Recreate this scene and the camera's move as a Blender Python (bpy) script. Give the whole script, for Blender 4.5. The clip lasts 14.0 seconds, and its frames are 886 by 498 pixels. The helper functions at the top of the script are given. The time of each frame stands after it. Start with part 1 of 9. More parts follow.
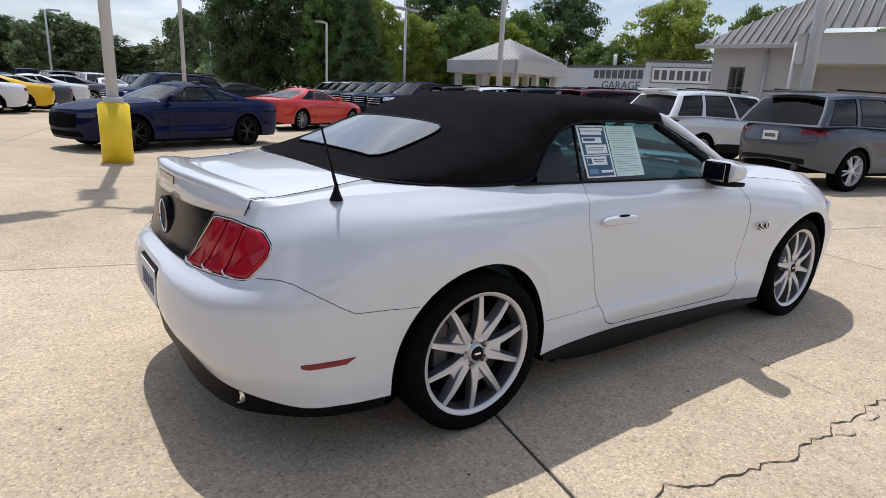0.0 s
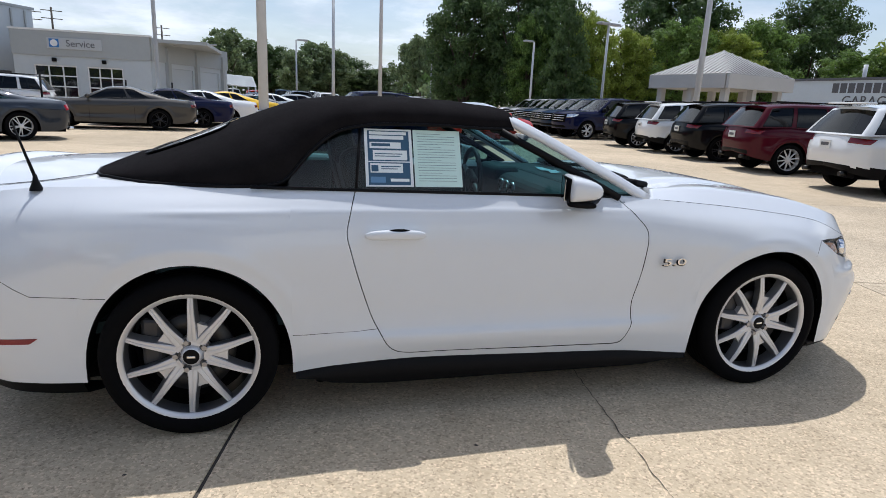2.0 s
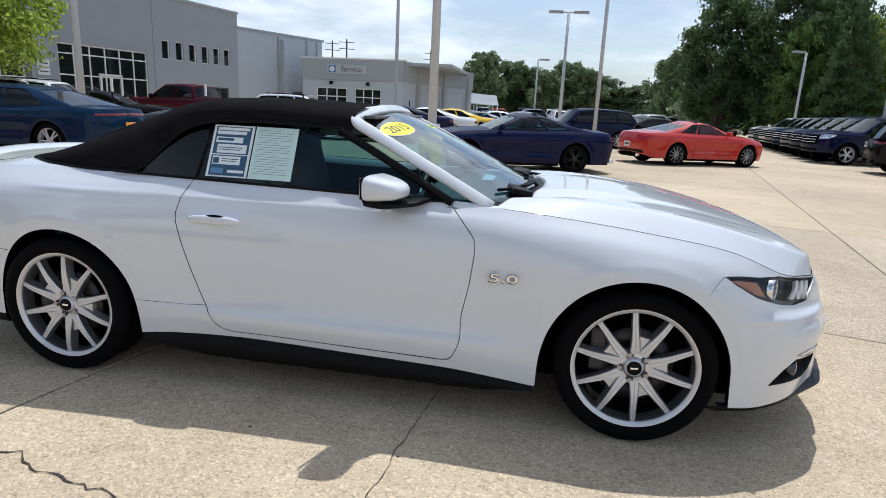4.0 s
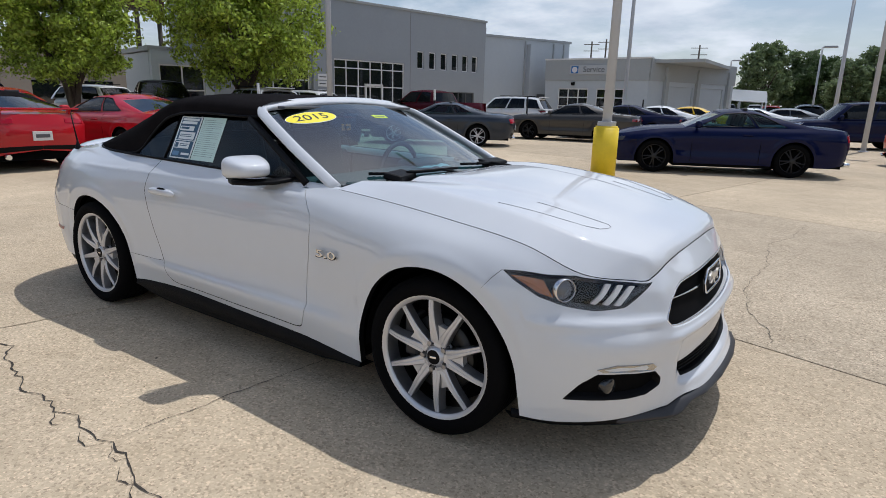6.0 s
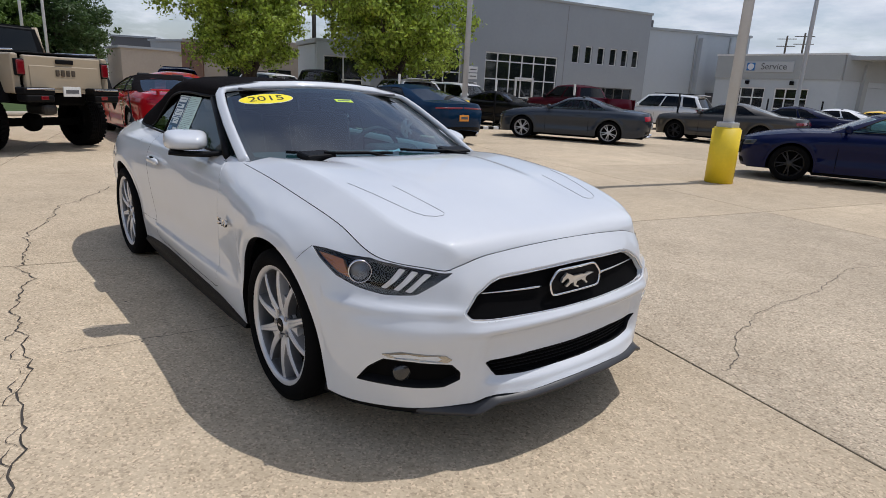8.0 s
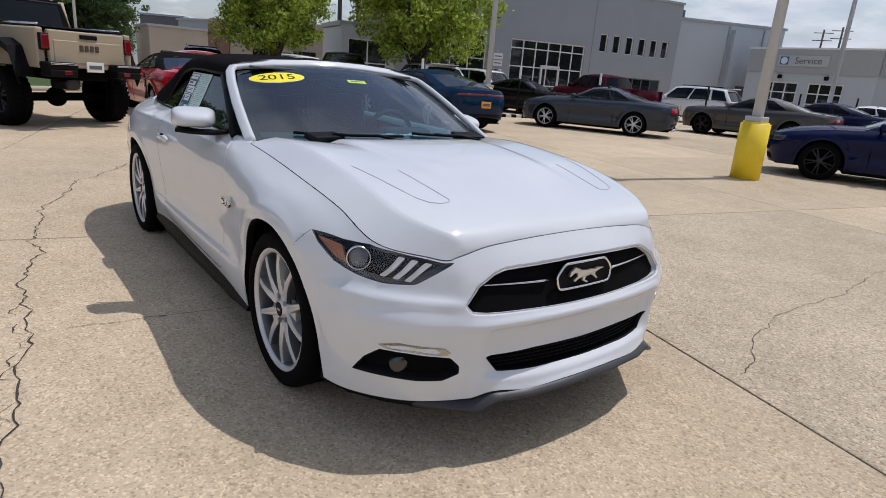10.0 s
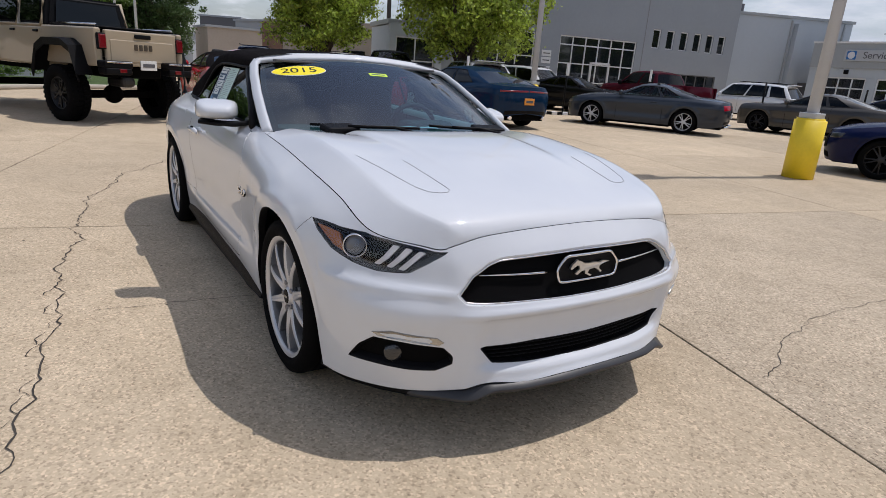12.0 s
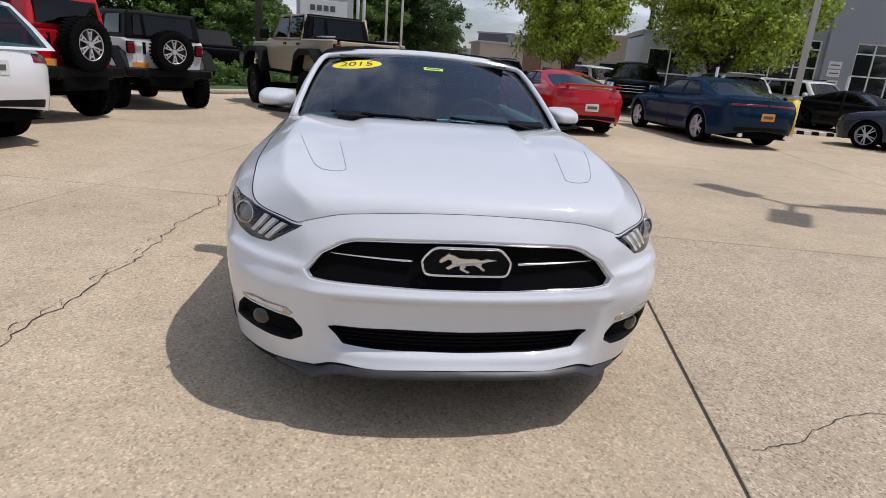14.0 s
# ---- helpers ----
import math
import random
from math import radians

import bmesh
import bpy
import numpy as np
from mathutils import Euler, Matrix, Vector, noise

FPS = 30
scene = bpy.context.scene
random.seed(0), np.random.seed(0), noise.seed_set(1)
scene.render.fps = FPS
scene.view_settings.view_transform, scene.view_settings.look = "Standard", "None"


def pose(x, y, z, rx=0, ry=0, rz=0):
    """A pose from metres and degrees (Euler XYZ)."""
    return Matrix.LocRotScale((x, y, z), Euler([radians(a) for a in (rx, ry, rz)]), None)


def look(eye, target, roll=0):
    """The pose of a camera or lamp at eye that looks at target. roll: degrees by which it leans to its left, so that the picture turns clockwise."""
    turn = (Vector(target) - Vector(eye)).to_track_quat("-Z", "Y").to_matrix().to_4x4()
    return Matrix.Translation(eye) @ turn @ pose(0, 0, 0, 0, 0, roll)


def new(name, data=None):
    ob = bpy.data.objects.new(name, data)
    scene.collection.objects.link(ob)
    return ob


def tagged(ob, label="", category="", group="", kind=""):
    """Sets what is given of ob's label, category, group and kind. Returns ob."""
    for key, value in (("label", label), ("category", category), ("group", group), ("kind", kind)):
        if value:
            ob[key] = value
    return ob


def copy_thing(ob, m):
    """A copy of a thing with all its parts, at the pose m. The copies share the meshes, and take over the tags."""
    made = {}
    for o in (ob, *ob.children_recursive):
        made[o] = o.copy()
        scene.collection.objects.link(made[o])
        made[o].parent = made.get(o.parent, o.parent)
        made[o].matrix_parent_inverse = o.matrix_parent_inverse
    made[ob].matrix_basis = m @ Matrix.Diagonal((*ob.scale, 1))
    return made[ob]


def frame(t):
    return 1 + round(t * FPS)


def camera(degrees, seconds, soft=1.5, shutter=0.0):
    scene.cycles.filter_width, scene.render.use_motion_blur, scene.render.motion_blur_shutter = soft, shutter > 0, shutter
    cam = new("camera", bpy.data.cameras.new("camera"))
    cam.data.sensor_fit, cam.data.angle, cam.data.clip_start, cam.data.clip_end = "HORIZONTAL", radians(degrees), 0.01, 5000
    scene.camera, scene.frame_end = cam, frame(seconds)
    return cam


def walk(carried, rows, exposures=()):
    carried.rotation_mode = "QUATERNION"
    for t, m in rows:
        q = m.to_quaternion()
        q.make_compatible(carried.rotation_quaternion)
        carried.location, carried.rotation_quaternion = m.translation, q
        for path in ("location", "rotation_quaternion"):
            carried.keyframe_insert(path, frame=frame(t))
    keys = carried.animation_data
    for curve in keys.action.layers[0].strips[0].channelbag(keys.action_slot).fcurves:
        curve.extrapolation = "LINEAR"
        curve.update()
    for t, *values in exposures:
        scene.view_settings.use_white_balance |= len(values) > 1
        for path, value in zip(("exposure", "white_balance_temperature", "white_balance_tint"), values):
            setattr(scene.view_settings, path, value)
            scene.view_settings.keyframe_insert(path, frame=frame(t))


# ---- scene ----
cam = camera(73.7, 14.0, soft=0.7)
PATH = [
    (0, (-2.8, -2.633, 1.358), (-1.666, -1.065, 0.853), 2.7),
    (0.5, (-2.34, -2.785, 1.376), (-1.321, -1.144, 0.857), 3.1),
    (1, (-1.916, -2.925, 1.34), (-1.05, -1.198, 0.826), 2.5),
    (1.5, (-1.44, -3.108, 1.349), (-0.756, -1.296, 0.852), 2.4),
    (2, (-0.961, -3.271, 1.37), (-0.467, -1.393, 0.889), 2.6),
    (2.5, (-0.483, -3.333, 1.386), (-0.185, -1.412, 0.918), 2.9),
    (3, (-0.001, -3.43, 1.388), (0.101, -1.484, 0.936), 3.3),
    (3.5, (0.459, -3.406, 1.374), (0.355, -1.461, 0.919), 3.2),
    (6, (2.665, -2.75, 1.365), (1.566, -1.15, 0.882), 1.4),
    (6.5, (3.025, -2.546, 1.371), (1.783, -1.056, 0.884), 1.6),
    (7, (3.273, -2.311, 1.36), (1.923, -0.92, 0.865), 2.0),
    (7.5, (3.487, -2.066, 1.368), (2.051, -0.771, 0.856), 2.4),
    (8, (3.653, -1.913, 1.371), (2.172, -0.674, 0.851), 3.0),
    (10.5, (3.618, -1.81, 1.353), (2.106, -0.634, 0.78), 4.6),
    (11, (3.617, -1.81, 1.35), (2.09, -0.654, 0.773), 4.4),
    (11.5, (3.611, -1.786, 1.341), (2.05, -0.676, 0.764), 4.1),
    (12, (3.728, -1.659, 1.336), (2.129, -0.608, 0.754), 4.2),
    (12.5, (3.913, -1.431, 1.337), (2.242, -0.499, 0.756), 4.3),
    (13, (3.974, -1.101, 1.311), (2.211, -0.355, 0.731), 4.4),
    (13.5, (4.09, -0.731, 1.308), (2.254, -0.202, 0.718), 4.5),
    (14, (4.165, -0.369, 1.314), (2.276, -0.096, 0.715), 4.4),
]
walk(cam, [(t, look(eye, target, roll)) for t, eye, target, roll in PATH], [(0, -0.13, 6230, 12), (3.5, -0.04, 6060, 8), (6, -0.42, 6140, 10), (10.5, -0.45, 6300, 13), (14, -0.46, 6320, 14)])

# ---- world, sun ----
SUN_TO = Vector((0.08, 0.44, 1.0)).normalized()
world = bpy.data.worlds.new("sky")
scene.world = world
world.use_nodes = True
wt = world.node_tree
wt.nodes.clear()
w_out = wt.nodes.new("ShaderNodeOutputWorld")
w_bg = wt.nodes.new("ShaderNodeBackground")
w_sky = wt.nodes.new("ShaderNodeTexSky")
w_sky.sky_type = "NISHITA"
w_sky.sun_disc = False
w_sky.sun_elevation = math.asin(SUN_TO.z)
w_sky.sun_rotation = math.atan2(SUN_TO.x, SUN_TO.y)
w_sky.air_density, w_sky.dust_density, w_sky.ozone_density = 1.0, 1.6, 1.0
w_noise = wt.nodes.new("ShaderNodeTexNoise")
w_noise.inputs["Scale"].default_value = 1.15
w_noise.inputs["Detail"].default_value = 9
w_noise.inputs["Roughness"].default_value = 0.58
w_ramp = wt.nodes.new("ShaderNodeValToRGB")
w_ramp.color_ramp.elements[0].position, w_ramp.color_ramp.elements[1].position = 0.46, 0.63
w_mix = wt.nodes.new("ShaderNodeMixRGB")
w_bg.inputs["Strength"].default_value = 0.128
wt.links.new(w_noise.outputs["Fac"], w_ramp.inputs["Fac"])
w_co = wt.nodes.new("ShaderNodeTexCoord")
w_xyz = wt.nodes.new("ShaderNodeSeparateXYZ")
w_haze = wt.nodes.new("ShaderNodeMapRange")
w_haze.inputs["From Min"].default_value, w_haze.inputs["From Max"].default_value = 0.0, 0.30
w_haze.inputs["To Min"].default_value, w_haze.inputs["To Max"].default_value = 0.38, 0.0
w_add = wt.nodes.new("ShaderNodeMath")
w_add.operation, w_add.use_clamp = "ADD", True
wt.links.new(w_co.outputs["Generated"], w_xyz.inputs[0])
w_up = wt.nodes.new("ShaderNodeMath")
w_up.operation, w_up.inputs[1].default_value, w_up.inputs[2].default_value = "MULTIPLY_ADD", 1.0, 0.22
w_clip = wt.nodes.new("ShaderNodeMath")
w_clip.operation, w_clip.inputs[1].default_value = "MAXIMUM", 0.0
w_one = wt.nodes.new("ShaderNodeMath")
w_one.operation, w_one.inputs[0].default_value = "DIVIDE", 1.0
w_flat = wt.nodes.new("ShaderNodeVectorMath")
w_flat.operation = "SCALE"
wt.links.new(w_xyz.outputs["Z"], w_clip.inputs[0])
wt.links.new(w_clip.outputs[0], w_up.inputs[0])
wt.links.new(w_up.outputs[0], w_one.inputs[1])
wt.links.new(w_co.outputs["Generated"], w_flat.inputs[0])
wt.links.new(w_one.outputs[0], w_flat.inputs["Scale"])
wt.links.new(w_flat.outputs[0], w_noise.inputs["Vector"])
w_tone = wt.nodes.new("ShaderNodeTexNoise")
w_tone.inputs["Scale"].default_value, w_tone.inputs["Detail"].default_value = 2.6, 6
wt.links.new(w_flat.outputs[0], w_tone.inputs["Vector"])
w_grey = wt.nodes.new("ShaderNodeValToRGB")
for w_el, w_at, w_c in zip(w_grey.color_ramp.elements, (0.35, 0.6), ((0.60, 0.66, 0.75, 1), (0.86, 0.90, 0.96, 1))):
    w_el.position, w_el.color = w_at, w_c
w_big = wt.nodes.new("ShaderNodeVectorMath")
w_big.operation, w_big.inputs["Scale"].default_value = "SCALE", 9.6
wt.links.new(w_tone.outputs["Fac"], w_grey.inputs["Fac"])
wt.links.new(w_grey.outputs["Color"], w_big.inputs[0])
wt.links.new(w_big.outputs[0], w_mix.inputs[2])
wt.links.new(w_xyz.outputs["Z"], w_haze.inputs["Value"])
wt.links.new(w_haze.outputs[0], w_add.inputs[0])
wt.links.new(w_ramp.outputs["Color"], w_add.inputs[1])
wt.links.new(w_add.outputs[0], w_mix.inputs[0])
wt.links.new(w_sky.outputs["Color"], w_mix.inputs[1])
wt.links.new(w_mix.outputs["Color"], w_bg.inputs["Color"])
wt.links.new(w_bg.outputs["Background"], w_out.inputs["Surface"])
sun_data = bpy.data.lights.new("sun", "SUN")
sun_data.energy, sun_data.angle, sun_data.color = 3.6, radians(0.53), (1.0, 0.96, 0.91)
sun = new("sun", sun_data)
sun.matrix_world = look(SUN_TO * 60, (0, 0, 0))

# ---- materials ----
MATS = {}


def mat(name, color, rough=0.5, metal=0.0, coat=0.0, var=0.0, scale=8.0, bump=0.0, bump_scale=60.0, rvar=0.0, ior=1.5, trans=0.0, emit=0.0, fine=0.0, alpha=1.0, coords="Object", spec=0.5, coat_ior=1.5):
    """A procedural surface: colour varied at two scales by var, roughness by rvar, fine relief by bump."""
    if name in MATS:
        return MATS[name]
    m = bpy.data.materials.new(name)
    m.use_nodes = True
    nt = m.node_tree
    b = nt.nodes["Principled BSDF"]
    b.inputs["Base Color"].default_value = (*color, 1)
    b.inputs["Roughness"].default_value = rough
    b.inputs["Metallic"].default_value = metal
    b.inputs["IOR"].default_value = ior
    b.inputs["Specular IOR Level"].default_value = spec
    b.inputs["Coat Weight"].default_value = coat
    b.inputs["Coat IOR"].default_value = coat_ior
    b.inputs["Coat Roughness"].default_value = 0.03
    b.inputs["Transmission Weight"].default_value = trans
    b.inputs["Alpha"].default_value = alpha
    if emit:
        b.inputs["Emission Color"].default_value = (*color, 1)
        b.inputs["Emission Strength"].default_value = emit
    if var or bump or rvar:
        co = nt.nodes.new("ShaderNodeTexCoord")
        def noise_tex(s, detail=5):
            n = nt.nodes.new("ShaderNodeTexNoise")
            n.inputs["Scale"].default_value = s
            n.inputs["Detail"].default_value = detail
            nt.links.new(co.outputs[coords], n.inputs["Vector"])
            return n
        if var or rvar:
            n1, n2 = noise_tex(scale), noise_tex(scale * 9)
            add = nt.nodes.new("ShaderNodeMath")
            add.operation = "ADD"
            nt.links.new(n1.outputs["Fac"], add.inputs[0])
            mul = nt.nodes.new("ShaderNodeMath")
            mul.operation = "MULTIPLY"
            mul.inputs[1].default_value = 0.6 + fine
            nt.links.new(n2.outputs["Fac"], mul.inputs[0])
            nt.links.new(mul.outputs[0], add.inputs[1])
            if var:
                rng = nt.nodes.new("ShaderNodeMapRange")
                rng.inputs["From Min"].default_value = 0.45
                rng.inputs["From Max"].default_value = 1.15
                rng.inputs["To Min"].default_value = 1 - var
                rng.inputs["To Max"].default_value = 1 + var
                nt.links.new(add.outputs[0], rng.inputs["Value"])
                mx = nt.nodes.new("ShaderNodeVectorMath")
                mx.operation = "SCALE"
                mx.inputs[0].default_value = color
                nt.links.new(rng.outputs[0], mx.inputs["Scale"])
                nt.links.new(mx.outputs[0], b.inputs["Base Color"])
            if rvar:
                rr = nt.nodes.new("ShaderNodeMapRange")
                rr.inputs["From Min"].default_value = 0.45
                rr.inputs["From Max"].default_value = 1.15
                rr.inputs["To Min"].default_value = max(rough - rvar, 0.02)
                rr.inputs["To Max"].default_value = rough + rvar
                nt.links.new(add.outputs[0], rr.inputs["Value"])
                nt.links.new(rr.outputs[0], b.inputs["Roughness"])
        if bump:
            n3 = noise_tex(bump_scale, 4)
            bp = nt.nodes.new("ShaderNodeBump")
            bp.inputs["Strength"].default_value = 1.0
            bp.inputs["Distance"].default_value = bump
            nt.links.new(n3.outputs["Fac"], bp.inputs["Height"])
            nt.links.new(bp.outputs["Normal"], b.inputs["Normal"])
    MATS[name] = m
    return m


def paint(name, color, rough=0.5, metal=0.0, var=0.02):
    """Car paint: a matt colour coat, with a few bright flakes where metal is given, under clear lacquer."""
    bright = max(color) > 0.3
    return mat(name, color, 0.5, metal, coat=1.0 if bright else 0.7 if metal else 0.38, coat_ior=1.66 if min(color) > 0.5 else 1.5, var=var, scale=1.3, spec=0.10 if bright else 0.02)


def glass_mat(name, tint, rough=0.0, gloss_least=0.05):
    """Window glass: a thin sheet, part clear and part dark film, with a clear surface gloss."""
    if name in MATS:
        return MATS[name]
    m = bpy.data.materials.new(name)
    m.use_nodes = True
    nt = m.node_tree
    nt.nodes.clear()
    out = nt.nodes.new("ShaderNodeOutputMaterial")
    clear = nt.nodes.new("ShaderNodeBsdfTransparent")
    clear.inputs["Color"].default_value = (*tint, 1)
    gloss = nt.nodes.new("ShaderNodeBsdfGlossy")
    gloss.inputs["Roughness"].default_value = rough
    gloss.inputs["Color"].default_value = (1, 1, 1, 1)
    lay = nt.nodes.new("ShaderNodeLayerWeight")
    lay.inputs["Blend"].default_value = 0.5
    power = nt.nodes.new("ShaderNodeMath")
    power.operation, power.inputs[1].default_value = "POWER", 4.5
    nt.links.new(lay.outputs["Facing"], power.inputs[0])
    fres = nt.nodes.new("ShaderNodeMath")
    fres.operation, fres.inputs[1].default_value, fres.inputs[2].default_value = "MULTIPLY_ADD", 0.86, gloss_least
    nt.links.new(power.outputs[0], fres.inputs[0])
    mix = nt.nodes.new("ShaderNodeMixShader")
    nt.links.new(fres.outputs[0], mix.inputs[0])
    nt.links.new(clear.outputs[0], mix.inputs[1])
    nt.links.new(gloss.outputs[0], mix.inputs[2])
    nt.links.new(mix.outputs[0], out.inputs["Surface"])
    MATS[name] = m
    return m


def concrete_mat(name, base, fine, island=False):
    """Washed, pebbly concrete: broad stains, blotches and small stones of many tones."""
    m = bpy.data.materials.new(name)
    m.use_nodes = True
    nt = m.node_tree
    b = nt.nodes["Principled BSDF"]
    b.inputs["Roughness"].default_value = 0.85
    b.inputs["Specular IOR Level"].default_value = 0.3
    geo = nt.nodes.new("ShaderNodeNewGeometry")
    def noise_at(scale, detail, rough=0.5):
        n = nt.nodes.new("ShaderNodeTexNoise")
        n.inputs["Scale"].default_value, n.inputs["Detail"].default_value, n.inputs["Roughness"].default_value = scale, detail, rough
        nt.links.new(geo.outputs["Position"], n.inputs["Vector"])
        return n.outputs["Fac"]
    def ramp(fac, *stops):
        r = nt.nodes.new("ShaderNodeValToRGB")
        els = r.color_ramp.elements
        while len(els) < len(stops):
            els.new(0.5)
        for e, (p, c) in zip(els, stops):
            e.position, e.color = p, (*c, 1)
        nt.links.new(fac, r.inputs["Fac"])
        return r.outputs["Color"]
    def mul(a, c, fac=1.0):
        x = nt.nodes.new("ShaderNodeMixRGB")
        x.blend_type, x.inputs[0].default_value = "MULTIPLY", fac
        nt.links.new(a, x.inputs[1])
        nt.links.new(c, x.inputs[2])
        return x.outputs["Color"]
    c = ramp(noise_at(0.35, 6), (0.3, tuple(v * 0.82 for v in base)), (0.7, tuple(v * 1.1 for v in base)))
    c = mul(c, ramp(noise_at(2.2, 7, 0.65), (0.32, (0.90, 0.89, 0.87)), (0.62, (1.03, 1.03, 1.03))))
    c = mul(c, ramp(noise_at(22, 5, 0.7), (0.3, (0.92, 0.91, 0.895)), (0.65, (1.04, 1.04, 1.04))))
    vor = nt.nodes.new("ShaderNodeTexVoronoi")
    vor.inputs["Scale"].default_value = 105
    nt.links.new(geo.outputs["Position"], vor.inputs["Vector"])
    sep = nt.nodes.new("ShaderNodeSeparateColor")
    nt.links.new(vor.outputs["Color"], sep.inputs[0])
    c = mul(c, ramp(sep.outputs[0], (0.0, (0.46, 0.43, 0.41)), (0.22, (0.9, 0.88, 0.84)), (0.75, (1.04, 1.04, 1.02)), (1.0, (1.5, 1.48, 1.45))), fine)
    spots = ramp(noise_at(5.5, 3, 0.8), (0.71, (1, 1, 1)), (0.77, (0.62, 0.6, 0.58)))
    c = mul(c, spots, 0.6)
    c = mul(c, ramp(noise_at(46, 2, 0.6), (0.655, (1, 1, 1)), (0.71, (0.50, 0.47, 0.44))), 0.8)
    c = mul(c, ramp(noise_at(9, 4, 0.7), (0.30, (0.86, 0.85, 0.83)), (0.5, (1, 1, 1))), 0.8)
    nt.links.new(c, b.inputs["Base Color"])
    bp = nt.nodes.new("ShaderNodeBump")
    bp.inputs["Strength"].default_value, bp.inputs["Distance"].default_value = 0.6, 0.0028
    nt.links.new(noise_at(140, 3), bp.inputs["Height"])
    nt.links.new(bp.outputs["Normal"], b.inputs["Normal"])
    MATS[name] = m
    return m


WHITE = paint("pearl white paint", (0.66, 0.682, 0.715))
BLACK_PLASTIC = mat("black plastic", (0.0045, 0.0045, 0.0055), 0.5, spec=0.12, var=0.15, scale=30, bump=0.0006, bump_scale=500)
# Near-black: shade of gaps and hollows put into the colour; axles wear it too.
DARK = mat("cavity shade and chassis black", (0.0022, 0.0022, 0.0026), 0.9, spec=0.1, var=0.2, scale=20)
RUBBER = mat("tyre rubber", (0.0045, 0.0045, 0.005), 0.8, spec=0.05, var=0.2, scale=40, rvar=0.08, bump=0.0008, bump_scale=220)
CHROME = mat("chrome", (0.82, 0.82, 0.83), 0.08, 1.0, rvar=0.03, scale=5)
RIM_SILVER = mat("bright machined alloy", (0.64, 0.64, 0.66), 0.36, 0.55, var=0.03, scale=1.5)
RIM_SIDE = mat("darker alloy sides", (0.30, 0.30, 0.31), 0.4, 0.8, var=0.05, scale=12)
RIM_GREY = mat("grey alloy", (0.36, 0.36, 0.38), 0.35, 1.0, var=0.05, scale=12)
RIM_BLACK = mat("black alloy", (0.03, 0.03, 0.032), 0.35, 0.6, var=0.1, scale=12)
STEEL = mat("brake steel", (0.06, 0.058, 0.056), 0.5, 1.0, var=0.12, scale=40)
CLOTH_TOP = mat("black canvas roof", (0.0115, 0.0104, 0.0112), 0.95, var=0.3, scale=9, bump=0.0009, bump_scale=700, spec=0.02)
CLEAR = glass_mat("clear window glass", (0.52, 0.60, 0.58))
SCREEN_GLASS = glass_mat("windscreen glass", (0.50, 0.76, 0.78), 0.0, 0.17)
SIDE_GLASS = glass_mat("green side glass", (0.34, 0.52, 0.53), 0.0, 0.035)
TINT = glass_mat("tinted window glass", (0.03, 0.038, 0.04), 0.0, 0.032)
LENS = glass_mat("clear lamp lens", (0.9, 0.9, 0.92))
RED_LENS = mat("red lamp lens", (0.38, 0.003, 0.020), 0.15, coat=0.25, spec=0.3, var=0.15, scale=30)
AMBER = mat("amber reflector", (0.40, 0.13, 0.025), 0.2, coat=0.8, var=0.1, scale=40)
LAMP_SILVER = mat("lamp reflector", (0.75, 0.75, 0.77), 0.15, 1.0, rvar=0.05, scale=20)
LAMP_DARK = mat("lamp bezel", (0.014, 0.014, 0.017), 0.3, coat=0.6, var=0.1, scale=20)
DRL_WHITE = mat("frosted lamp bar", (0.72, 0.72, 0.70), 0.35, var=0.05, scale=30)
TRIM_DARK = mat("dark interior trim", (0.034, 0.060, 0.066), 0.7, spec=0.2, var=0.2, scale=20, bump=0.0008, bump_scale=300)
SEAT_MAT = mat("black leather", (0.022, 0.023, 0.025), 0.5, spec=0.3, var=0.15, scale=15, bump=0.001, bump_scale=160)
PAPER = mat("window form paper", (0.62, 0.80, 0.74), 0.6, var=0.03, scale=20)
PAPER_WHITE = mat("white paper", (0.78, 0.82, 0.82), 0.6, var=0.03, scale=20)
NAVY_INK = mat("navy ink", (0.03, 0.09, 0.16), 0.5, var=0.05, scale=20)
GREY_INK = mat("grey ink", (0.20, 0.28, 0.28), 0.6)
YELLOW = mat("yellow post sleeve", (0.86, 0.62, 0.02), 0.5, var=0.08, scale=3, rvar=0.1)
YELLOW_STICKER = mat("yellow sticker", (0.95, 0.80, 0.02), 0.5, var=0.02, scale=9)
BLACK_INK = mat("black ink", (0.01, 0.01, 0.01), 0.5)
GREEN_STICKER = mat("lime sticker", (0.62, 0.85, 0.06), 0.5, var=0.02, scale=9)
POLE_MAT = mat("grey painted pole", (0.50, 0.51, 0.53), 0.5, var=0.06, scale=4, rvar=0.06)
PLATE = mat("plate white", (0.7, 0.7, 0.68), 0.5, var=0.1, scale=30)
DARK_RED = mat("dark red lamp lens", (0.16, 0.003, 0.007), 0.12, coat=0.6, var=0.2, scale=30)
PLATE_ORANGE = mat("orange plate", (0.8, 0.32, 0.05), 0.5, var=0.1, scale=30)
CONCRETE = concrete_mat("washed concrete", (0.556, 0.456, 0.330), 0.62)
CONCRETE_OLD = concrete_mat("coarse grey concrete", (0.515, 0.43, 0.323), 0.85)
CRACK = mat("crack dirt", (0.05, 0.042, 0.035), 0.95, var=0.3, scale=30, coords="Generated")
JOINT = mat("joint filler", (0.055, 0.048, 0.042), 0.9, var=0.3, scale=12, coords="Object")


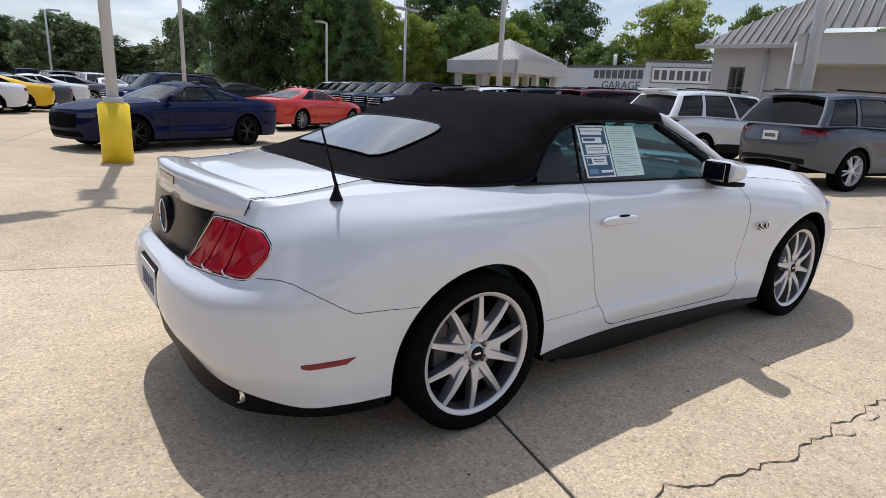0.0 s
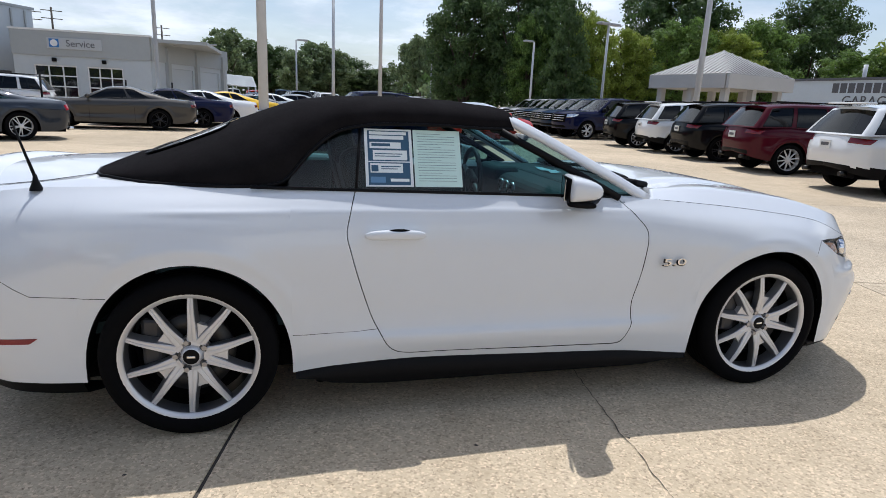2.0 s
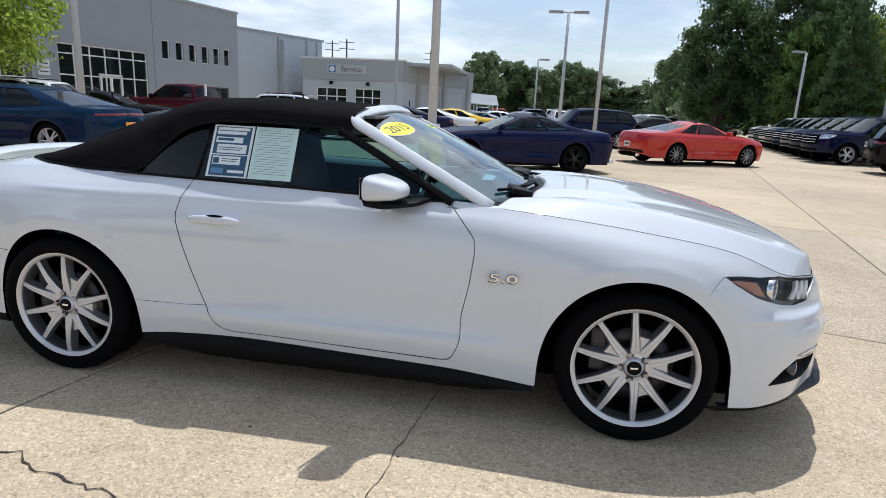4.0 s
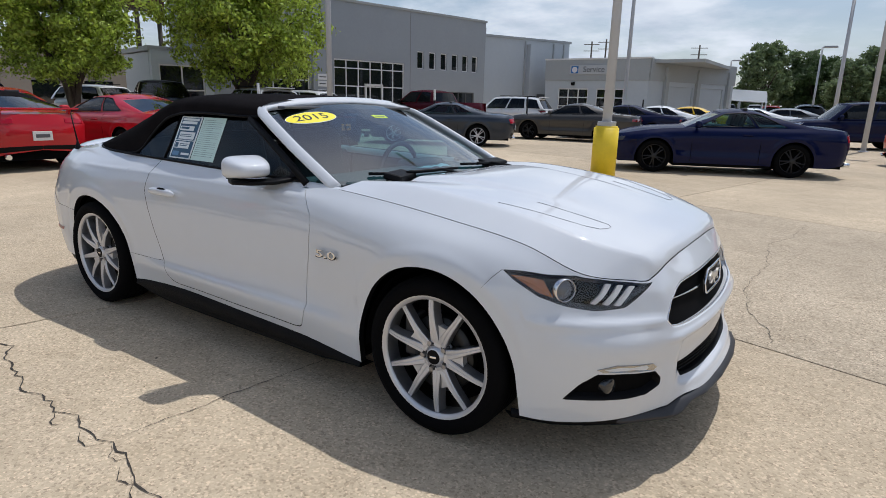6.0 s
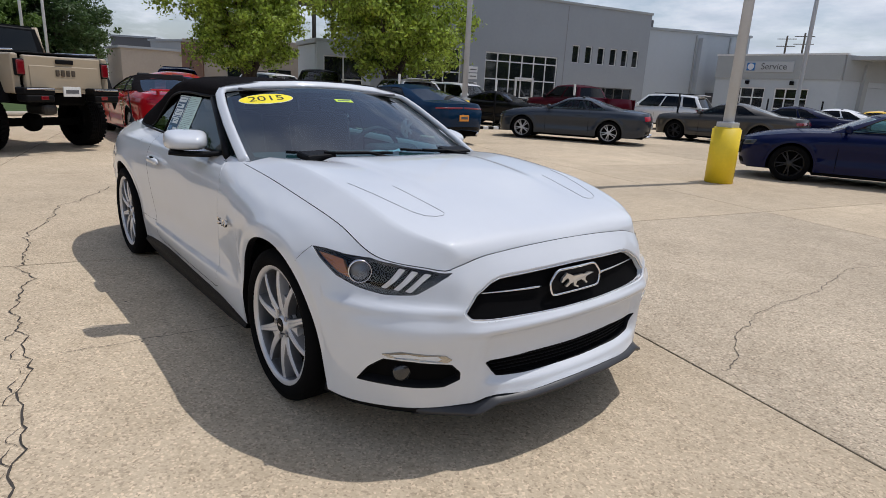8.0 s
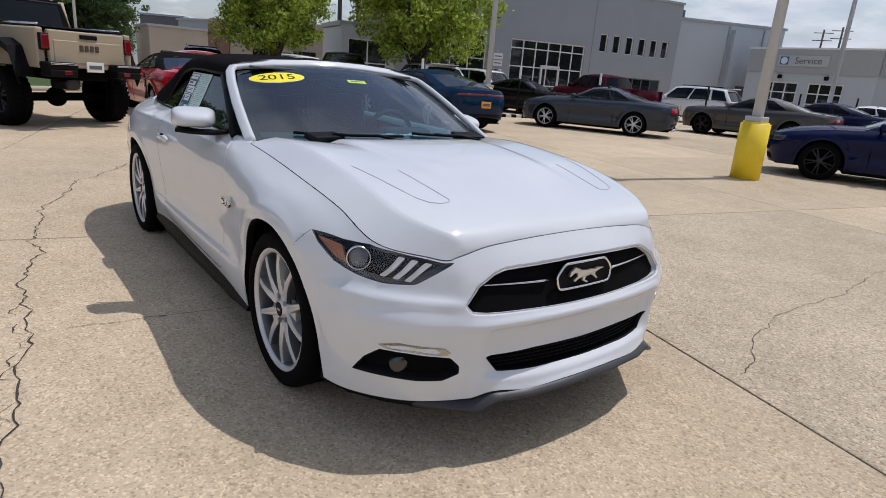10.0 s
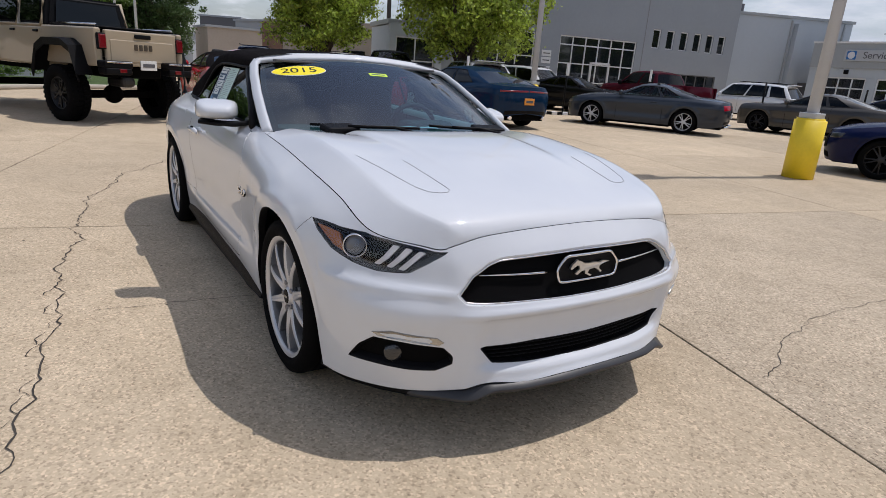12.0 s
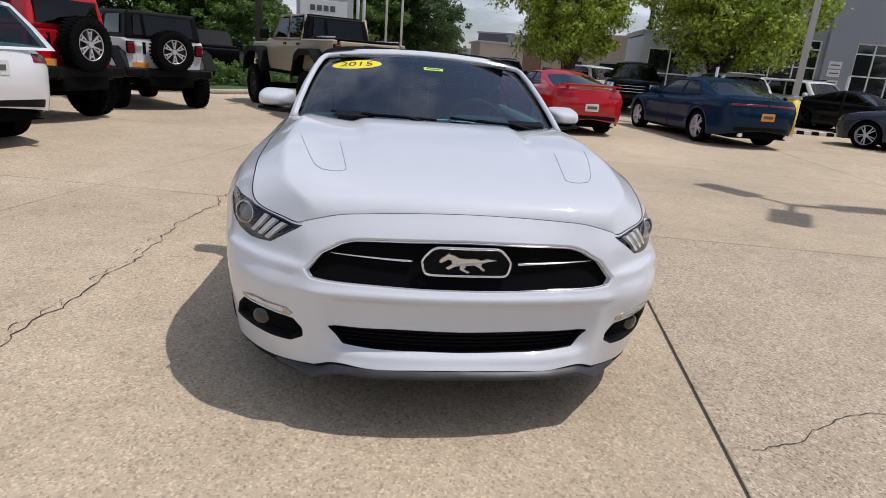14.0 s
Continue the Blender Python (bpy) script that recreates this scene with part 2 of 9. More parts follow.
# ---- mesh tools ----
def obj(name, verts, faces, material, parent=None, label="", smooth=True, loc=None):
    me = bpy.data.meshes.new(name)
    me.from_pydata([tuple(map(float, v)) for v in verts], [], [tuple(map(int, f)) for f in faces])
    for p in me.polygons:
        p.use_smooth = smooth
    mats = material if isinstance(material, (list, tuple)) else [material]
    for mm in mats:
        me.materials.append(mm)
    me.update()
    ob = new(name, me)
    if parent:
        ob.parent = parent
    if loc is not None:
        ob.matrix_basis = loc
    if label:
        ob["label"] = label
    return ob


def part(name, bm, material, parent=None, label="", smooth=False):
    me = bpy.data.meshes.new(name)
    bm.normal_update()
    for f in bm.faces:
        f.smooth = smooth
    bm.to_mesh(me)
    bm.free()
    for mm in (material if isinstance(material, (list, tuple)) else [material]):
        me.materials.append(mm)
    ob = new(name, me)
    if parent:
        ob.parent = parent
    if label:
        ob["label"] = label
    return ob


def thing(name, m, label, category, group="", kind=""):
    e = new(name)
    e.matrix_basis = m
    e.empty_display_size = 0.2
    return tagged(e, label, category, group, kind)


def box_bm(bm, size, at=(0, 0, 0), bevel=0.0, turn=None, seg=2):
    m = Matrix.Translation(at) @ (turn or Matrix()) @ Matrix.Diagonal((*size, 1))
    r = bmesh.ops.create_cube(bm, size=1, matrix=m)
    if bevel:
        es = list({e for v in r["verts"] for e in v.link_edges})
        bmesh.ops.bevel(bm, geom=es, offset=bevel, segments=seg, affect="EDGES", profile=0.5)
    return bm


def cyl_bm(bm, r1, r2, length, at=(0, 0, 0), turn=None, seg=16, caps=True):
    m = Matrix.Translation(at) @ (turn or Matrix())
    bmesh.ops.create_cone(bm, cap_ends=caps, segments=seg, radius1=r1, radius2=r2, depth=length, matrix=m)
    return bm


def box(name, size, at, material, parent=None, bevel=0.0, label="", turn=None):
    return part(name, box_bm(bmesh.new(), size, at, bevel, turn), material, parent, label)


def cyl(name, r1, r2, length, at, material, parent=None, turn=None, seg=16, label="", smooth=True):
    ob = part(name, cyl_bm(bmesh.new(), r1, r2, length, at, turn, seg), material, parent, label)
    if smooth:
        for p in ob.data.polygons:
            p.use_smooth = len(p.vertices) == 4
    return ob


def tube(name, pts, r, material, parent=None, sides=6, label="", closed=False):
    """A round rod along a line of points; r may be a list."""
    pts = [Vector(p) for p in pts]
    n = len(pts)
    rs = r if isinstance(r, (list, tuple)) else [r] * n
    verts, faces = [], []
    for i, p in enumerate(pts):
        a = pts[(i - 1) % n] if (i or closed) else p
        b = pts[(i + 1) % n] if (i < n - 1 or closed) else p
        d = (b - a).normalized()
        s = d.cross(Vector((0, 0, 1)))
        s = s.normalized() if s.length > 1e-3 else Vector((1, 0, 0))
        t = s.cross(d)
        for k in range(sides):
            w = 2 * math.pi * k / sides
            verts.append(p + rs[i] * (math.cos(w) * s + math.sin(w) * t))
    for i in range(n if closed else n - 1):
        j = (i + 1) % n
        for k in range(sides):
            l = (k + 1) % sides
            faces.append((i * sides + k, i * sides + l, j * sides + l, j * sides + k))
    if not closed:
        faces += [tuple(range(sides))[::-1], tuple(range((n - 1) * sides, n * sides))]
    return obj(name, verts, faces, material, parent, label)


def lathe(profile, seg=48, axis="y"):
    """Verts and faces of a profile of (radius, along) turned round the y axis."""
    verts, faces = [], []
    n = len(profile)
    for k in range(seg):
        w = 2 * math.pi * k / seg
        for r, a in profile:
            verts.append((r * math.cos(w), a, r * math.sin(w)))
    for k in range(seg):
        l = (k + 1) % seg
        for i in range(n - 1):
            faces.append((k * n + i, l * n + i, l * n + i + 1, k * n + i + 1))
    return verts, faces


def basis(xs, q):
    """Weights of a smooth curve through values at xs, at the places q."""
    xs, q = np.asarray(xs, float), np.asarray(q, float)
    n = len(xs)
    h = np.diff(xs)
    eye = np.eye(n)
    d = np.diff(eye, axis=0) / h[:, None]
    m = np.zeros((n, n))
    m[0], m[-1] = d[0], d[-1]
    for i in range(1, n - 1):
        m[i] = (d[i - 1] * h[i] + d[i] * h[i - 1]) / (h[i - 1] + h[i])
    k = np.clip(np.searchsorted(xs, q) - 1, 0, n - 2)
    t = ((q - xs[k]) / h[k])[:, None]
    hh = h[k][:, None]
    return (2 * t**3 - 3 * t**2 + 1) * eye[k] + (t**3 - 2 * t**2 + t) * hh * m[k] + (3 * t**2 - 2 * t**3) * eye[k + 1] + (t**3 - t**2) * hh * m[k + 1]


def curve(xs, ys, q):
    return basis(xs, np.atleast_1d(q)) @ np.asarray(ys, float)


class Sheet:
    """A smooth surface through a net of places; u runs along the stations, v up them, both about metres."""

    def __init__(self, net):
        self.net = np.array(net, float)
        mid = self.net.shape[1] // 2
        self.us = np.r_[0, np.cumsum(np.linalg.norm(np.diff(self.net[:, mid], axis=0), axis=1))]
        lens = np.linalg.norm(np.diff(self.net, axis=1), axis=2).mean(0)
        self.vs = np.r_[0, np.cumsum(lens)]

    def at(self, u, v):
        bu, bv = basis(self.us, np.ravel(u)), basis(self.vs, np.ravel(v))
        return np.einsum("ni,nj,ijk->nk", bu, bv, self.net, optimize=True)

    def normal(self, u, v, e=2e-3):
        u, v = np.ravel(u), np.ravel(v)
        uu, vv = np.clip(u, self.us[0] + e, self.us[-1] - e), np.clip(v, self.vs[0] + e, self.vs[-1] - e)
        n = np.cross(self.at(uu + e, vv) - self.at(uu - e, vv), self.at(uu, vv + e) - self.at(uu, vv - e))
        return n / np.linalg.norm(n, axis=1)[:, None]

    def find(self, axes, targets, u0, u1):
        """The (u, v) whose place best meets the given two coordinates, among u0..u1."""
        gu, gv = np.linspace(u0, u1, 260), np.linspace(self.vs[0], self.vs[-1], 120)
        U, V = np.meshgrid(gu, gv, indexing="ij")
        P = Sheet.at(self, U, V)[:, axes]
        out = []
        for t in np.asarray(targets, float):
            k = np.argmin(((P - t) ** 2).sum(1))
            u, v = U.ravel()[k], V.ravel()[k]
            for _ in range(6):
                e = 1e-3
                p = Sheet.at(self, [u, u + e, u], [v, v, v + e])[:, axes]
                J = np.stack([(p[1] - p[0]) / e, (p[2] - p[0]) / e], 1)
                try:
                    s = np.linalg.lstsq(J, t - p[0], rcond=1e-3)[0]
                except np.linalg.LinAlgError:
                    break
                s = np.clip(s, -0.02, 0.02)
                u, v = np.clip(u + s[0], u0, u1), np.clip(v + s[1], self.vs[0], self.vs[-1])
            out.append((u, v))
        return np.array(out)


def dense(poly, step=0.012, closed=True):
    """The same outline with points at most a step apart."""
    poly = np.asarray(poly, float)
    out = []
    n = len(poly)
    for i in range(n if closed else n - 1):
        a, b = poly[i], poly[(i + 1) % n]
        k = max(1, int(np.ceil(np.linalg.norm(b - a) / step)))
        out += [a + (b - a) * j / k for j in range(k)]
    if not closed:
        out.append(poly[-1])
    return np.array(out)


def rounded(poly, r=0.02, k=3):
    """An outline with its corners rounded off."""
    poly = np.asarray(poly, float)
    out = []
    n = len(poly)
    for i in range(n):
        p, a, b = poly[i], poly[i - 1], poly[(i + 1) % n]
        ra, rb = min(r, np.linalg.norm(a - p) * 0.45), min(r, np.linalg.norm(b - p) * 0.45)
        s, e = p + (a - p) / np.linalg.norm(a - p) * ra, p + (b - p) / np.linalg.norm(b - p) * rb
        for j in range(k + 1):
            t = j / k
            out.append((1 - t) ** 2 * s + 2 * t * (1 - t) * p + t * t * e)
    return np.array(out)


def offset(poly, d):
    """The outline moved inwards by d."""
    poly = np.asarray(poly, float)
    a = np.roll(poly, 1, 0)
    b = np.roll(poly, -1, 0)
    t = b - a
    n = np.stack([-t[:, 1], t[:, 0]], 1) / (np.linalg.norm(t, axis=1)[:, None] + 1e-9)
    area = (poly[:, 0] * b[:, 1] - b[:, 0] * poly[:, 1]).sum()
    return poly + n * d * (1 if area > 0 else -1)


def inside(poly, p):
    x, y = p
    c = False
    n = len(poly)
    for i in range(n):
        (x1, y1), (x2, y2) = poly[i], poly[i - 1]
        if (y1 > y) != (y2 > y) and x < (x2 - x1) * (y - y1) / (y2 - y1) + x1:
            c = not c
    return c


def cut_grid(uv, faces, holes=(), keep=None):
    """A flat grid with outlines cut out of it (or, with keep, only what lies in that outline)."""
    bm = bmesh.new()
    vs = [bm.verts.new((a, b, 0)) for a, b in uv]
    for f in faces:
        bm.faces.new([vs[i] for i in f])
    for poly in list(holes) + ([keep] if keep is not None else []):
        n = len(poly)
        plo, phi = np.min(poly, 0) - 1e-4, np.max(poly, 0) + 1e-4

        def touches(f, lo, hi):
            xs, ys = [v.co.x for v in f.verts], [v.co.y for v in f.verts]
            return min(xs) <= hi[0] and max(xs) >= lo[0] and min(ys) <= hi[1] and max(ys) >= lo[1]

        cand = [f for f in bm.faces if touches(f, plo, phi)]
        for i in range(n):
            a, b = Vector((*poly[i], 0)), Vector((*poly[(i + 1) % n], 0))
            if (b - a).length < 1e-6:
                continue
            lo = (min(a.x, b.x) - 1e-4, min(a.y, b.y) - 1e-4)
            hi = (max(a.x, b.x) + 1e-4, max(a.y, b.y) + 1e-4)
            fs = [f for f in cand if touches(f, lo, hi)]
            geom = list({v for f in fs for v in f.verts}) + list({e for f in fs for e in f.edges}) + fs
            d = b - a
            res = bmesh.ops.bisect_plane(bm, geom=geom, plane_co=a, plane_no=(-d.y, d.x, 0), dist=1e-5)
            old = set(cand)
            cand += [g for g in res["geom"] if isinstance(g, bmesh.types.BMFace) and g not in old]
        dead = []
        for f in (bm.faces if poly is keep else cand):
            c = f.calc_center_median()
            if inside(poly, (c.x, c.y)) == (poly is not keep):
                dead.append(f)
        bmesh.ops.delete(bm, geom=dead, context="FACES")
    bm.verts.index_update()
    uv2 = np.array([v.co[:2] for v in bm.verts])
    fs2 = [tuple(v.index for v in f.verts) for f in bm.faces]
    bm.free()
    return uv2, fs2


def strip(rings, closed=True):
    """Faces between rings of the same length."""
    verts = np.concatenate(rings)
    n = len(rings[0])
    faces = []
    for r in range(len(rings) - 1):
        for i in range(n if closed else n - 1):
            j = (i + 1) % n
            faces.append((r * n + i, r * n + j, (r + 1) * n + j, (r + 1) * n + i))
    return verts, faces


def recess(sheet, poly, steps, side=1):
    """Rings of an edge that turns inwards: steps of (inset, depth)."""
    rings = []
    for ins, dep in steps:
        p = offset(poly, ins)
        rings.append(sheet.at(p[:, 0], p[:, 1]) - side * dep * sheet.normal(p[:, 0], p[:, 1]))
    return rings


def fill_fan(ring):
    """A flat lid over a ring."""
    c = ring.mean(0)
    v = np.vstack([ring, c])
    n = len(ring)
    return v, [(i, (i + 1) % n, n) for i in range(n)]


def text(name, body, size, m, material, parent=None, label="", depth=0.001):
    cu = bpy.data.curves.new(name, "FONT")
    cu.body, cu.size, cu.extrude = body, size, depth
    cu.align_x, cu.align_y = "CENTER", "CENTER"
    tmp = bpy.data.objects.new(name, cu)
    scene.collection.objects.link(tmp)
    me = bpy.data.meshes.new_from_object(tmp.evaluated_get(bpy.context.evaluated_depsgraph_get()))
    bpy.data.objects.remove(tmp)
    me.materials.clear()
    me.materials.append(material)
    ob = new(name, me)
    ob.matrix_basis = m
    if parent:
        ob.parent = parent
    if label:
        ob["label"] = label
    return ob

# ---- ground ----
def add_random(m, amount):
    """Gives each piece that wears this material a tone of its own."""
    nt = m.node_tree
    b = nt.nodes["Principled BSDF"]
    src = b.inputs["Base Color"].links[0].from_socket
    info = nt.nodes.new("ShaderNodeObjectInfo")
    rng = nt.nodes.new("ShaderNodeMapRange")
    rng.inputs["To Min"].default_value, rng.inputs["To Max"].default_value = 1 - amount, 1 + amount
    nt.links.new(info.outputs["Random"], rng.inputs["Value"])
    mx = nt.nodes.new("ShaderNodeVectorMath")
    mx.operation = "SCALE"
    nt.links.new(src, mx.inputs[0])
    nt.links.new(rng.outputs[0], mx.inputs["Scale"])
    nt.links.new(mx.outputs[0], b.inputs["Base Color"])


add_random(CONCRETE, 0.06)
add_random(CONCRETE_OLD, 0.05)
bm = bmesh.new()
bmesh.ops.create_grid(bm, x_segments=8, y_segments=8, size=1500)
for vert in bm.verts:
    vert.co.z = -0.016
ground = tagged(part("ground", bm, CONCRETE), "pale sunlit concrete car park with joints and cracks", "ground", kind="structure")

ALONG, ACROSS = Vector((0.2096, 0.9778, 0)), Vector((0.9668, -0.2556, 0))
CROSSING = Vector((-0.628, 1.82, 0))
SLAB_A, SLAB_B = 4.75, 4.58


def crack(name, pts, wide, seed, rough=0.05, label=""):
    """A jagged, dirt-filled crack along a line on the ground, split and rejoined here and there."""
    rnd = random.Random(seed)
    line = [Vector((*p, 0)) for p in pts]
    fine = []
    for a, b in zip(line, line[1:]):
        k = max(2, int((b - a).length / 0.035))
        fine += [a.lerp(b, i / k) for i in range(k)]
    fine.append(line[-1])
    verts, faces = [], []
    drift = 0.0
    for i, p in enumerate(fine):
        d = (fine[min(i + 1, len(fine) - 1)] - fine[max(i - 1, 0)]).normalized()
        s = Vector((-d.y, d.x, 0))
        drift = 0.8 * drift + rnd.uniform(-1, 1) * rough * 0.4
        q = p + s * drift
        end = min(1, i / 4, (len(fine) - 1 - i) / 4)
        w = wide * (0.35 + 0.9 * rnd.random()) * (0.2 + 0.8 * end)
        verts += [q + s * w + Vector((0, 0, 0.004)), q - s * w * rnd.uniform(0.5, 1.2) + Vector((0, 0, 0.004))]
    faces = [(2 * i, 2 * i + 1, 2 * i + 3, 2 * i + 2) for i in range(len(fine) - 1)]
    return tagged(obj(name, verts, faces, CRACK, ground, smooth=False), label)


crack("crack", [(1.95, -2.05), (1.64, -1.92), (1.45, -1.93), (1.22, -1.865), (1.02, -1.86), (0.85, -1.83), (0.68, -1.79), (0.54, -1.76), (0.35, -1.77), (0.16, -1.80), (-0.34, -1.745), (-0.58, -1.73), (-0.99, -1.615), (-1.31, -1.63), (-1.60, -1.58), (-2.19, -1.54), (-2.72, -1.38), (-3.52, -1.13), (-3.87, -0.84), (-4.6, -0.42)], 0.0044, 1, 0.06)
for k, (x, y) in enumerate([(0.84, -1.83), (0.56, -1.765), (0.36, -1.77), (1.18, -1.86), (1.5, -1.925), (1.32, -1.90), (0.74, -1.80), (0.1, -1.80)]):
    crack("crack", [(x, y), (x - 0.04, y - 0.04), (x - 0.09, y - 0.045), (x - 0.15, y + 0.005)], 0.0042, 20 + k, 0.03)
crack("crack", [(0.37, -1.72), (0.40, -1.45), (0.44, -1.08), (0.47, -0.83), (0.52, -0.3), (0.62, 0.4)], 0.0021, 2, 0.02)
crack("crack", [(2.40, 1.05), (2.405, 1.17), (2.35, 1.38), (2.24, 1.64), (2.20, 1.92), (2.13, 2.14), (2.11, 2.62), (2.15, 3.25), (2.04, 4.15), (2.2, 4.6), (2.3, 5.7)], 0.0022, 3, 0.035)
crack("crack", [(3.6, 6.2), (3.2, 7.4), (3.5, 8.6)], 0.004, 8, 0.08)

# ---- buildings ----
WALL_GREY = mat("grey rendered wall", (0.318, 0.344, 0.374), 0.85, var=0.05, scale=0.6, bump=0.002, bump_scale=60)
WALL_WHITE = mat("white metal cladding", (0.48, 0.52, 0.56), 0.6, var=0.05, scale=0.5)
WALL_BAND = mat("warm grey band", (0.37, 0.39, 0.40), 0.75, var=0.05, scale=0.7)
WALL_TAN = mat("tan wall", (0.40, 0.35, 0.30), 0.85, var=0.08, scale=0.6)
WALL_BROWN = mat("brown brick wall", (0.20, 0.12, 0.09), 0.85, var=0.15, scale=1.5)
ROOF_METAL = mat("standing seam metal roof", (0.34, 0.335, 0.32), 0.5, 0.0, var=0.06, scale=0.8)
STUCCO = mat("pale stucco", (0.47, 0.465, 0.46), 0.85, var=0.05, scale=1.0, bump=0.002, bump_scale=70)
FRAME_WHITE = mat("white window frame", (0.72, 0.72, 0.72), 0.5, var=0.03)
SHOP_GLASS = mat("dark shop glass", (0.012, 0.015, 0.018), 0.05, coat=1.0, var=0.2, scale=0.4)
SIGN_WHITE = mat("white sign face", (0.75, 0.76, 0.77), 0.5, var=0.03)
SIGN_BLUE = mat("blue sign mark", (0.03, 0.16, 0.45), 0.5)
SIGN_GREY = mat("dark grey lettering", (0.10, 0.10, 0.11), 0.5)
GARAGE_BLUE = mat("pale blue wall", (0.56, 0.62, 0.67), 0.7, var=0.06, scale=0.8)


def frame_of(origin, along):
    """A frame on a wall: x along it, y into it, z up."""
    d = Vector((along[0], along[1], 0)).normalized()
    return Matrix.Translation((origin[0], origin[1], 0)) @ Matrix((d, Vector((-d.y, d.x, 0)), Vector((0, 0, 1)))).transposed().to_4x4()


def wbox(name, size, at, material, parent, bevel=0.0):
    """A box on a wall; the second place counts outwards from its face."""
    return box(name, size, (at[0], -at[1], at[2]), material, parent, bevel)


def wall_with_holes(name, parent, length, z0, z1, thick, holes, material, x0=0.0):
    """A wall along x whose outer face lies at y = 0, with openings (x0, x1, z0, z1) right through it."""
    xs = sorted({x0, x0 + length, *(h[0] for h in holes), *(h[1] for h in holes)})
    zs = sorted({z0, z1, *(h[2] for h in holes), *(h[3] for h in holes)})
    bm = bmesh.new()
    vs = {}

    def vert(x, z):
        if (x, z) not in vs:
            vs[x, z] = bm.verts.new((x, 0, z))
        return vs[x, z]

    for a, b in zip(xs, xs[1:]):
        for c, d in zip(zs, zs[1:]):
            mx, mz = (a + b) / 2, (c + d) / 2
            if not any(h[0] < mx < h[1] and h[2] < mz < h[3] for h in holes):
                bm.faces.new((vert(a, c), vert(b, c), vert(b, d), vert(a, d)))
    ex = bmesh.ops.extrude_face_region(bm, geom=bm.faces[:])
    for g in ex["geom"]:
        if isinstance(g, bmesh.types.BMVert):
            g.co.y += thick
    bmesh.ops.recalc_face_normals(bm, faces=bm.faces)
    return part(name, bm, material, parent)


def window_unit(parent, x0, x1, z0, z1, cols, rows, bar=0.06, frame_m=None, glass=None, depth=0.10, name="window"):
    w = new(name)
    w.parent = parent
    frame_m = frame_m or FRAME_WHITE
    bm = bmesh.new()
    for i in range(cols + 1):
        box_bm(bm, (bar, 0.08, z1 - z0), (x0 + (x1 - x0) * i / cols + (bar / 2 if i == 0 else -bar / 2 if i == cols else 0), depth, (z0 + z1) / 2))
    zs = rows if isinstance(rows, (list, tuple)) else [z0 + (z1 - z0) * j / rows for j in range(rows + 1)]
    for j, z in enumerate(zs):
        box_bm(bm, (x1 - x0 - 0.004, 0.072, bar), ((x0 + x1) / 2, depth, z + (bar / 2 if j == 0 else -bar / 2 if j == len(zs) - 1 else 0)))
    part("window_frame", bm, frame_m, w)
    for i in range(cols):
        a, b = x0 + (x1 - x0) * i / cols, x0 + (x1 - x0) * (i + 1) / cols
        for c, d in zip(zs, zs[1:]):
            obj("pane", [(a, depth, c), (b, depth, c), (b, depth, d), (a, depth, d)], [(0, 1, 2, 3)], glass or SHOP_GLASS, w, smooth=False)
    return w


# showroom: tall grey block with a glazed entrance
show = thing("showroom_building", frame_of((-21.2, 21.2), (0.22, 0.975)), "two-storey grey showroom with glazed entrance and narrow upper windows", "building")
holes = [(-5.6, -1.50, 0.2, 3.5), (0.0, 4.85, 0.15, 3.5), (5.85, 6.37, 3.28, 4.28), (6.80, 7.32, 3.28, 4.28), (7.75, 8.27, 3.28, 4.28), (8.70, 9.22, 3.28, 4.28), (9.62, 10.12, 3.28, 4.28), (10.5, 11.0, 3.28, 4.28), (5.9, 10.8, 0.9, 2.0)]
wall_with_holes("wall", show, 18.3, 0, 6.45, 0.35, holes, WALL_GREY, -6.6)
wbox("wall", (0.35, 5, 6.45), (-6.43, -2.86, 3.225), WALL_GREY, show)
wbox("wall", (0.35, 22, 6.45), (11.53, -11.36, 3.225), WALL_GREY, show)
wbox("roof", (17.8, 5.0, 0.3), (2.55, -2.9, 6.2), WALL_GREY, show)
wbox("wall_pier", (1.0, 0.5, 6.452), (-0.9, 0.0, 3.226), WALL_GREY, show)
wbox("roof_coping", (18.4, 0.45, 0.12), (2.55, -0.15, 6.51), WALL_BAND, show)
wbox("wall_joint", (0.04, 0.02, 6.3), (5.3, 0.003, 3.2), mat("wall joint", (0.25, 0.25, 0.26), 0.8), show)
window_unit(show, 0.0, 4.85, 0.15, 3.5, 6, [0.15, 1.15, 2.1, 3.05, 3.5])
door = new("entrance_door")
door.parent = show
for x in (2.1, 3.25):
    wbox("door_frame", (0.10, 0.14, 2.1), (x, -0.08, 1.2), FRAME_WHITE, door)
wbox("door_frame", (1.25, 0.14, 0.12), (2.67, -0.08, 2.2), FRAME_WHITE, door)
window_unit(show, -5.6, -1.50, 0.2, 3.5, 4, [0.2, 1.2, 2.3, 3.1, 3.5])
wall_with_holes("annex_wall", show, 2.7, 0, 3.3, 0.3, [(-9.0, -7.0, 0.2, 2.7)], WALL_WHITE, -9.3)
window_unit(show, -9.0, -7.0, 0.2, 2.7, 2, [0.2, 1.6, 2.7])
wbox("annex_roof", (2.8, 4.0, 0.2), (-8.0, -2.0, 3.35), WALL_BAND, show)
wbox("annex_wall", (0.3, 3.6, 3.2), (-9.15, -2.15, 1.6), WALL_WHITE, show)
window_unit(show, 5.9, 10.8, 0.9, 2.0, 7, [0.9, 2.0], frame_m=mat("dark window frame", (0.1, 0.1, 0.1), 0.5))
for h in holes[2:8]:
    window_unit(show, h[0], h[1], h[2], h[3], 1, 1, 0.05)
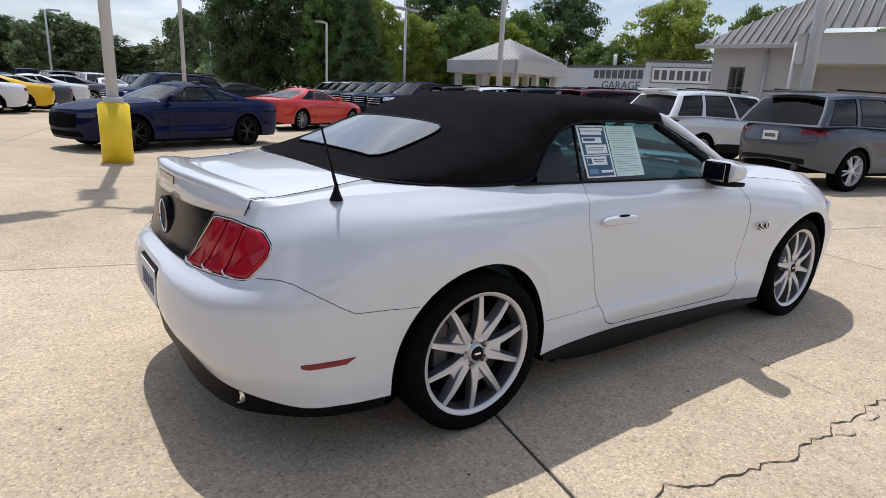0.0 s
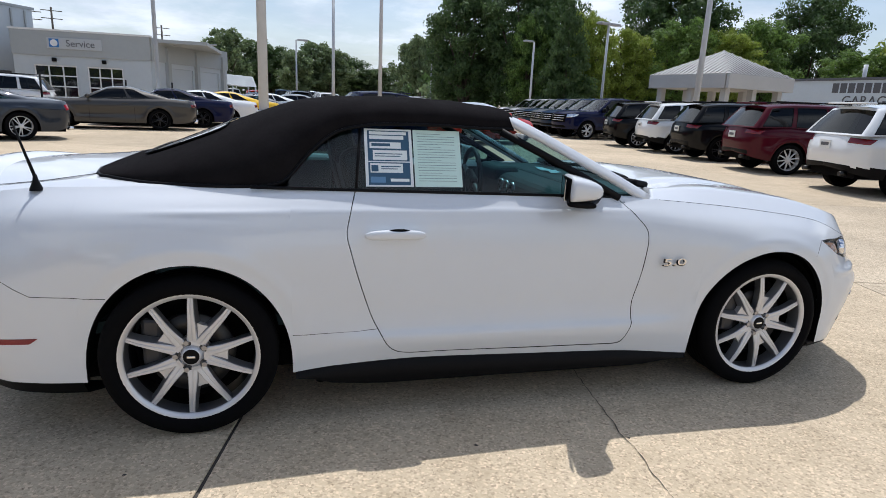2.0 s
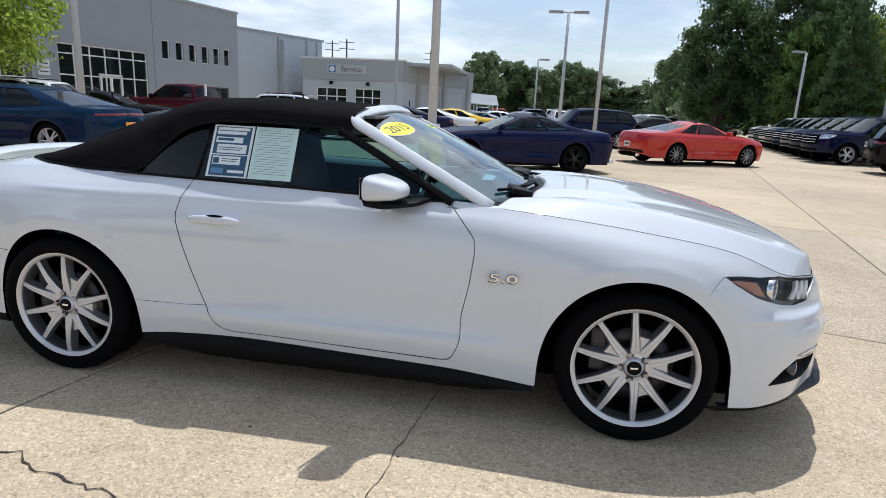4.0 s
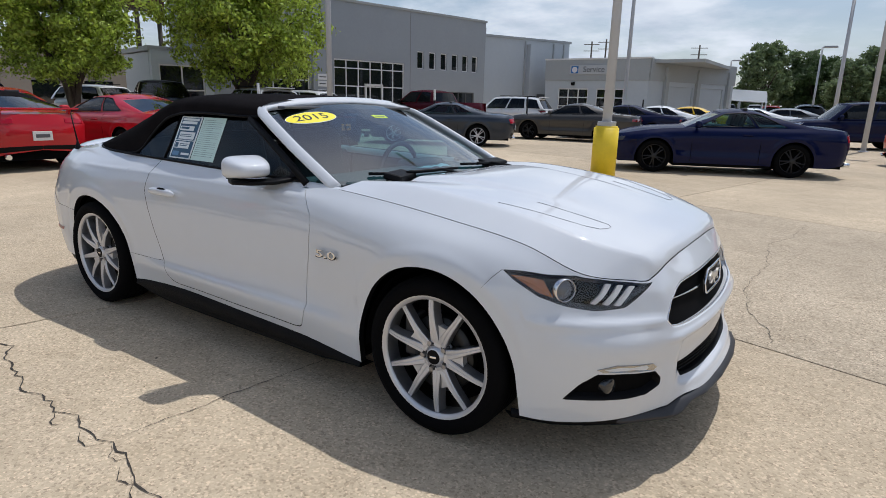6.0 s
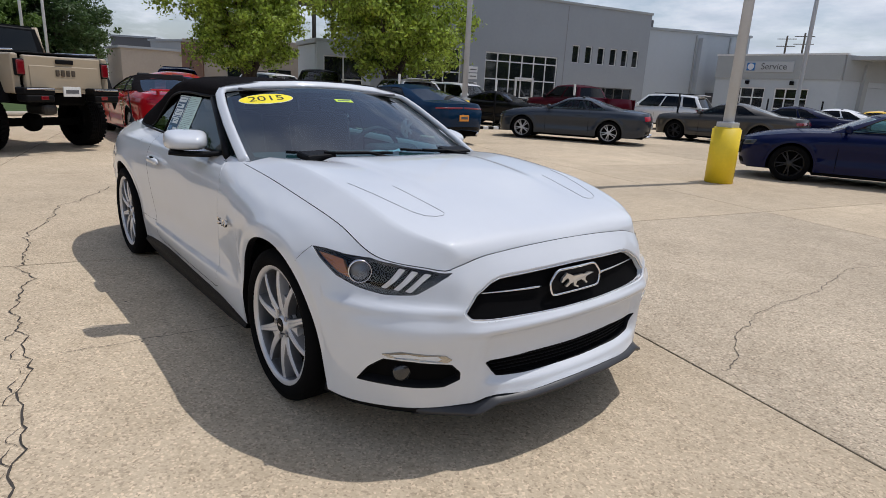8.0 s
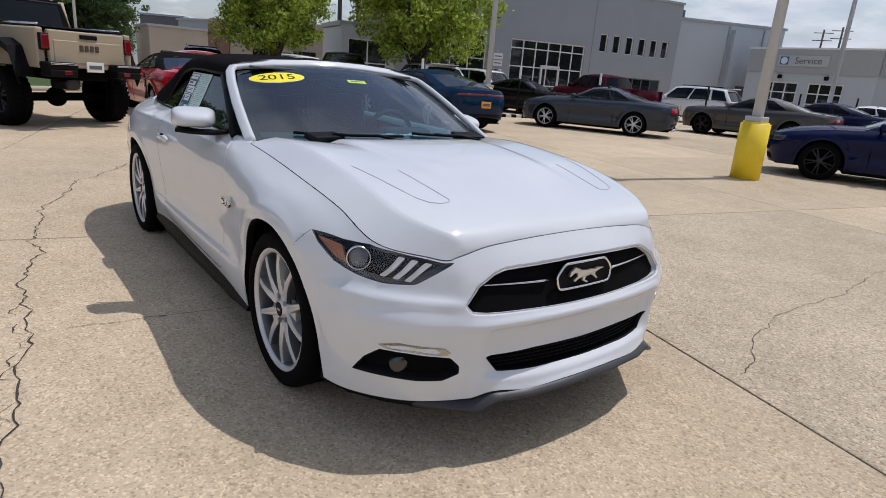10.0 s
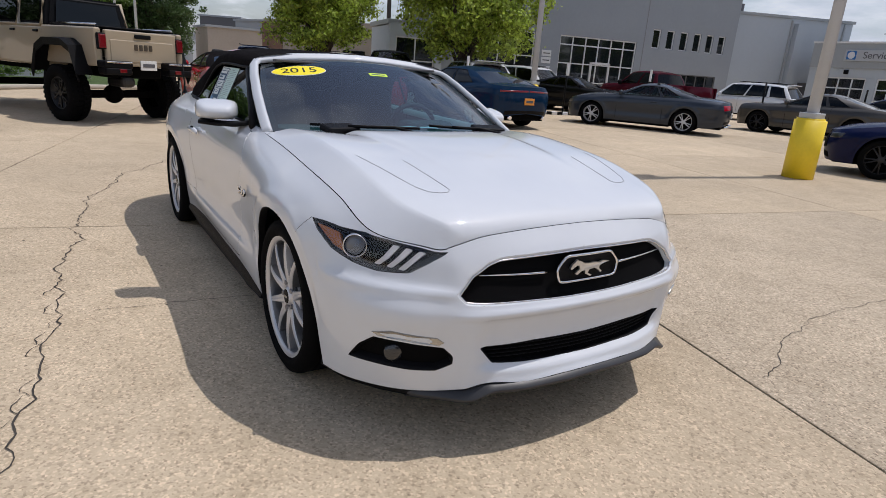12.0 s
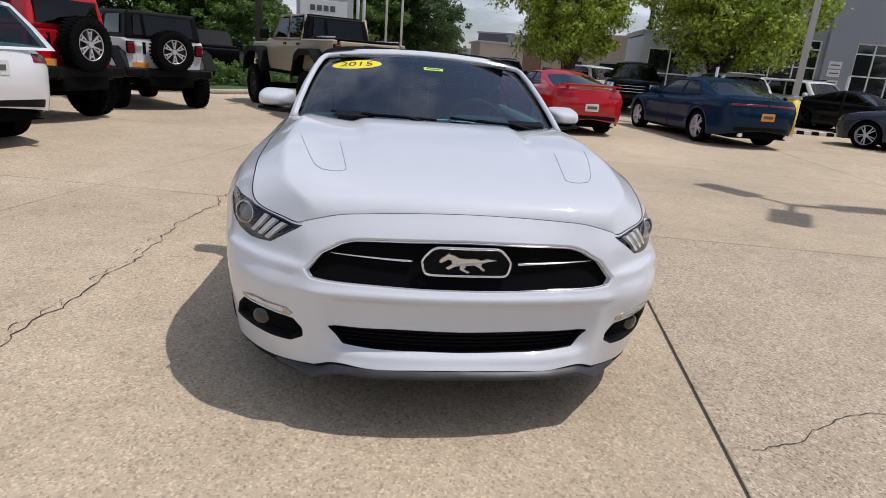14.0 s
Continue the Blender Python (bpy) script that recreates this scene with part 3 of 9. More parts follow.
for k, z in enumerate((1.75, 2.15, 2.5)):
    sgn = wbox("door_sign", (0.55, 0.03, 0.30 if k else 0.2), (-0.9, 0.28, z), SIGN_WHITE, show, 0.01)
    wbox("sign_bar", (0.40, 0.006, 0.05), (-0.9, 0.299, z), SIGN_GREY, sgn)
wbox("roof_unit", (1.3, 1.0, 0.45), (9.5, -6.0, 6.68), mat("rooftop unit", (0.12, 0.12, 0.13), 0.6, var=0.1), show, 0.03)
# white middle block
mid = thing("white_block_building", frame_of((-20.2, 34.6), (0.42, 0.91)), "plain white clad building block behind the showroom", "building")
wbox("wall", (8.2, 14, 5.9), (4.1, -7.0, 2.95), WALL_WHITE, mid)
wbox("wall", (0.5, 13.9, 5.6), (4.35, -6.5, 2.8), WALL_WHITE, mid)
wbox("roof_edge", (8.4, 14.2, 0.16), (4.1, -7.0, 5.98), WALL_BAND, mid)
for x in (3.9, 6.6, 7.6):
    wbox("downpipe", (0.10, 0.10, 5.8), (x, 0.06, 2.9), WALL_BAND, mid, 0.02)
wbox("side_door", (0.9, 0.06, 2.1), (5.7, 0.03, 1.05), SIGN_GREY, mid, 0.01)
wbox("rooftop_box", (1.5, 0.9, 0.55), (0.2, -1.2, 6.34), mat("rooftop unit", (0.12, 0.12, 0.13), 0.6), mid, 0.04)
# service block
svc = thing("service_building", frame_of((-16.2, 37.0), (1, 0)), "low grey service garage with glazed bay doors and a sign", "building")
bays = [(1.0, 3.2, 0.1, 2.48), (3.75, 5.65, 0.1, 2.48)]
wall_with_holes("wall", svc, 7.2, 0, 3.0, 0.3, bays, WALL_WHITE)
wbox("wall_band", (7.25, 0.42, 1.36), (3.6, -0.13, 3.68), WALL_BAND, svc)
wbox("wall_cap", (7.4, 0.5, 0.10), (3.62, -0.13, 4.40), FRAME_WHITE, svc)
for b in bays:
    window_unit(svc, b[0], b[1], b[2], b[3], 3, 4, 0.07, name="bay_door")
for x in (2.1, 4.7):
    wbox("wall_lamp", (0.22, 0.18, 0.22), (x, 0.09, 2.78), BLACK_PLASTIC, svc, 0.03)
sg = wbox("service_sign", (2.85, 0.08, 0.62), (3.25, 0.12, 3.70), mat("pale grey sign face", (0.46, 0.48, 0.50), 0.5, var=0.03), svc, 0.02)
text("service_letters", "Service", 0.52, Matrix.Translation((3.55, -0.165, 3.70)) @ pose(0, 0, 0, 90, 0, 0), SIGN_GREY, svc, depth=0.008)
wbox("sign_mark", (0.50, 0.02, 0.46), (2.20, 0.17, 3.70), SIGN_BLUE, svc, 0.008)
cyl("sign_mark_ring", 0.19, 0.19, 0.02, (2.20, -0.185, 3.70), SIGN_WHITE, svc, pose(0, 0, 0, 90, 0, 0), 24)
ln = math.hypot(3.4, 9.6)
ang = math.degrees(math.atan2(9.6, 3.4))
sidew = new("side_wall")
sidew.parent = svc
sidew.matrix_basis = Matrix.Translation((7.2, 0, 0)) @ pose(0, 0, 0, 0, 0, ang)

wall_with_holes("wall", sidew, ln, 0, 3.0, 0.3, [(2.0, 5.0, 0.1, 2.7), (5.8, 8.8, 0.1, 2.7)], WALL_WHITE)
wbox("wall_band", (ln, 0.42, 1.36), (ln / 2 + 0.05, -0.13, 3.68), WALL_BAND, sidew)
for x in (1.75, 5.4, 9.3):
    wbox("wall_pier", (0.35, 0.35, 3.9), (x, 0.05, 1.95), WALL_BAND, sidew)
for x in (3.5, 7.3):
    wbox("roller_door", (2.98, 0.06, 2.58), (x, -0.1, 1.40), WALL_WHITE, sidew)
wbox("roof", (10.0, 9.4, 0.2), (5.4, -5.0, 4.2), WALL_BAND, svc)
# canopy and tent beyond
can = thing("white_canopy", pose(-5.9, 52.0, 0, 0, 0, 10), "white pitched canopy roof beside the garage", "canopy")
bm = bmesh.new()
for sx in (-1, 1):
    fv = [bm.verts.new(q) for q in [(-1.9, 0, 3.0), (1.9, 0, 2.8), (1.9, sx * 2.6, 1.9), (-1.9, sx * 2.6, 2.1)]]
    f = bm.faces.new(fv)
bmesh.ops.solidify(bm, geom=bm.faces[:], thickness=0.06)
part("roof", bm, WALL_WHITE, can)
for x in (-1.8, 0, 1.8):
    for y in (-2.5, 2.5):
        cyl("post", 0.06, 0.06, 1.95, (x, y, 0.975), WALL_WHITE, can, seg=8)

# pavilion with a hipped metal roof
gz = thing("pavilion", pose(22.2, 26.1, 0, 0, 0, 13), "open square pavilion with hipped grey metal roof", "pavilion")
H = 2.1
E = 2.6
bm = bmesh.new()
RIB = 9
cor = [(-E, -E), (E, -E), (E, E), (-E, E)]
for k in range(4):
    (x0, y0), (x1, y1) = cor[k], cor[(k + 1) % 4]
    f = bm.faces.new([bm.verts.new((x0, y0, 3.42)), bm.verts.new((x1, y1, 3.42)), bm.verts.new((0, 0, 4.8))])
part("roof", bm, ROOF_METAL, gz)
for k in range(4):
    (x0, y0), (x1, y1) = cor[k], cor[(k + 1) % 4]
    for j in range(1, 2 * RIB):
        t = j / (2 * RIB)
        a = Vector((x0 + (x1 - x0) * t, y0 + (y1 - y0) * t, 3.42))
        g = min(t, 1 - t) * 2
        n = Vector(((x0 + x1) / 2, (y0 + y1) / 2, 0))
        b = a - n * g
        b.z = 3.42 + 1.38 * g
        tube("roof_seam", [a + Vector((0, 0, 0.02)), b + Vector((0, 0, 0.02))], 0.022, ROOF_METAL, gz, 4)
    m = Vector(((x0 + x1) / 2, (y0 + y1) / 2, 0)) * 0.985
    box("fascia", (2 * E if k % 2 == 0 else 0.16, 0.16 if k % 2 == 0 else 2 * E - 0.34, 0.70), (m.x, m.y, 3.05), STUCCO, gz, 0.01)
box("soffit", (2 * E - 0.3, 2 * E - 0.3, 0.08), (0, 0, 2.76), STUCCO, gz)
for x in (-H, 0, H):
    for y in (-H, 0, H):
        if x or y:
            box("column", (0.34, 0.34, 2.72), (x, y, 1.36), STUCCO, gz, 0.02)

# low pale blue garage with painted signs
gar = thing("garage_building", frame_of((28.4, 28.6), (0.8, -7.3)), "low pale blue garage with lettered signs", "building")
wall_with_holes("wall", gar, 7.34, 0, 3.55, 0.3, [], GARAGE_BLUE)
wbox("roof_edge", (7.5, 0.4, 0.14), (3.6, -0.1, 3.60), SIGN_GREY, gar)
box("roof", (7.3, 9.0, 0.2), (3.65, 4.8, 3.4), SIGN_GREY, gar)
text("garage_letters", "GARAGE", 0.72, Matrix.Translation((5.75, -0.02, 2.42)) @ pose(0, 0, 0, 90, 0, 0), SIGN_GREY, gar, depth=0.01)
for k in range(8):
    wbox("sign_bar", (0.36, 0.02, 0.52), (3.85 + 0.46 * k, 0.012, 3.12), SIGN_GREY, gar)
gside = new("side_wing")
gside.parent = gar
gside.matrix_basis = Matrix.Translation((7.34, 0, 0)) @ pose(0, 0, 0, 0, 0, 27)
wall_with_holes("wall", gside, 7.0, 0, 3.85, 0.3, [(0.9, 2.5, 0.0, 2.3), (3.0, 4.6, 0.0, 2.3)], GARAGE_BLUE)
wbox("roof_edge", (7.1, 0.4, 0.16), (3.5, -0.1, 3.92), SIGN_GREY, gside)
# near-black blocks fill the bays: the unlit inside is put in as colour
for x in (1.7, 3.8):
    box("open_bay", (1.58, 0.3, 2.28), (x, 0.30, 1.14), DARK, gside)
sb = wbox("sign_board", (5.0, 0.05, 0.86), (2.95, 0.03, 3.12), SIGN_WHITE, gside)
for k in range(9):
    wbox("sign_bar", (0.30, 0.02, 0.56), (0.72 + 0.44 * k, 0.066, 3.12), SIGN_GREY, gside)
for nm, sz, at in [("sign_border", (5.1, 0.04, 0.05), (2.95, 0.05, 3.57)), ("sign_border", (5.1, 0.04, 0.05), (2.95, 0.05, 2.67)), ("sign_border", (0.05, 0.04, 0.86), (0.42, 0.05, 3.12)), ("sign_border", (0.05, 0.04, 0.86), (5.48, 0.05, 3.12))]:
    wbox(nm, sz, at, SIGN_GREY, gside)
cyl("flue", 0.12, 0.12, 1.0, (3.2, 3.0, 4.1), FRAME_WHITE, gar, seg=10)

# stucco office with a metal roof and a drive-under porch
off = thing("stucco_office", frame_of((17.7, 9.9), (2.0, -6.4)), "pale stucco office with standing-seam roof and porch", "building")
wall_with_holes("wall", off, 3.1, 0, 3.5, 0.3, [(0.62, 1.12, 1.35, 2.75)], STUCCO)
window_unit(off, 0.62, 1.12, 1.35, 2.75, 2, 2, 0.06, frame_m=SIGN_GREY)
bm = bmesh.new()
fv = [bm.verts.new(q) for q in [(-0.45, -0.5, 3.45), (3.2, -0.5, 3.45), (3.2, 3.6, 5.5), (2.4, 3.6, 5.5)]]
bm.faces.new(fv)
bmesh.ops.solidify(bm, geom=bm.faces[:], thickness=0.12)
part("roof", bm, ROOF_METAL, off)
for j in range(14):
    x = -0.2 + 0.26 * j
    g = min(1.0, (x + 0.45) / 2.85)
    tube("roof_seam", [(x, -0.5, 3.49), (x, -0.5 + 4.1 * g, 3.49 + 2.05 * g)], 0.03, ROOF_METAL, off, 4)
box("gutter", (3.8, 0.14, 0.14), (1.4, -0.55, 3.40), STUCCO, off, 0.02)
cyl("downpipe", 0.05, 0.05, 3.3, (1.75, -0.08, 1.7), POLE_MAT, off, seg=8)
box("wall", (6.0, 6.0, 3.4), (6.1, 3.6, 1.7), STUCCO, off)
box("porch_beam", (9.0, 0.4, 0.85), (7.6, -2.2, 3.15), STUCCO, off, 0.02)
box("porch_beam", (0.4, 2.4, 0.85), (3.1, -1.2, 3.15), STUCCO, off, 0.02)
box("porch_ceiling", (8.8, 2.4, 0.1), (7.6, -1.0, 2.82), STUCCO, off)
bm = bmesh.new()
fv = [bm.verts.new(q) for q in [(2.6, -2.7, 3.66), (12.4, -2.7, 3.66), (12.4, 3.4, 6.6), (4.8, 3.4, 6.6)]]
bm.faces.new(fv)
bmesh.ops.solidify(bm, geom=bm.faces[:], thickness=0.12)
part("roof", bm, ROOF_METAL, off)
for j in range(36):
    x = 2.85 + 0.27 * j
    g = min(1.0, (x - 2.6) / 2.2)
    tube("roof_seam", [(x, -2.7, 3.70), (x, -2.7 + 6.1 * g, 3.70 + 2.94 * g)], 0.03, ROOF_METAL, off, 4)
box("porch_pillar", (0.5, 0.5, 2.75), (11.5, -2.1, 1.375), STUCCO, off, 0.02)
cyl("downpipe", 0.05, 0.05, 2.9, (2.85, -2.2, 1.9), POLE_MAT, off, seg=8)

# distant tan building and its brown end
tan = thing("tan_building", frame_of((-40.0, 11.0), (8.1, 6.2)), "long low tan shop building in the distance", "building")
box("wall", (17, 9, 3.4), (8.5, 4.5, 1.7), WALL_TAN, tan)
box("wall", (1.6, 9.2, 3.6), (0.6, 4.5, 1.8), WALL_BROWN, tan)
box("parapet", (17.2, 0.3, 0.4), (8.5, 0.1, 3.6), WALL_TAN, tan)
for k in range(2):
    wbox("window", (1.6, 0.06, 1.3), (4 + 3.0 * k, 0.03, 1.4), SHOP_GLASS, tan)
for k, (x, y, w, h, m) in enumerate([(-62, 14, 6, 3.6, WALL_TAN), (-70, 22, 8, 5.0, WALL_GREY), (-75, 12, 7, 3.0, WALL_WHITE), (-82, 18, 5, 5.6, SIGN_GREY)]):
    b = thing("distant_shop", pose(x, y, 0, 0, 0, 20 * k), "small shop building far down the street", "building", "distant shops")
    box("wall", (w, w, h), (0, 0, h / 2), m, b)
    box("roof", (w + 0.4, w + 0.4, 0.2), (0, 0, h + 0.1), WALL_GREY, b)

# ---- the white convertible ----
WHEEL_X, WHEEL_Z, TYRE_R = 1.36, 0.339, 0.339


def mirrored(net):
    return [[(x, -y, z) for x, y, z in st] for st in net]


def level_station(x, ys, zs):
    return [(x, y, z) for y, z in zip(ys, zs)]


def belt_net():
    """Stations round one half of the body, from the middle of the tail to the middle of the nose, each from the sill up to the crest."""
    net = [
        [(-2.365, 0.0, 0.41), (-2.41, 0.0, 0.47), (-2.425, 0.0, 0.55), (-2.41, 0.0, 0.655), (-2.345, 0.0, 0.72), (-2.32, 0.0, 0.83), (-2.315, 0.0, 0.925)],
        [(-2.365, 0.15, 0.40), (-2.41, 0.15, 0.47), (-2.423, 0.15, 0.55), (-2.408, 0.15, 0.655), (-2.343, 0.15, 0.72), (-2.318, 0.15, 0.83), (-2.312, 0.15, 0.925)],
        [(-2.345, 0.40, 0.355), (-2.395, 0.40, 0.44), (-2.405, 0.40, 0.54), (-2.39, 0.40, 0.645), (-2.32, 0.40, 0.715), (-2.295, 0.40, 0.83), (-2.285, 0.39, 0.93)],
        [(-2.255, 0.64, 0.295), (-2.31, 0.645, 0.41), (-2.32, 0.645, 0.53), (-2.30, 0.65, 0.64), (-2.23, 0.65, 0.72), (-2.21, 0.645, 0.84), (-2.19, 0.61, 0.945)],
        [(-2.10, 0.79, 0.252), (-2.165, 0.795, 0.39), (-2.185, 0.80, 0.52), (-2.18, 0.80, 0.635), (-2.15, 0.775, 0.74), (-2.11, 0.755, 0.86), (-2.07, 0.69, 0.965)],
        [(-1.93, 0.862, 0.245), (-1.95, 0.872, 0.37), (-1.95, 0.882, 0.50), (-1.95, 0.888, 0.63), (-1.94, 0.872, 0.76), (-1.93, 0.815, 0.90), (-1.92, 0.715, 0.985)],
        level_station(-1.74, (0.884, 0.889, 0.900, 0.913, 0.912, 0.862, 0.745), (0.243, 0.36, 0.49, 0.63, 0.77, 0.905, 0.995)),
        level_station(-1.36, (0.892, 0.902, 0.917, 0.940, 0.946, 0.893, 0.775), (0.235, 0.36, 0.49, 0.63, 0.78, 0.915, 1.002)),
        level_station(-0.95, (0.890, 0.905, 0.910, 0.920, 0.922, 0.885, 0.798), (0.232, 0.36, 0.49, 0.63, 0.78, 0.91, 1.0)),
        level_station(-0.45, (0.888, 0.918, 0.907, 0.902, 0.898, 0.873, 0.806), (0.262, 0.36, 0.48, 0.62, 0.78, 0.90, 0.988)),
        level_station(0.10, (0.888, 0.922, 0.908, 0.902, 0.896, 0.868, 0.806), (0.247, 0.36, 0.48, 0.62, 0.78, 0.895, 0.978)),
        level_station(0.60, (0.888, 0.918, 0.907, 0.906, 0.905, 0.874, 0.800), (0.228, 0.355, 0.48, 0.62, 0.78, 0.89, 0.970)),
        level_station(0.95, (0.892, 0.910, 0.912, 0.925, 0.929, 0.887, 0.800), (0.200, 0.34, 0.48, 0.62, 0.77, 0.872, 0.946)),
        level_station(1.36, (0.895, 0.912, 0.926, 0.943, 0.945, 0.892, 0.804), (0.205, 0.34, 0.48, 0.61, 0.745, 0.838, 0.906)),
        [(1.70, 0.886, 0.205), (1.70, 0.897, 0.33), (1.70, 0.908, 0.46), (1.70, 0.914, 0.58), (1.70, 0.903, 0.70), (1.70, 0.865, 0.785), (1.70, 0.799, 0.854)],
        [(1.91, 0.812, 0.200), (1.94, 0.825, 0.32), (1.963, 0.836, 0.44), (1.97, 0.838, 0.54), (1.935, 0.803, 0.645), (1.94, 0.782, 0.71), (1.925, 0.762, 0.771)],
        [(2.085, 0.665, 0.208), (2.11, 0.67, 0.31), (2.13, 0.68, 0.43), (2.14, 0.69, 0.53), (2.09, 0.67, 0.625), (2.075, 0.655, 0.70), (2.055, 0.642, 0.747)],
        [(2.142, 0.595, 0.218), (2.157, 0.60, 0.31), (2.169, 0.607, 0.425), (2.179, 0.617, 0.528), (2.137, 0.608, 0.622), (2.116, 0.600, 0.70), (2.100, 0.592, 0.741)],
        [(2.195, 0.53, 0.236), (2.20, 0.53, 0.31), (2.205, 0.535, 0.42), (2.215, 0.54, 0.525), (2.18, 0.545, 0.62), (2.152, 0.545, 0.70), (2.121, 0.54, 0.757)],
        [(2.25, 0.45, 0.270), (2.243, 0.45, 0.306), (2.234, 0.45, 0.415), (2.242, 0.45, 0.522), (2.205, 0.45, 0.615), (2.173, 0.45, 0.703), (2.131, 0.45, 0.780)],
        [(2.29, 0.33, 0.266), (2.278, 0.33, 0.30), (2.255, 0.33, 0.41), (2.262, 0.33, 0.52), (2.222, 0.33, 0.61), (2.19, 0.33, 0.71), (2.134, 0.33, 0.790)],
        [(2.315, 0.14, 0.274), (2.30, 0.14, 0.304), (2.273, 0.14, 0.41), (2.277, 0.14, 0.515), (2.238, 0.14, 0.605), (2.207, 0.14, 0.715), (2.142, 0.14, 0.800)],
    ]
    nose = [(2.32, 0.0, 0.276), (2.304, 0.0, 0.305), (2.276, 0.0, 0.41), (2.28, 0.0, 0.515), (2.242, 0.0, 0.605), (2.21, 0.0, 0.716), (2.145, 0.0, 0.803)]
    net = [[(x, y * (1 + 0.012 * min(max((x - 0.9) / 0.5, 0), 1)), z) for x, y, z in st] for st in net]
    return mirrored(net) + [nose] + net[::-1]


def rise(x, middle, width):
    """A soft step from 0 to 1."""
    return 1 / (1 + np.exp(-np.clip((x - middle) / width, -40, 40)))


def relief(P):
    """The pressed creases of the body panels: how far each place stands proud of the smooth form."""
    x, a, z = P[:, 0], np.abs(P[:, 1]), P[:, 2]
    nose = rise(x, 2.0, 0.02)
    d = -0.022 * rise(-z, -0.506, 0.004) * rise(z, 0.322, 0.004) * rise(-a, -0.475, 0.008) * nose
    d += 0.012 * np.exp(-(((z - 0.527) / 0.012) ** 2)) * rise(-a, -0.57, 0.015) * nose
    d += 0.013 * np.exp(-(((z - 0.598) / 0.015) ** 2)) * rise(a, 0.575, 0.012) * rise(x, 1.80, 0.03)
    d += 0.008 * np.exp(-(((a - 0.515) / 0.020) ** 2)) * rise(-z, -0.50, 0.02) * nose
    side = rise(a, 0.78, 0.01)
    d -= 0.013 * rise(z, 0.395, 0.005) * rise(-z, -0.53, 0.035) * rise(x, -0.78, 0.05) * rise(-x, -0.84, 0.04) * side
    d += 0.005 * np.exp(-(((z - 0.918) / 0.010) ** 2)) * rise(x, -1.5, 0.06) * rise(-x, -0.62, 0.06) * side
    for cx in (-1.357, 1.350):
        r = np.hypot(x - cx, z - 0.335)
        d += 0.0045 * np.exp(-(((r - 0.450) / 0.026) ** 2)) * rise(z, 0.40, 0.02) * side
    # recess of the rear number plate
    d -= 0.024 * rise(-a, -0.185, 0.006) * rise(z, 0.452, 0.006) * rise(-z, -0.645, 0.006) * rise(-x, 2.2, 0.02)
    return d


class Body(Sheet):
    """The body's sheet with its creases laid on."""

    def at(self, u, v):
        P = Sheet.at(self, u, v)
        return P + relief(P)[:, None] * self.normal(u, v)

    def normal(self, u, v, e=2e-3):
        u, v = np.ravel(u), np.ravel(v)
        uu, vv = np.clip(u, self.us[0] + e, self.us[-1] - e), np.clip(v, self.vs[0] + e, self.vs[-1] - e)
        n = np.cross(Sheet.at(self, uu + e, vv) - Sheet.at(self, uu - e, vv), Sheet.at(self, uu, vv + e) - Sheet.at(self, uu, vv - e))
        return n / np.linalg.norm(n, axis=1)[:, None]


BELT = Body(belt_net())
U_MID = BELT.us[len(BELT.us) // 2]
U_END = BELT.us[-1]


def u_at_x(x):
    """The u on the right side at which the body's mid height lies at x."""
    us = np.linspace(0.3, U_MID - 0.3, 900)
    xs = BELT.at(us, np.full(900, BELT.vs[3]))[:, 0]
    return float(np.interp(x, xs, us))


def flip_u(poly):
    """The outline on the other side of the car."""
    p = np.array(poly, float)[::-1].copy()
    p[:, 0] = U_END - p[:, 0]
    return p


ARCH = [(-1.357, 0.390, 0.388), (1.350, 0.398, 0.394)]


def belt_grid(nv=44):
    us = list(np.arange(0, U_MID, 0.026)) + [U_MID]
    for cx, a, _ in ARCH:
        us = [u for u in us if not (u_at_x(cx - a) - 0.02 < u < u_at_x(cx + a) + 0.02)]
        us += [u_at_x(cx + a * math.cos(w)) for w in np.linspace(0, math.pi, 56)]
        us += [u_at_x(cx - a) - 0.001, u_at_x(cx + a) + 0.001]
    us = np.array(sorted(us))
    us = np.r_[us, (U_END - us[:-1])[::-1]]
    lows = []
    fine = np.linspace(BELT.vs[0], BELT.vs[-1], 300)
    for u in us:
        P = Sheet.at(BELT, np.full(300, u), fine)
        low = BELT.vs[0]
        for cx, a, b in ARCH:
            k = (P[60, 0] - cx) / a
            if abs(k) < 0.99999 and abs(P[60, 1]) > 0.8:
                zt = WHEEL_Z - 0.06 + (b + 0.06) * (1 - abs(k) ** 2.05) ** (1 / 2.05)
                low = max(low, float(np.interp(zt, P[:, 2], fine)))
        lows.append(low)
    uv, faces = [], []
    for u, lo in zip(us, lows):
        for j in range(nv + 1):
            uv.append((u, lo + (BELT.vs[-1] - lo) * j / nv))
    n = nv + 1
    for i in range(len(us) - 1):
        for j in range(nv):
            faces.append((i * n + j, (i + 1) * n + j, (i + 1) * n + j + 1, i * n + j + 1))
    return uv, faces, us, lows


def front_poly(pts):
    return BELT.find([1, 2], pts, U_MID - 0.85, U_MID + 0.85)


def side_poly(pts, u0=None, u1=None):
    return BELT.find([0, 2], pts, u_at_x(-1.85) if u0 is None else u0, U_MID - 0.2 if u1 is None else u1)


car = thing("convertible_car", Matrix(), "pearl white two-door convertible with black canvas roof, parked on concrete", "car")

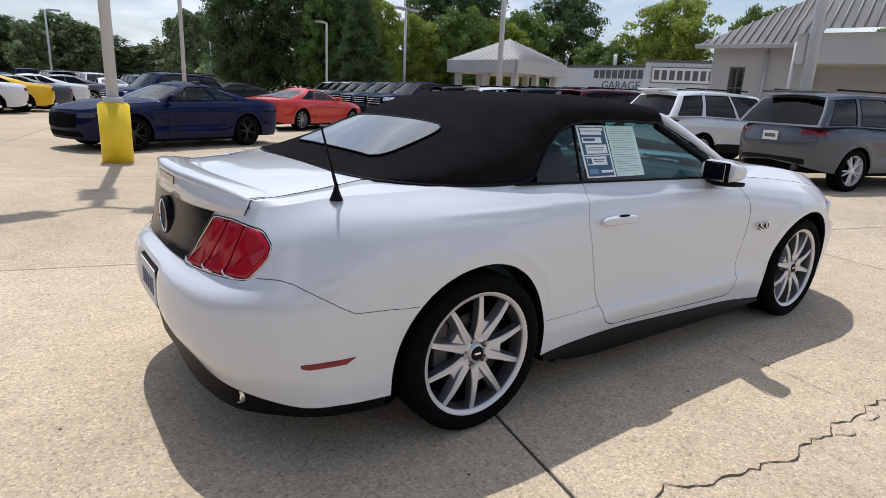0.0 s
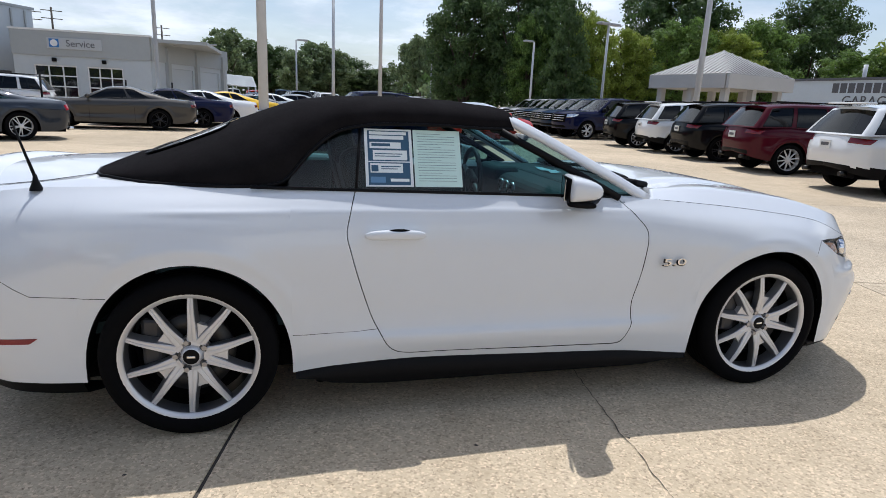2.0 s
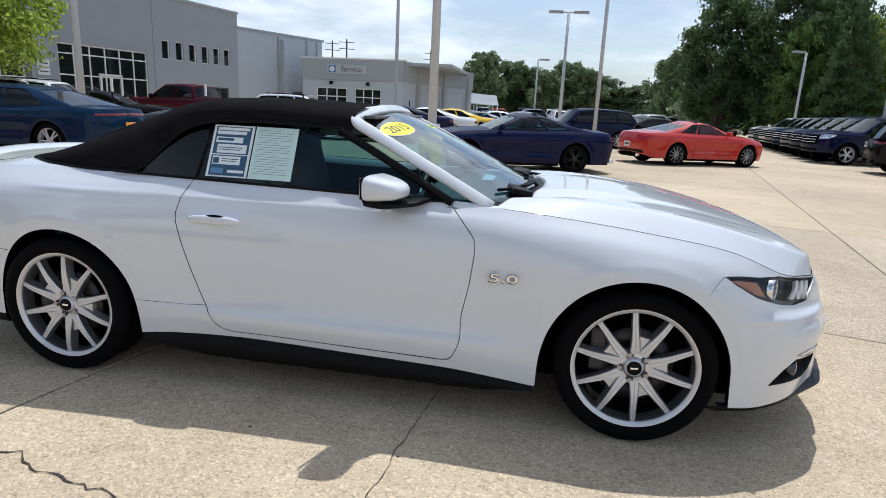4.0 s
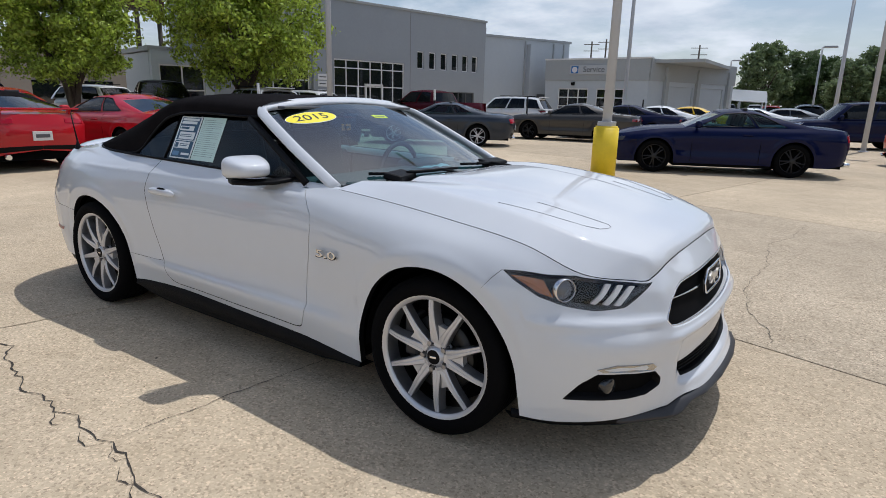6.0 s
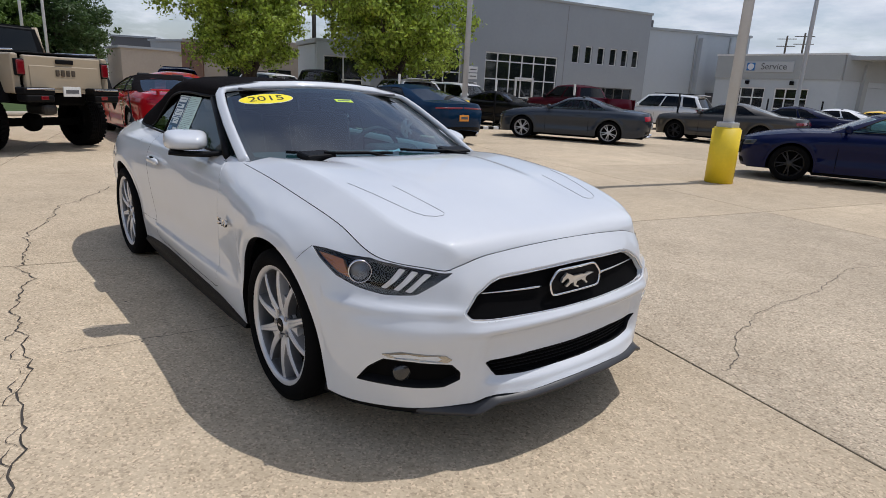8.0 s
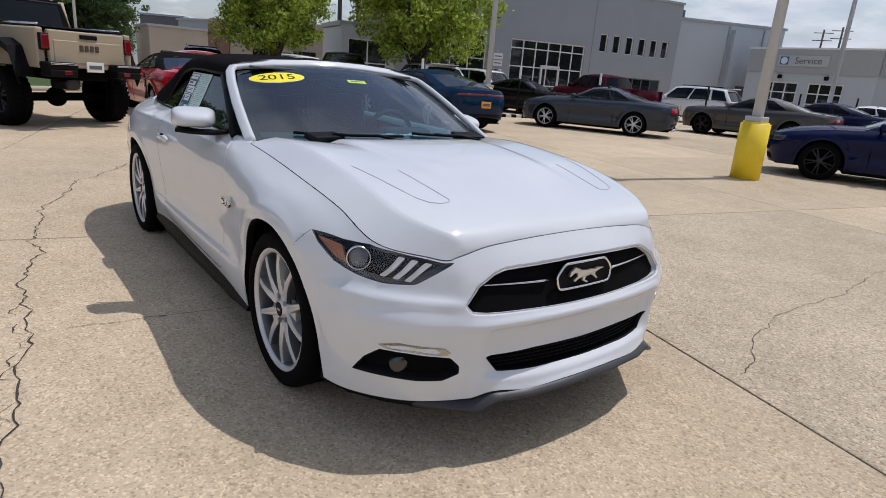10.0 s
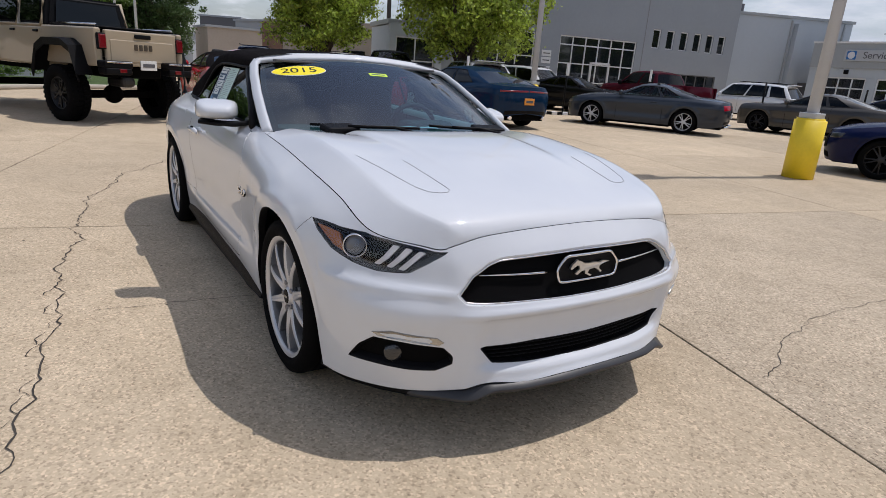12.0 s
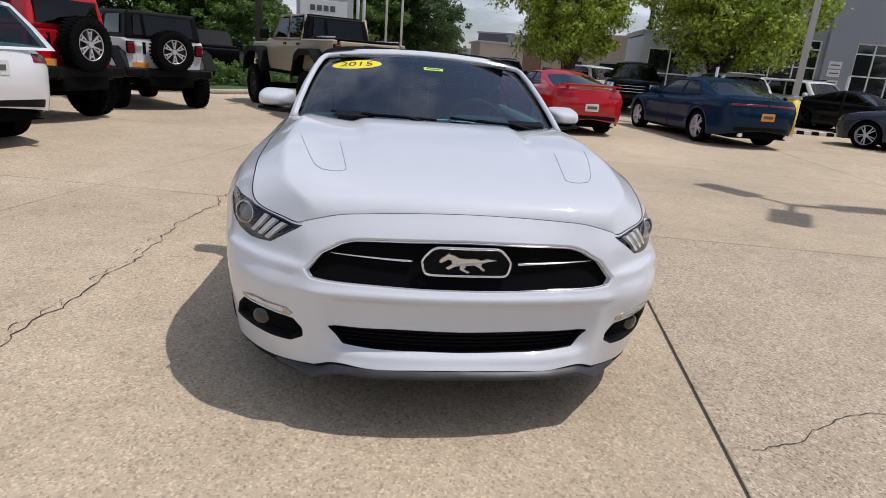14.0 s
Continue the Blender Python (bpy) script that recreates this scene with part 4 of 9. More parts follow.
grille_half = [(0.0, 0.727), (0.25, 0.721), (0.40, 0.714), (0.447, 0.70), (0.515, 0.663), (0.545, 0.628), (0.572, 0.597), (0.548, 0.567), (0.49, 0.561), (0.25, 0.555), (0.0, 0.551)]
GRILLE = dense(rounded(front_poly([(-y, z) for y, z in grille_half] + [(y, z) for y, z in grille_half[::-1][1:-1]]), 0.012), 0.02)
low_half = [(0.0, 0.399), (0.262, 0.402), (0.485, 0.399), (0.432, 0.336), (0.32, 0.331), (0.0, 0.330)]
LOW_GRILLE = dense(rounded(front_poly([(-y, z) for y, z in low_half] + [(y, z) for y, z in low_half[::-1][1:-1]]), 0.01), 0.02)
NOSE0 = u_at_x(1.55)
HEAD = dense(rounded(side_poly([(1.660, 0.772), (1.80, 0.767), (1.90, 0.768), (1.97, 0.757), (2.05, 0.7425), (2.118, 0.737), (2.10, 0.70), (2.062, 0.655), (1.98, 0.647), (1.888, 0.662), (1.80, 0.690), (1.712, 0.738)], NOSE0, U_MID - 0.35), 0.010), 0.015)
FOG = dense(rounded(side_poly([(1.910, 0.306), (1.965, 0.375), (2.02, 0.420), (2.09, 0.417), (2.172, 0.403), (2.186, 0.37), (2.184, 0.338), (2.15, 0.306), (2.10, 0.300), (2.01, 0.303)], NOSE0, U_MID - 0.35), 0.007), 0.015)
TAIL = BELT.find([1, 2], [(-0.745, 0.835), (-0.695, 0.886), (-0.58, 0.911), (-0.485, 0.912), (-0.40, 0.80), (-0.325, 0.703), (-0.62, 0.704), (-0.69, 0.711), (-0.742, 0.787)], 0.05, 0.95)
TAIL = dense(rounded(TAIL, 0.02), 0.015)
DOOR = side_poly([(-0.70, 0.97), (-0.75, 0.83), (-0.715, 0.70), (-0.638, 0.464), (-0.57, 0.335), (-0.53, 0.303), (-0.47, 0.292), (0.53, 0.274), (0.575, 0.285), (0.612, 0.375), (0.607, 0.486), (0.640, 0.65), (0.655, 0.79), (0.648, 0.84), (0.555, 0.938), (0.51, 0.955)])
DOOR[0, 1] = DOOR[-1, 1] = BELT.vs[-1] + 0.02
DOOR = dense(rounded(DOOR, 0.03), 0.03)

uv0, fc0, belt_us, belt_lows = belt_grid()
uv, fc = cut_grid(uv0, fc0, [GRILLE, LOW_GRILLE, HEAD, flip_u(HEAD), FOG, flip_u(FOG), TAIL, flip_u(TAIL), DOOR, flip_u(DOOR)])
body = obj("body", BELT.at(uv[:, 0], uv[:, 1]), fc, WHITE, car, "pearl white painted bodywork")

# inner return of the arches and of the sill edge
low_uv = np.stack([belt_us, belt_lows], 1)
edge = BELT.at(low_uv[:, 0], low_uv[:, 1])
inn = edge.copy()
inn[:, 1] *= 0.965
inn[:, 0] -= np.sign(inn[:, 0]) * 0.03 * (np.abs(inn[:, 0]) > 2.0)
lip = edge.copy()
lip[:, 1] *= 0.997
lip[:, 2] -= 0.003
v, f = strip([edge, lip, inn], closed=False)
obj("arch_return", v, f, BLACK_PLASTIC, car)

for side in (1, -1):
    dd = DOOR if side == 1 else flip_u(DOOR)
    span = (dd[:, 0].min() - 0.02, dd[:, 0].max() + 0.02)
    keep = offset(dd, 0.0042)
    gu = np.linspace(*span, 72)
    guv = [(a, b) for a in gu for b in np.linspace(BELT.vs[0], BELT.vs[-1], 55)]
    gf = [(i * 55 + j, (i + 1) * 55 + j, (i + 1) * 55 + j + 1, i * 55 + j + 1) for i in range(71) for j in range(54)]
    duv, df = cut_grid(guv, gf, keep=keep)
    door = obj("door", BELT.at(duv[:, 0], duv[:, 1]), df, WHITE, car)
    rings = recess(BELT, keep[keep[:, 1] < BELT.vs[-1] - 0.001], [(0, 0), (-0.0008, 0.001), (-0.001, 0.02)])
    v, f = strip(rings, closed=False)
    obj("door_edge", v, f, WHITE, door)
    rings = recess(BELT, np.clip(dd, None, BELT.vs[-1]), [(0, 0.0), (-0.0005, 0.02)])
    v, f = strip(rings)
    obj("door_jamb", v, f, DARK, car)
    # handle: a bar, with the shade of its grip laid on as colour
    hu = side_poly([(-0.545, 0.832)])[0] if side == 1 else flip_u(side_poly([(-0.545, 0.832)]))[0]
    hp = BELT.at([hu[0]], [hu[1]])[0]
    hb = bmesh.new()
    bmesh.ops.create_uvsphere(hb, u_segments=28, v_segments=14, radius=1)
    for w in hb.verts:
        c = w.co
        c.x, c.z = math.copysign(abs(c.x) ** 0.6, c.x), math.copysign(abs(c.z) ** 0.75, c.z)
        w.co = Vector((c.x * 0.128, c.y * 0.017, c.z * 0.0215 - 0.004 * abs(c.x)))
    handle = part("handle", hb, WHITE, door, smooth=True)
    handle.matrix_basis = Matrix.Translation((hp[0], hp[1] + (-0.026 if side == 1 else 0.026), hp[2]))
    # near-black ellipsoid on the bar, painted in for the shadow behind the grip
    shade_bm = bmesh.new()
    bmesh.ops.create_uvsphere(shade_bm, u_segments=20, v_segments=8, radius=1)
    for w in shade_bm.verts:
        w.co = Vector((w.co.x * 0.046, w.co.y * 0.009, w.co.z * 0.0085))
    part("grip_opening", shade_bm, DARK, handle, smooth=True).matrix_basis = Matrix.Translation((0.012, -0.004 * side, 0.0165))

# near-black sheet added behind every gap; its colour is the gaps' shade
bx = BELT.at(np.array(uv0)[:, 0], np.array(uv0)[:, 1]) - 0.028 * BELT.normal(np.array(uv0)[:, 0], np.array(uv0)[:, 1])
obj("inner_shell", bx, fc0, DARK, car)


def framed(poly, steps, material, name, parent, lid=None, lid_mat=None, lid_name="", label=""):
    rings = recess(BELT, poly, steps)
    v, f = strip(rings)
    ob = obj(name, v, f, material, parent, label)
    if lid_name:
        v, f = fill_fan(recess(BELT, poly, [lid])[0])
        obj(lid_name, v, f, lid_mat, parent, smooth=False)
    return ob


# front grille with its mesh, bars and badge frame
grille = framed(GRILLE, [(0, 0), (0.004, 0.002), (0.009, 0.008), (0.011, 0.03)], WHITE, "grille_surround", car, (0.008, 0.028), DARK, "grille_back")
gp = offset(GRILLE, 0.011)
tube("grille_trim", BELT.at(gp[:, 0], gp[:, 1]) - 0.006 * BELT.normal(gp[:, 0], gp[:, 1]), 0.0032, CHROME, grille, 6, "thin chrome edge", closed=True)
mesh_v, mesh_f = [], []
for k in range(7):
    z = 0.563 + k * 0.0255
    ys = np.linspace(-0.50, 0.50, 41)
    half = np.interp(z, [0.551, 0.567, 0.598, 0.66, 0.70, 0.727], [0.46, 0.52, 0.54, 0.495, 0.44, 0.25])
    ys = ys * half / 0.50
    xs = 2.222 - 0.0 - 0.23 * ys**2 - (z - 0.6) * 0.25 - 0.016
    for y, x in zip(ys, xs):
        mesh_v += [(x, y, z - 0.003), (x, y, z + 0.003)]
    b0 = len(mesh_v) - 82
    mesh_f += [(b0 + 2 * i, b0 + 2 * i + 2, b0 + 2 * i + 3, b0 + 2 * i + 1) for i in range(40)]
obj("grille_mesh", mesh_v, mesh_f, BLACK_PLASTIC, grille, "black grille slats", smooth=False)
for s in (-1, 1):
    ys = np.linspace(0.19, 0.475, 12)
    tube("grille_bar", [(2.214 - 0.20 * y**2, s * y, 0.642 + 0.012 * (y / 0.47) ** 2) for y in ys], [0.0058 - 0.004 * i / 11 for i in range(12)], CHROME, grille, 8)
hexa = [(-0.162, 0.655), (-0.118, 0.702), (0.118, 0.702), (0.162, 0.655), (0.15, 0.612), (0.135, 0.604), (-0.135, 0.604), (-0.15, 0.612)]
badge_x = lambda y, z: 2.236 - 0.2 * y * y - (z - 0.6) * 0.1
hx = dense(rounded(np.array(hexa), 0.02), 0.01)
tube("badge_frame", [(badge_x(a, b), a, b) for a, b in hx], 0.0052, CHROME, grille, 8, "chrome badge surround", closed=True)
v, f = fill_fan(np.array([(badge_x(a, b) - 0.008, a, b) for a, b in hx]))
obj("badge_plate", v, f, BLACK_PLASTIC, grille)
run = [(-0.100, 0.655), (-0.092, 0.668), (-0.078, 0.676), (-0.066, 0.686), (-0.060, 0.680), (-0.046, 0.678), (-0.030, 0.669), (0.0, 0.667), (0.030, 0.668), (0.050, 0.663), (0.070, 0.669), (0.105, 0.664), (0.072, 0.659), (0.052, 0.652), (0.050, 0.641), (0.066, 0.628), (0.058, 0.625), (0.038, 0.640), (0.022, 0.646), (-0.004, 0.642), (-0.012, 0.630), (0.010, 0.620), (0.002, 0.616), (-0.026, 0.629), (-0.024, 0.642), (-0.042, 0.640), (-0.066, 0.628), (-0.076, 0.634), (-0.054, 0.648), (-0.056, 0.660), (-0.068, 0.664), (-0.084, 0.655), (-0.094, 0.650)]
bm = bmesh.new()
fv = [bm.verts.new((badge_x(a, b) - 0.004, a, b)) for a, b in run]
ff = bm.faces.new(fv)
r = bmesh.ops.extrude_face_region(bm, geom=[ff])
for w in r["geom"]:
    if isinstance(w, bmesh.types.BMVert):
        w.co.x += 0.010
bmesh.ops.recalc_face_normals(bm, faces=bm.faces)
part("badge_emblem", bm, mat("satin badge silver", (0.76, 0.76, 0.76), 0.3, 1.0, var=0.05), grille, "satin silver emblem")

# lower grille
low = framed(LOW_GRILLE, [(0, 0), (0.003, 0.002), (0.006, 0.008), (0.008, 0.027)], BLACK_PLASTIC, "lower_grille", car, (0.006, 0.0265), DARK, "lower_grille_back")
for k in range(4):
    z = 0.345 + 0.015 * k
    tube("lower_grille_bar", [(2.258 - 0.30 * y * y, y, z) for y in np.linspace(-0.43 - 0.01 * k, 0.43 + 0.01 * k, 24)], 0.003, BLACK_PLASTIC, low, 4)

# headlights
for side in (1, -1):
    hp = HEAD if side == 1 else flip_u(HEAD)
    head = framed(hp, [(0, 0.0), (0.002, 0.002), (0.004, 0.024)], LAMP_DARK, "headlight", car, (0.002, 0.023), LAMP_DARK, "", "swept headlight with three pale bars")
    v, f = fill_fan(recess(BELT, hp, [(0.003, 0.022)])[0])
    obj("lamp_housing", v, f, LAMP_DARK, head)
    gridu = np.linspace(hp[:, 0].min(), hp[:, 0].max(), 24)
    lv = [(a, b) for a in gridu for b in np.linspace(hp[:, 1].min(), hp[:, 1].max(), 12)]
    lf = [(i * 12 + j, (i + 1) * 12 + j, (i + 1) * 12 + j + 1, i * 12 + j + 1) for i in range(23) for j in range(11)]
    luv, lf = cut_grid(lv, lf, keep=offset(hp, 0.0015))
    lens = obj("lens", BELT.at(luv[:, 0], luv[:, 1]) + 0.001 * BELT.normal(luv[:, 0], luv[:, 1]), lf, LENS, head, "clear lens")
    lens.visible_shadow = False

    def on_lamp(pts, depth, nm, m, lab=""):
        p = side_poly(pts, NOSE0, U_MID - 0.35)
        p = dense(rounded(p, 0.006), 0.01)
        p = p if side == 1 else flip_u(p)
        front = BELT.at(p[:, 0], p[:, 1]) - depth * BELT.normal(p[:, 0], p[:, 1])
        back = BELT.at(p[:, 0], p[:, 1]) - (depth + 0.014) * BELT.normal(p[:, 0], p[:, 1])
        v1, f1 = strip([back, front])
        v2, f2 = fill_fan(front)
        return obj(nm, np.vstack([v1, v2]), f1 + [tuple(len(v1) + i for i in q) for q in f2], m, head, lab, smooth=False)

    on_lamp([(1.692, 0.759), (1.805, 0.749), (1.825, 0.722), (1.85, 0.688), (1.80, 0.703)], 0.010, "amber_reflector", AMBER, "amber reflector")
    for k, (a, b) in enumerate([(1.994, 1.962), (2.027, 1.999), (2.060, 2.031)]):
        on_lamp([(a, 0.742 - 0.006 * k), (a + 0.016, 0.739 - 0.006 * k), (b + 0.017, 0.669 - 0.004 * k), (b + 0.001, 0.672 - 0.004 * k)], 0.002, "light_bar", DRL_WHITE, "pale frosted light bar")
    c = side_poly([(1.884, 0.716)], NOSE0, U_MID - 0.35)
    c = c if side == 1 else flip_u(c)
    cp, cn = BELT.at(c[:, 0], c[:, 1])[0], BELT.normal(c[:, 0], c[:, 1])[0]
    aim = Vector((0.85, -0.5 * side, 0.05)).normalized()
    turn = aim.to_track_quat("Y", "Z").to_matrix().to_4x4()
    for nm, prof, m in [("projector_ring", [(0.044, -0.02), (0.044, 0.0), (0.041, 0.003), (0.039, 0.0), (0.038, -0.02)], LAMP_SILVER), ("projector_lens", [(0.036, -0.012), (0.030, -0.003), (0.018, 0.004), (0.0005, 0.006)], mat("projector glass", (0.12, 0.13, 0.15), 0.05, coat=1.0))]:
        v, f = lathe(prof, 32)
        obj(nm, v, f, m, head).matrix_basis = Matrix.Translation(Vector(cp - 0.006 * cn)) @ turn

    fp = FOG if side == 1 else flip_u(FOG)
    fog = framed(fp, [(0, 0), (0.004, 0.002), (0.009, 0.012), (0.016, 0.027)], BLACK_PLASTIC, "fog_lamp_pocket", car, (0.012, 0.0265), DARK, "pocket_back")
    c = side_poly([(2.075, 0.355)], NOSE0, U_MID - 0.35)
    c = c if side == 1 else flip_u(c)
    cp = BELT.at(c[:, 0], c[:, 1])[0]
    v, f = lathe([(0.034, -0.03), (0.034, 0.0), (0.029, 0.003), (0.018, 0.007), (0.0005, 0.009)], 24)
    obj("fog_lamp", v, f, mat("fog lamp glass", (0.03, 0.032, 0.036), 0.08, 0.3, coat=0.7), fog, "round fog lamp").matrix_basis = Matrix.Translation(Vector(cp) - Vector((0.026, 0.0, 0))) @ Vector((0.95, -0.3 * side, 0)).to_track_quat("Y", "Z").to_matrix().to_4x4()
    sp = side_poly([(2.018, 0.440), (2.075, 0.457), (2.165, 0.443), (2.174, 0.424), (2.165, 0.412), (2.09, 0.425), (2.035, 0.428)], NOSE0, U_MID - 0.35)
    sp = dense(sp, 0.02)
    sp = sp if side == 1 else flip_u(sp)
    fr = recess(BELT, sp, [(0, 0.0), (0.001, -0.004)])
    v1, f1 = strip(fr)
    v2, f2 = fill_fan(fr[1])
    obj("indicator_lamp", np.vstack([v1, v2]), f1 + [tuple(len(v1) + i for i in q) for q in f2], mat("clear ribbed lamp", (0.42, 0.40, 0.36), 0.2, 0.75, coat=1.0, bump=0.001, bump_scale=200), car, "clear ribbed indicator lamp")

    # tail lamps: three upright red bars in a dark chrome-edged frame
    tp = TAIL if side == 1 else flip_u(TAIL)
    tail = framed(tp, [(0, 0), (0.004, 0.003), (0.006, 0.026)], BLACK_PLASTIC, "tail_lamp", car, (0.003, 0.026), LAMP_DARK, "lamp_back", "three-bar red tail lamp")
    tt = offset(tp, 0.006)
    tube("lamp_trim", BELT.at(tt[:, 0], tt[:, 1]) - 0.002 * BELT.normal(tt[:, 0], tt[:, 1]), 0.003, CHROME, tail, 5, closed=True)
    for k in range(3):
        pts = [[(-0.336, 0.709), (-0.456, 0.711), (-0.565, 0.905), (-0.494, 0.905)], [(-0.460, 0.711), (-0.569, 0.711), (-0.630, 0.897), (-0.569, 0.904)], [(-0.573, 0.711), (-0.684, 0.718), (-0.736, 0.788), (-0.737, 0.834), (-0.690, 0.880), (-0.634, 0.894)]][k]
        p = BELT.find([1, 2], pts, 0.05, 1.0)
        p = dense(rounded(p, 0.014), 0.012)
        p = p if side == 1 else flip_u(p)
        rr = recess(BELT, p, [(0, 0.02), (0.001, 0.001), (0.004, -0.003), (0.016, -0.0035)])
        v1, f1 = strip(rr)
        v2, f2 = fill_fan(rr[-1])
        obj("red_bar", np.vstack([v1, v2]), f1 + [tuple(len(v1) + i for i in q) for q in f2], RED_LENS, tail, "glossy red lens")
        hook = BELT.find([1, 2], [(pts[0][0] - 0.002, 0.727), (pts[0][0] - 0.008, 0.717), (pts[0][0] - 0.026, 0.710), (pts[0][0] - 0.070, 0.708)], 0.05, 1.0)
        hook = hook if side == 1 else flip_u(hook)
        tube("lamp_hook", BELT.at(hook[:, 0], hook[:, 1]) + 0.004 * BELT.normal(hook[:, 0], hook[:, 1]), 0.0042, CHROME, tail, 6, "chrome hook under the lens")
    # side reflector
    rp = BELT.find([0, 2], [(-1.895, 0.438), (-2.09, 0.43), (-2.085, 0.415), (-2.06, 0.408), (-1.93, 0.413)], 0.6, u_at_x(-1.75))
    rp = dense(rounded(rp, 0.006), 0.02)
    rp = rp if side == 1 else flip_u(rp)
    rr = recess(BELT, rp, [(0, 0.002), (0.001, -0.003)])
    v1, f1 = strip(rr)
    v2, f2 = fill_fan(rr[1])
    obj("side_reflector", np.vstack([v1, v2]), f1 + [tuple(len(v1) + i for i in q) for q in f2], mat("dull red reflector", (0.20, 0.006, 0.014), 0.35, coat=0.2, bump=0.0005, bump_scale=300), car, "long dull red reflector")

    # shut lines of bumper and sill panel
    def seam(pts, u0, u1, nm="shut_line", r=0.0016):
        p = dense(BELT.find([0, 2], pts, u0, u1), 0.03, closed=False)
        p = p if side == 1 else flip_u(p)
        tube(nm, BELT.at(p[:, 0], p[:, 1]) - 0.0004 * BELT.normal(p[:, 0], p[:, 1]), r, DARK, car, 4)

    seam([(-1.648, 0.594), (-1.745, 0.600), (-1.85, 0.604), (-1.905, 0.606), (-1.96, 0.635), (-2.10, 0.72), (-2.135, 0.731), (-2.16, 0.732), (-2.192, 0.728)], 0.6, u_at_x(-1.60))
    seam([(-0.965, 0.405), (-0.70, 0.408), (-0.615, 0.415)], u_at_x(-1.0), u_at_x(-0.5))
    seam([(1.60, 0.70), (1.632, 0.742), (1.66, 0.772)], u_at_x(1.5), u_at_x(1.85), r=0.0012)

# tail centre panel, filler cap, plate, valance, exhausts
ks, zs_ = np.linspace(-1, 1, 37), np.linspace(0.708, 0.920, 9)
w = BELT.find([1, 2], [(-k * (0.332 + (z - 0.708) * 0.77) - 1e-4, z) for k in ks[18:] for z in zs_], 0.0, 0.7)
half_panel = BELT.at(w[:, 0], w[:, 1]) + 0.004 * BELT.normal(w[:, 0], w[:, 1])
pv = [half_panel[abs(i - 18) * 9 + j] * (1, -1 if i > 18 else 1, 1) for i in range(37) for j in range(9)]
pf = [(i * 9 + j, i * 9 + j + 1, (i + 1) * 9 + j + 1, (i + 1) * 9 + j) for i in range(36) for j in range(8)]
panel = obj("tail_panel", pv, pf, mat("gloss black panel", (0.010, 0.011, 0.013), 0.16, spec=0.08, var=0.1), car, "gloss black panel between the lamps")
v, f = lathe([(0.082, 0.0), (0.082, 0.016), (0.072, 0.02), (0.068, 0.014), (0.03, 0.017), (0.0005, 0.018)], 36)
obj("round_badge", v, f, BLACK_PLASTIC, panel, "round black badge").matrix_basis = pose(-2.322, 0, 0.82, 0, 0, 90)
v, f = lathe([(0.070, 0.0), (0.070, 0.004), (0.064, 0.005), (0.064, 0.0)], 36)
obj("badge_ring", v, f, CHROME, panel).matrix_basis = pose(-2.338, 0, 0.82, 0, 0, 90)
box("plate_holder", (0.02, 0.33, 0.17), (-2.402, 0, 0.55), BLACK_PLASTIC, car, 0.006)
box("number_plate", (0.006, 0.305, 0.152), (-2.414, 0, 0.55), PLATE, car, 0.002)
bars = bmesh.new()
for k in range(5):
    box_bm(bars, (0.002, 0.035, 0.07), (-2.4182, -0.10 + 0.05 * k, 0.55))
part("plate_lettering", bars, mat("plate ink", (0.06, 0.08, 0.2), 0.5), car)

low_i = [i for i, u in enumerate(belt_us) if u < u_at_x(-1.77) or u > U_END - u_at_x(-1.77)]
order = [i for i in low_i if belt_us[i] > U_MID] + [i for i in low_i if belt_us[i] <= U_MID]
e0 = edge[order]
val = [e0, e0 * (1, 0.99, 1) + (0.012, 0, -0.004), e0 * (0.985, 0.975, 0) + np.c_[0 * e0[:, 0], 0 * e0[:, 0], np.interp(np.abs(e0[:, 1]), [0, 0.3, 0.6, 0.9], [0.235, 0.215, 0.19, 0.19])], e0 * (0.9, 0.9, 0) + (0, 0, 0.2)]
v, f = strip(val, closed=False)
obj("rear_valance", v, f, BLACK_PLASTIC, car, "black lower valance")
for s in (-1, 1):
    v, f = lathe([(0.044, -0.12), (0.046, 0.0), (0.043, 0.004), (0.040, 0.0), (0.038, -0.1), (0.0005, -0.1)], 28)
    obj("exhaust_tip", v, f, CHROME, car).matrix_basis = pose(-2.238, 0.60 * s, 0.262, 0, 0, 90)

# black front splitter under the nose and black sills
def sill_pts(n=26):
    return np.linspace(-0.955, 0.945, n)


for s in (-1, 1):
    rows = []
    for x in sill_pts():
        zt = float(np.interp(x, [-0.955, -0.83, -0.64, -0.45, 0.1, 0.6, 0.945], [0.236, 0.256, 0.266, 0.267, 0.252, 0.234, 0.206]))
        low_z = float(np.interp(x, [-0.955, -0.80, -0.6, 0.7, 0.945], [zt - 0.034, 0.172, 0.155, 0.152, zt - 0.034]))
        rows.append([(x, s * 0.880, zt + 0.012), (x, s * 0.889, zt), (x, s * 0.903, zt - 0.028), (x, s * 0.905, max(zt - 0.06, low_z + 0.006)), (x, s * 0.893, low_z), (x, s * 0.80, low_z - 0.005)])
    rows = np.array(rows)
    v, f = strip([rows[:, j] for j in range(6)], closed=False)
    obj("side_skirt", v, f if s == -1 else [q[::-1] for q in f], BLACK_PLASTIC, car, "black side skirt")
ys = np.linspace(-0.68, 0.68, 81)
rows = []
for y in ys:
    a = abs(y)
    x = float(np.interp(a, [0, 0.14, 0.33, 0.45, 0.53, 0.665, 0.812], [2.32, 2.315, 2.29, 2.25, 2.195, 2.085, 1.91]))
    z = float(np.interp(a, [0, 0.33, 0.45, 0.54, 0.68], [0.276, 0.268, 0.266, 0.228, 0.206]))
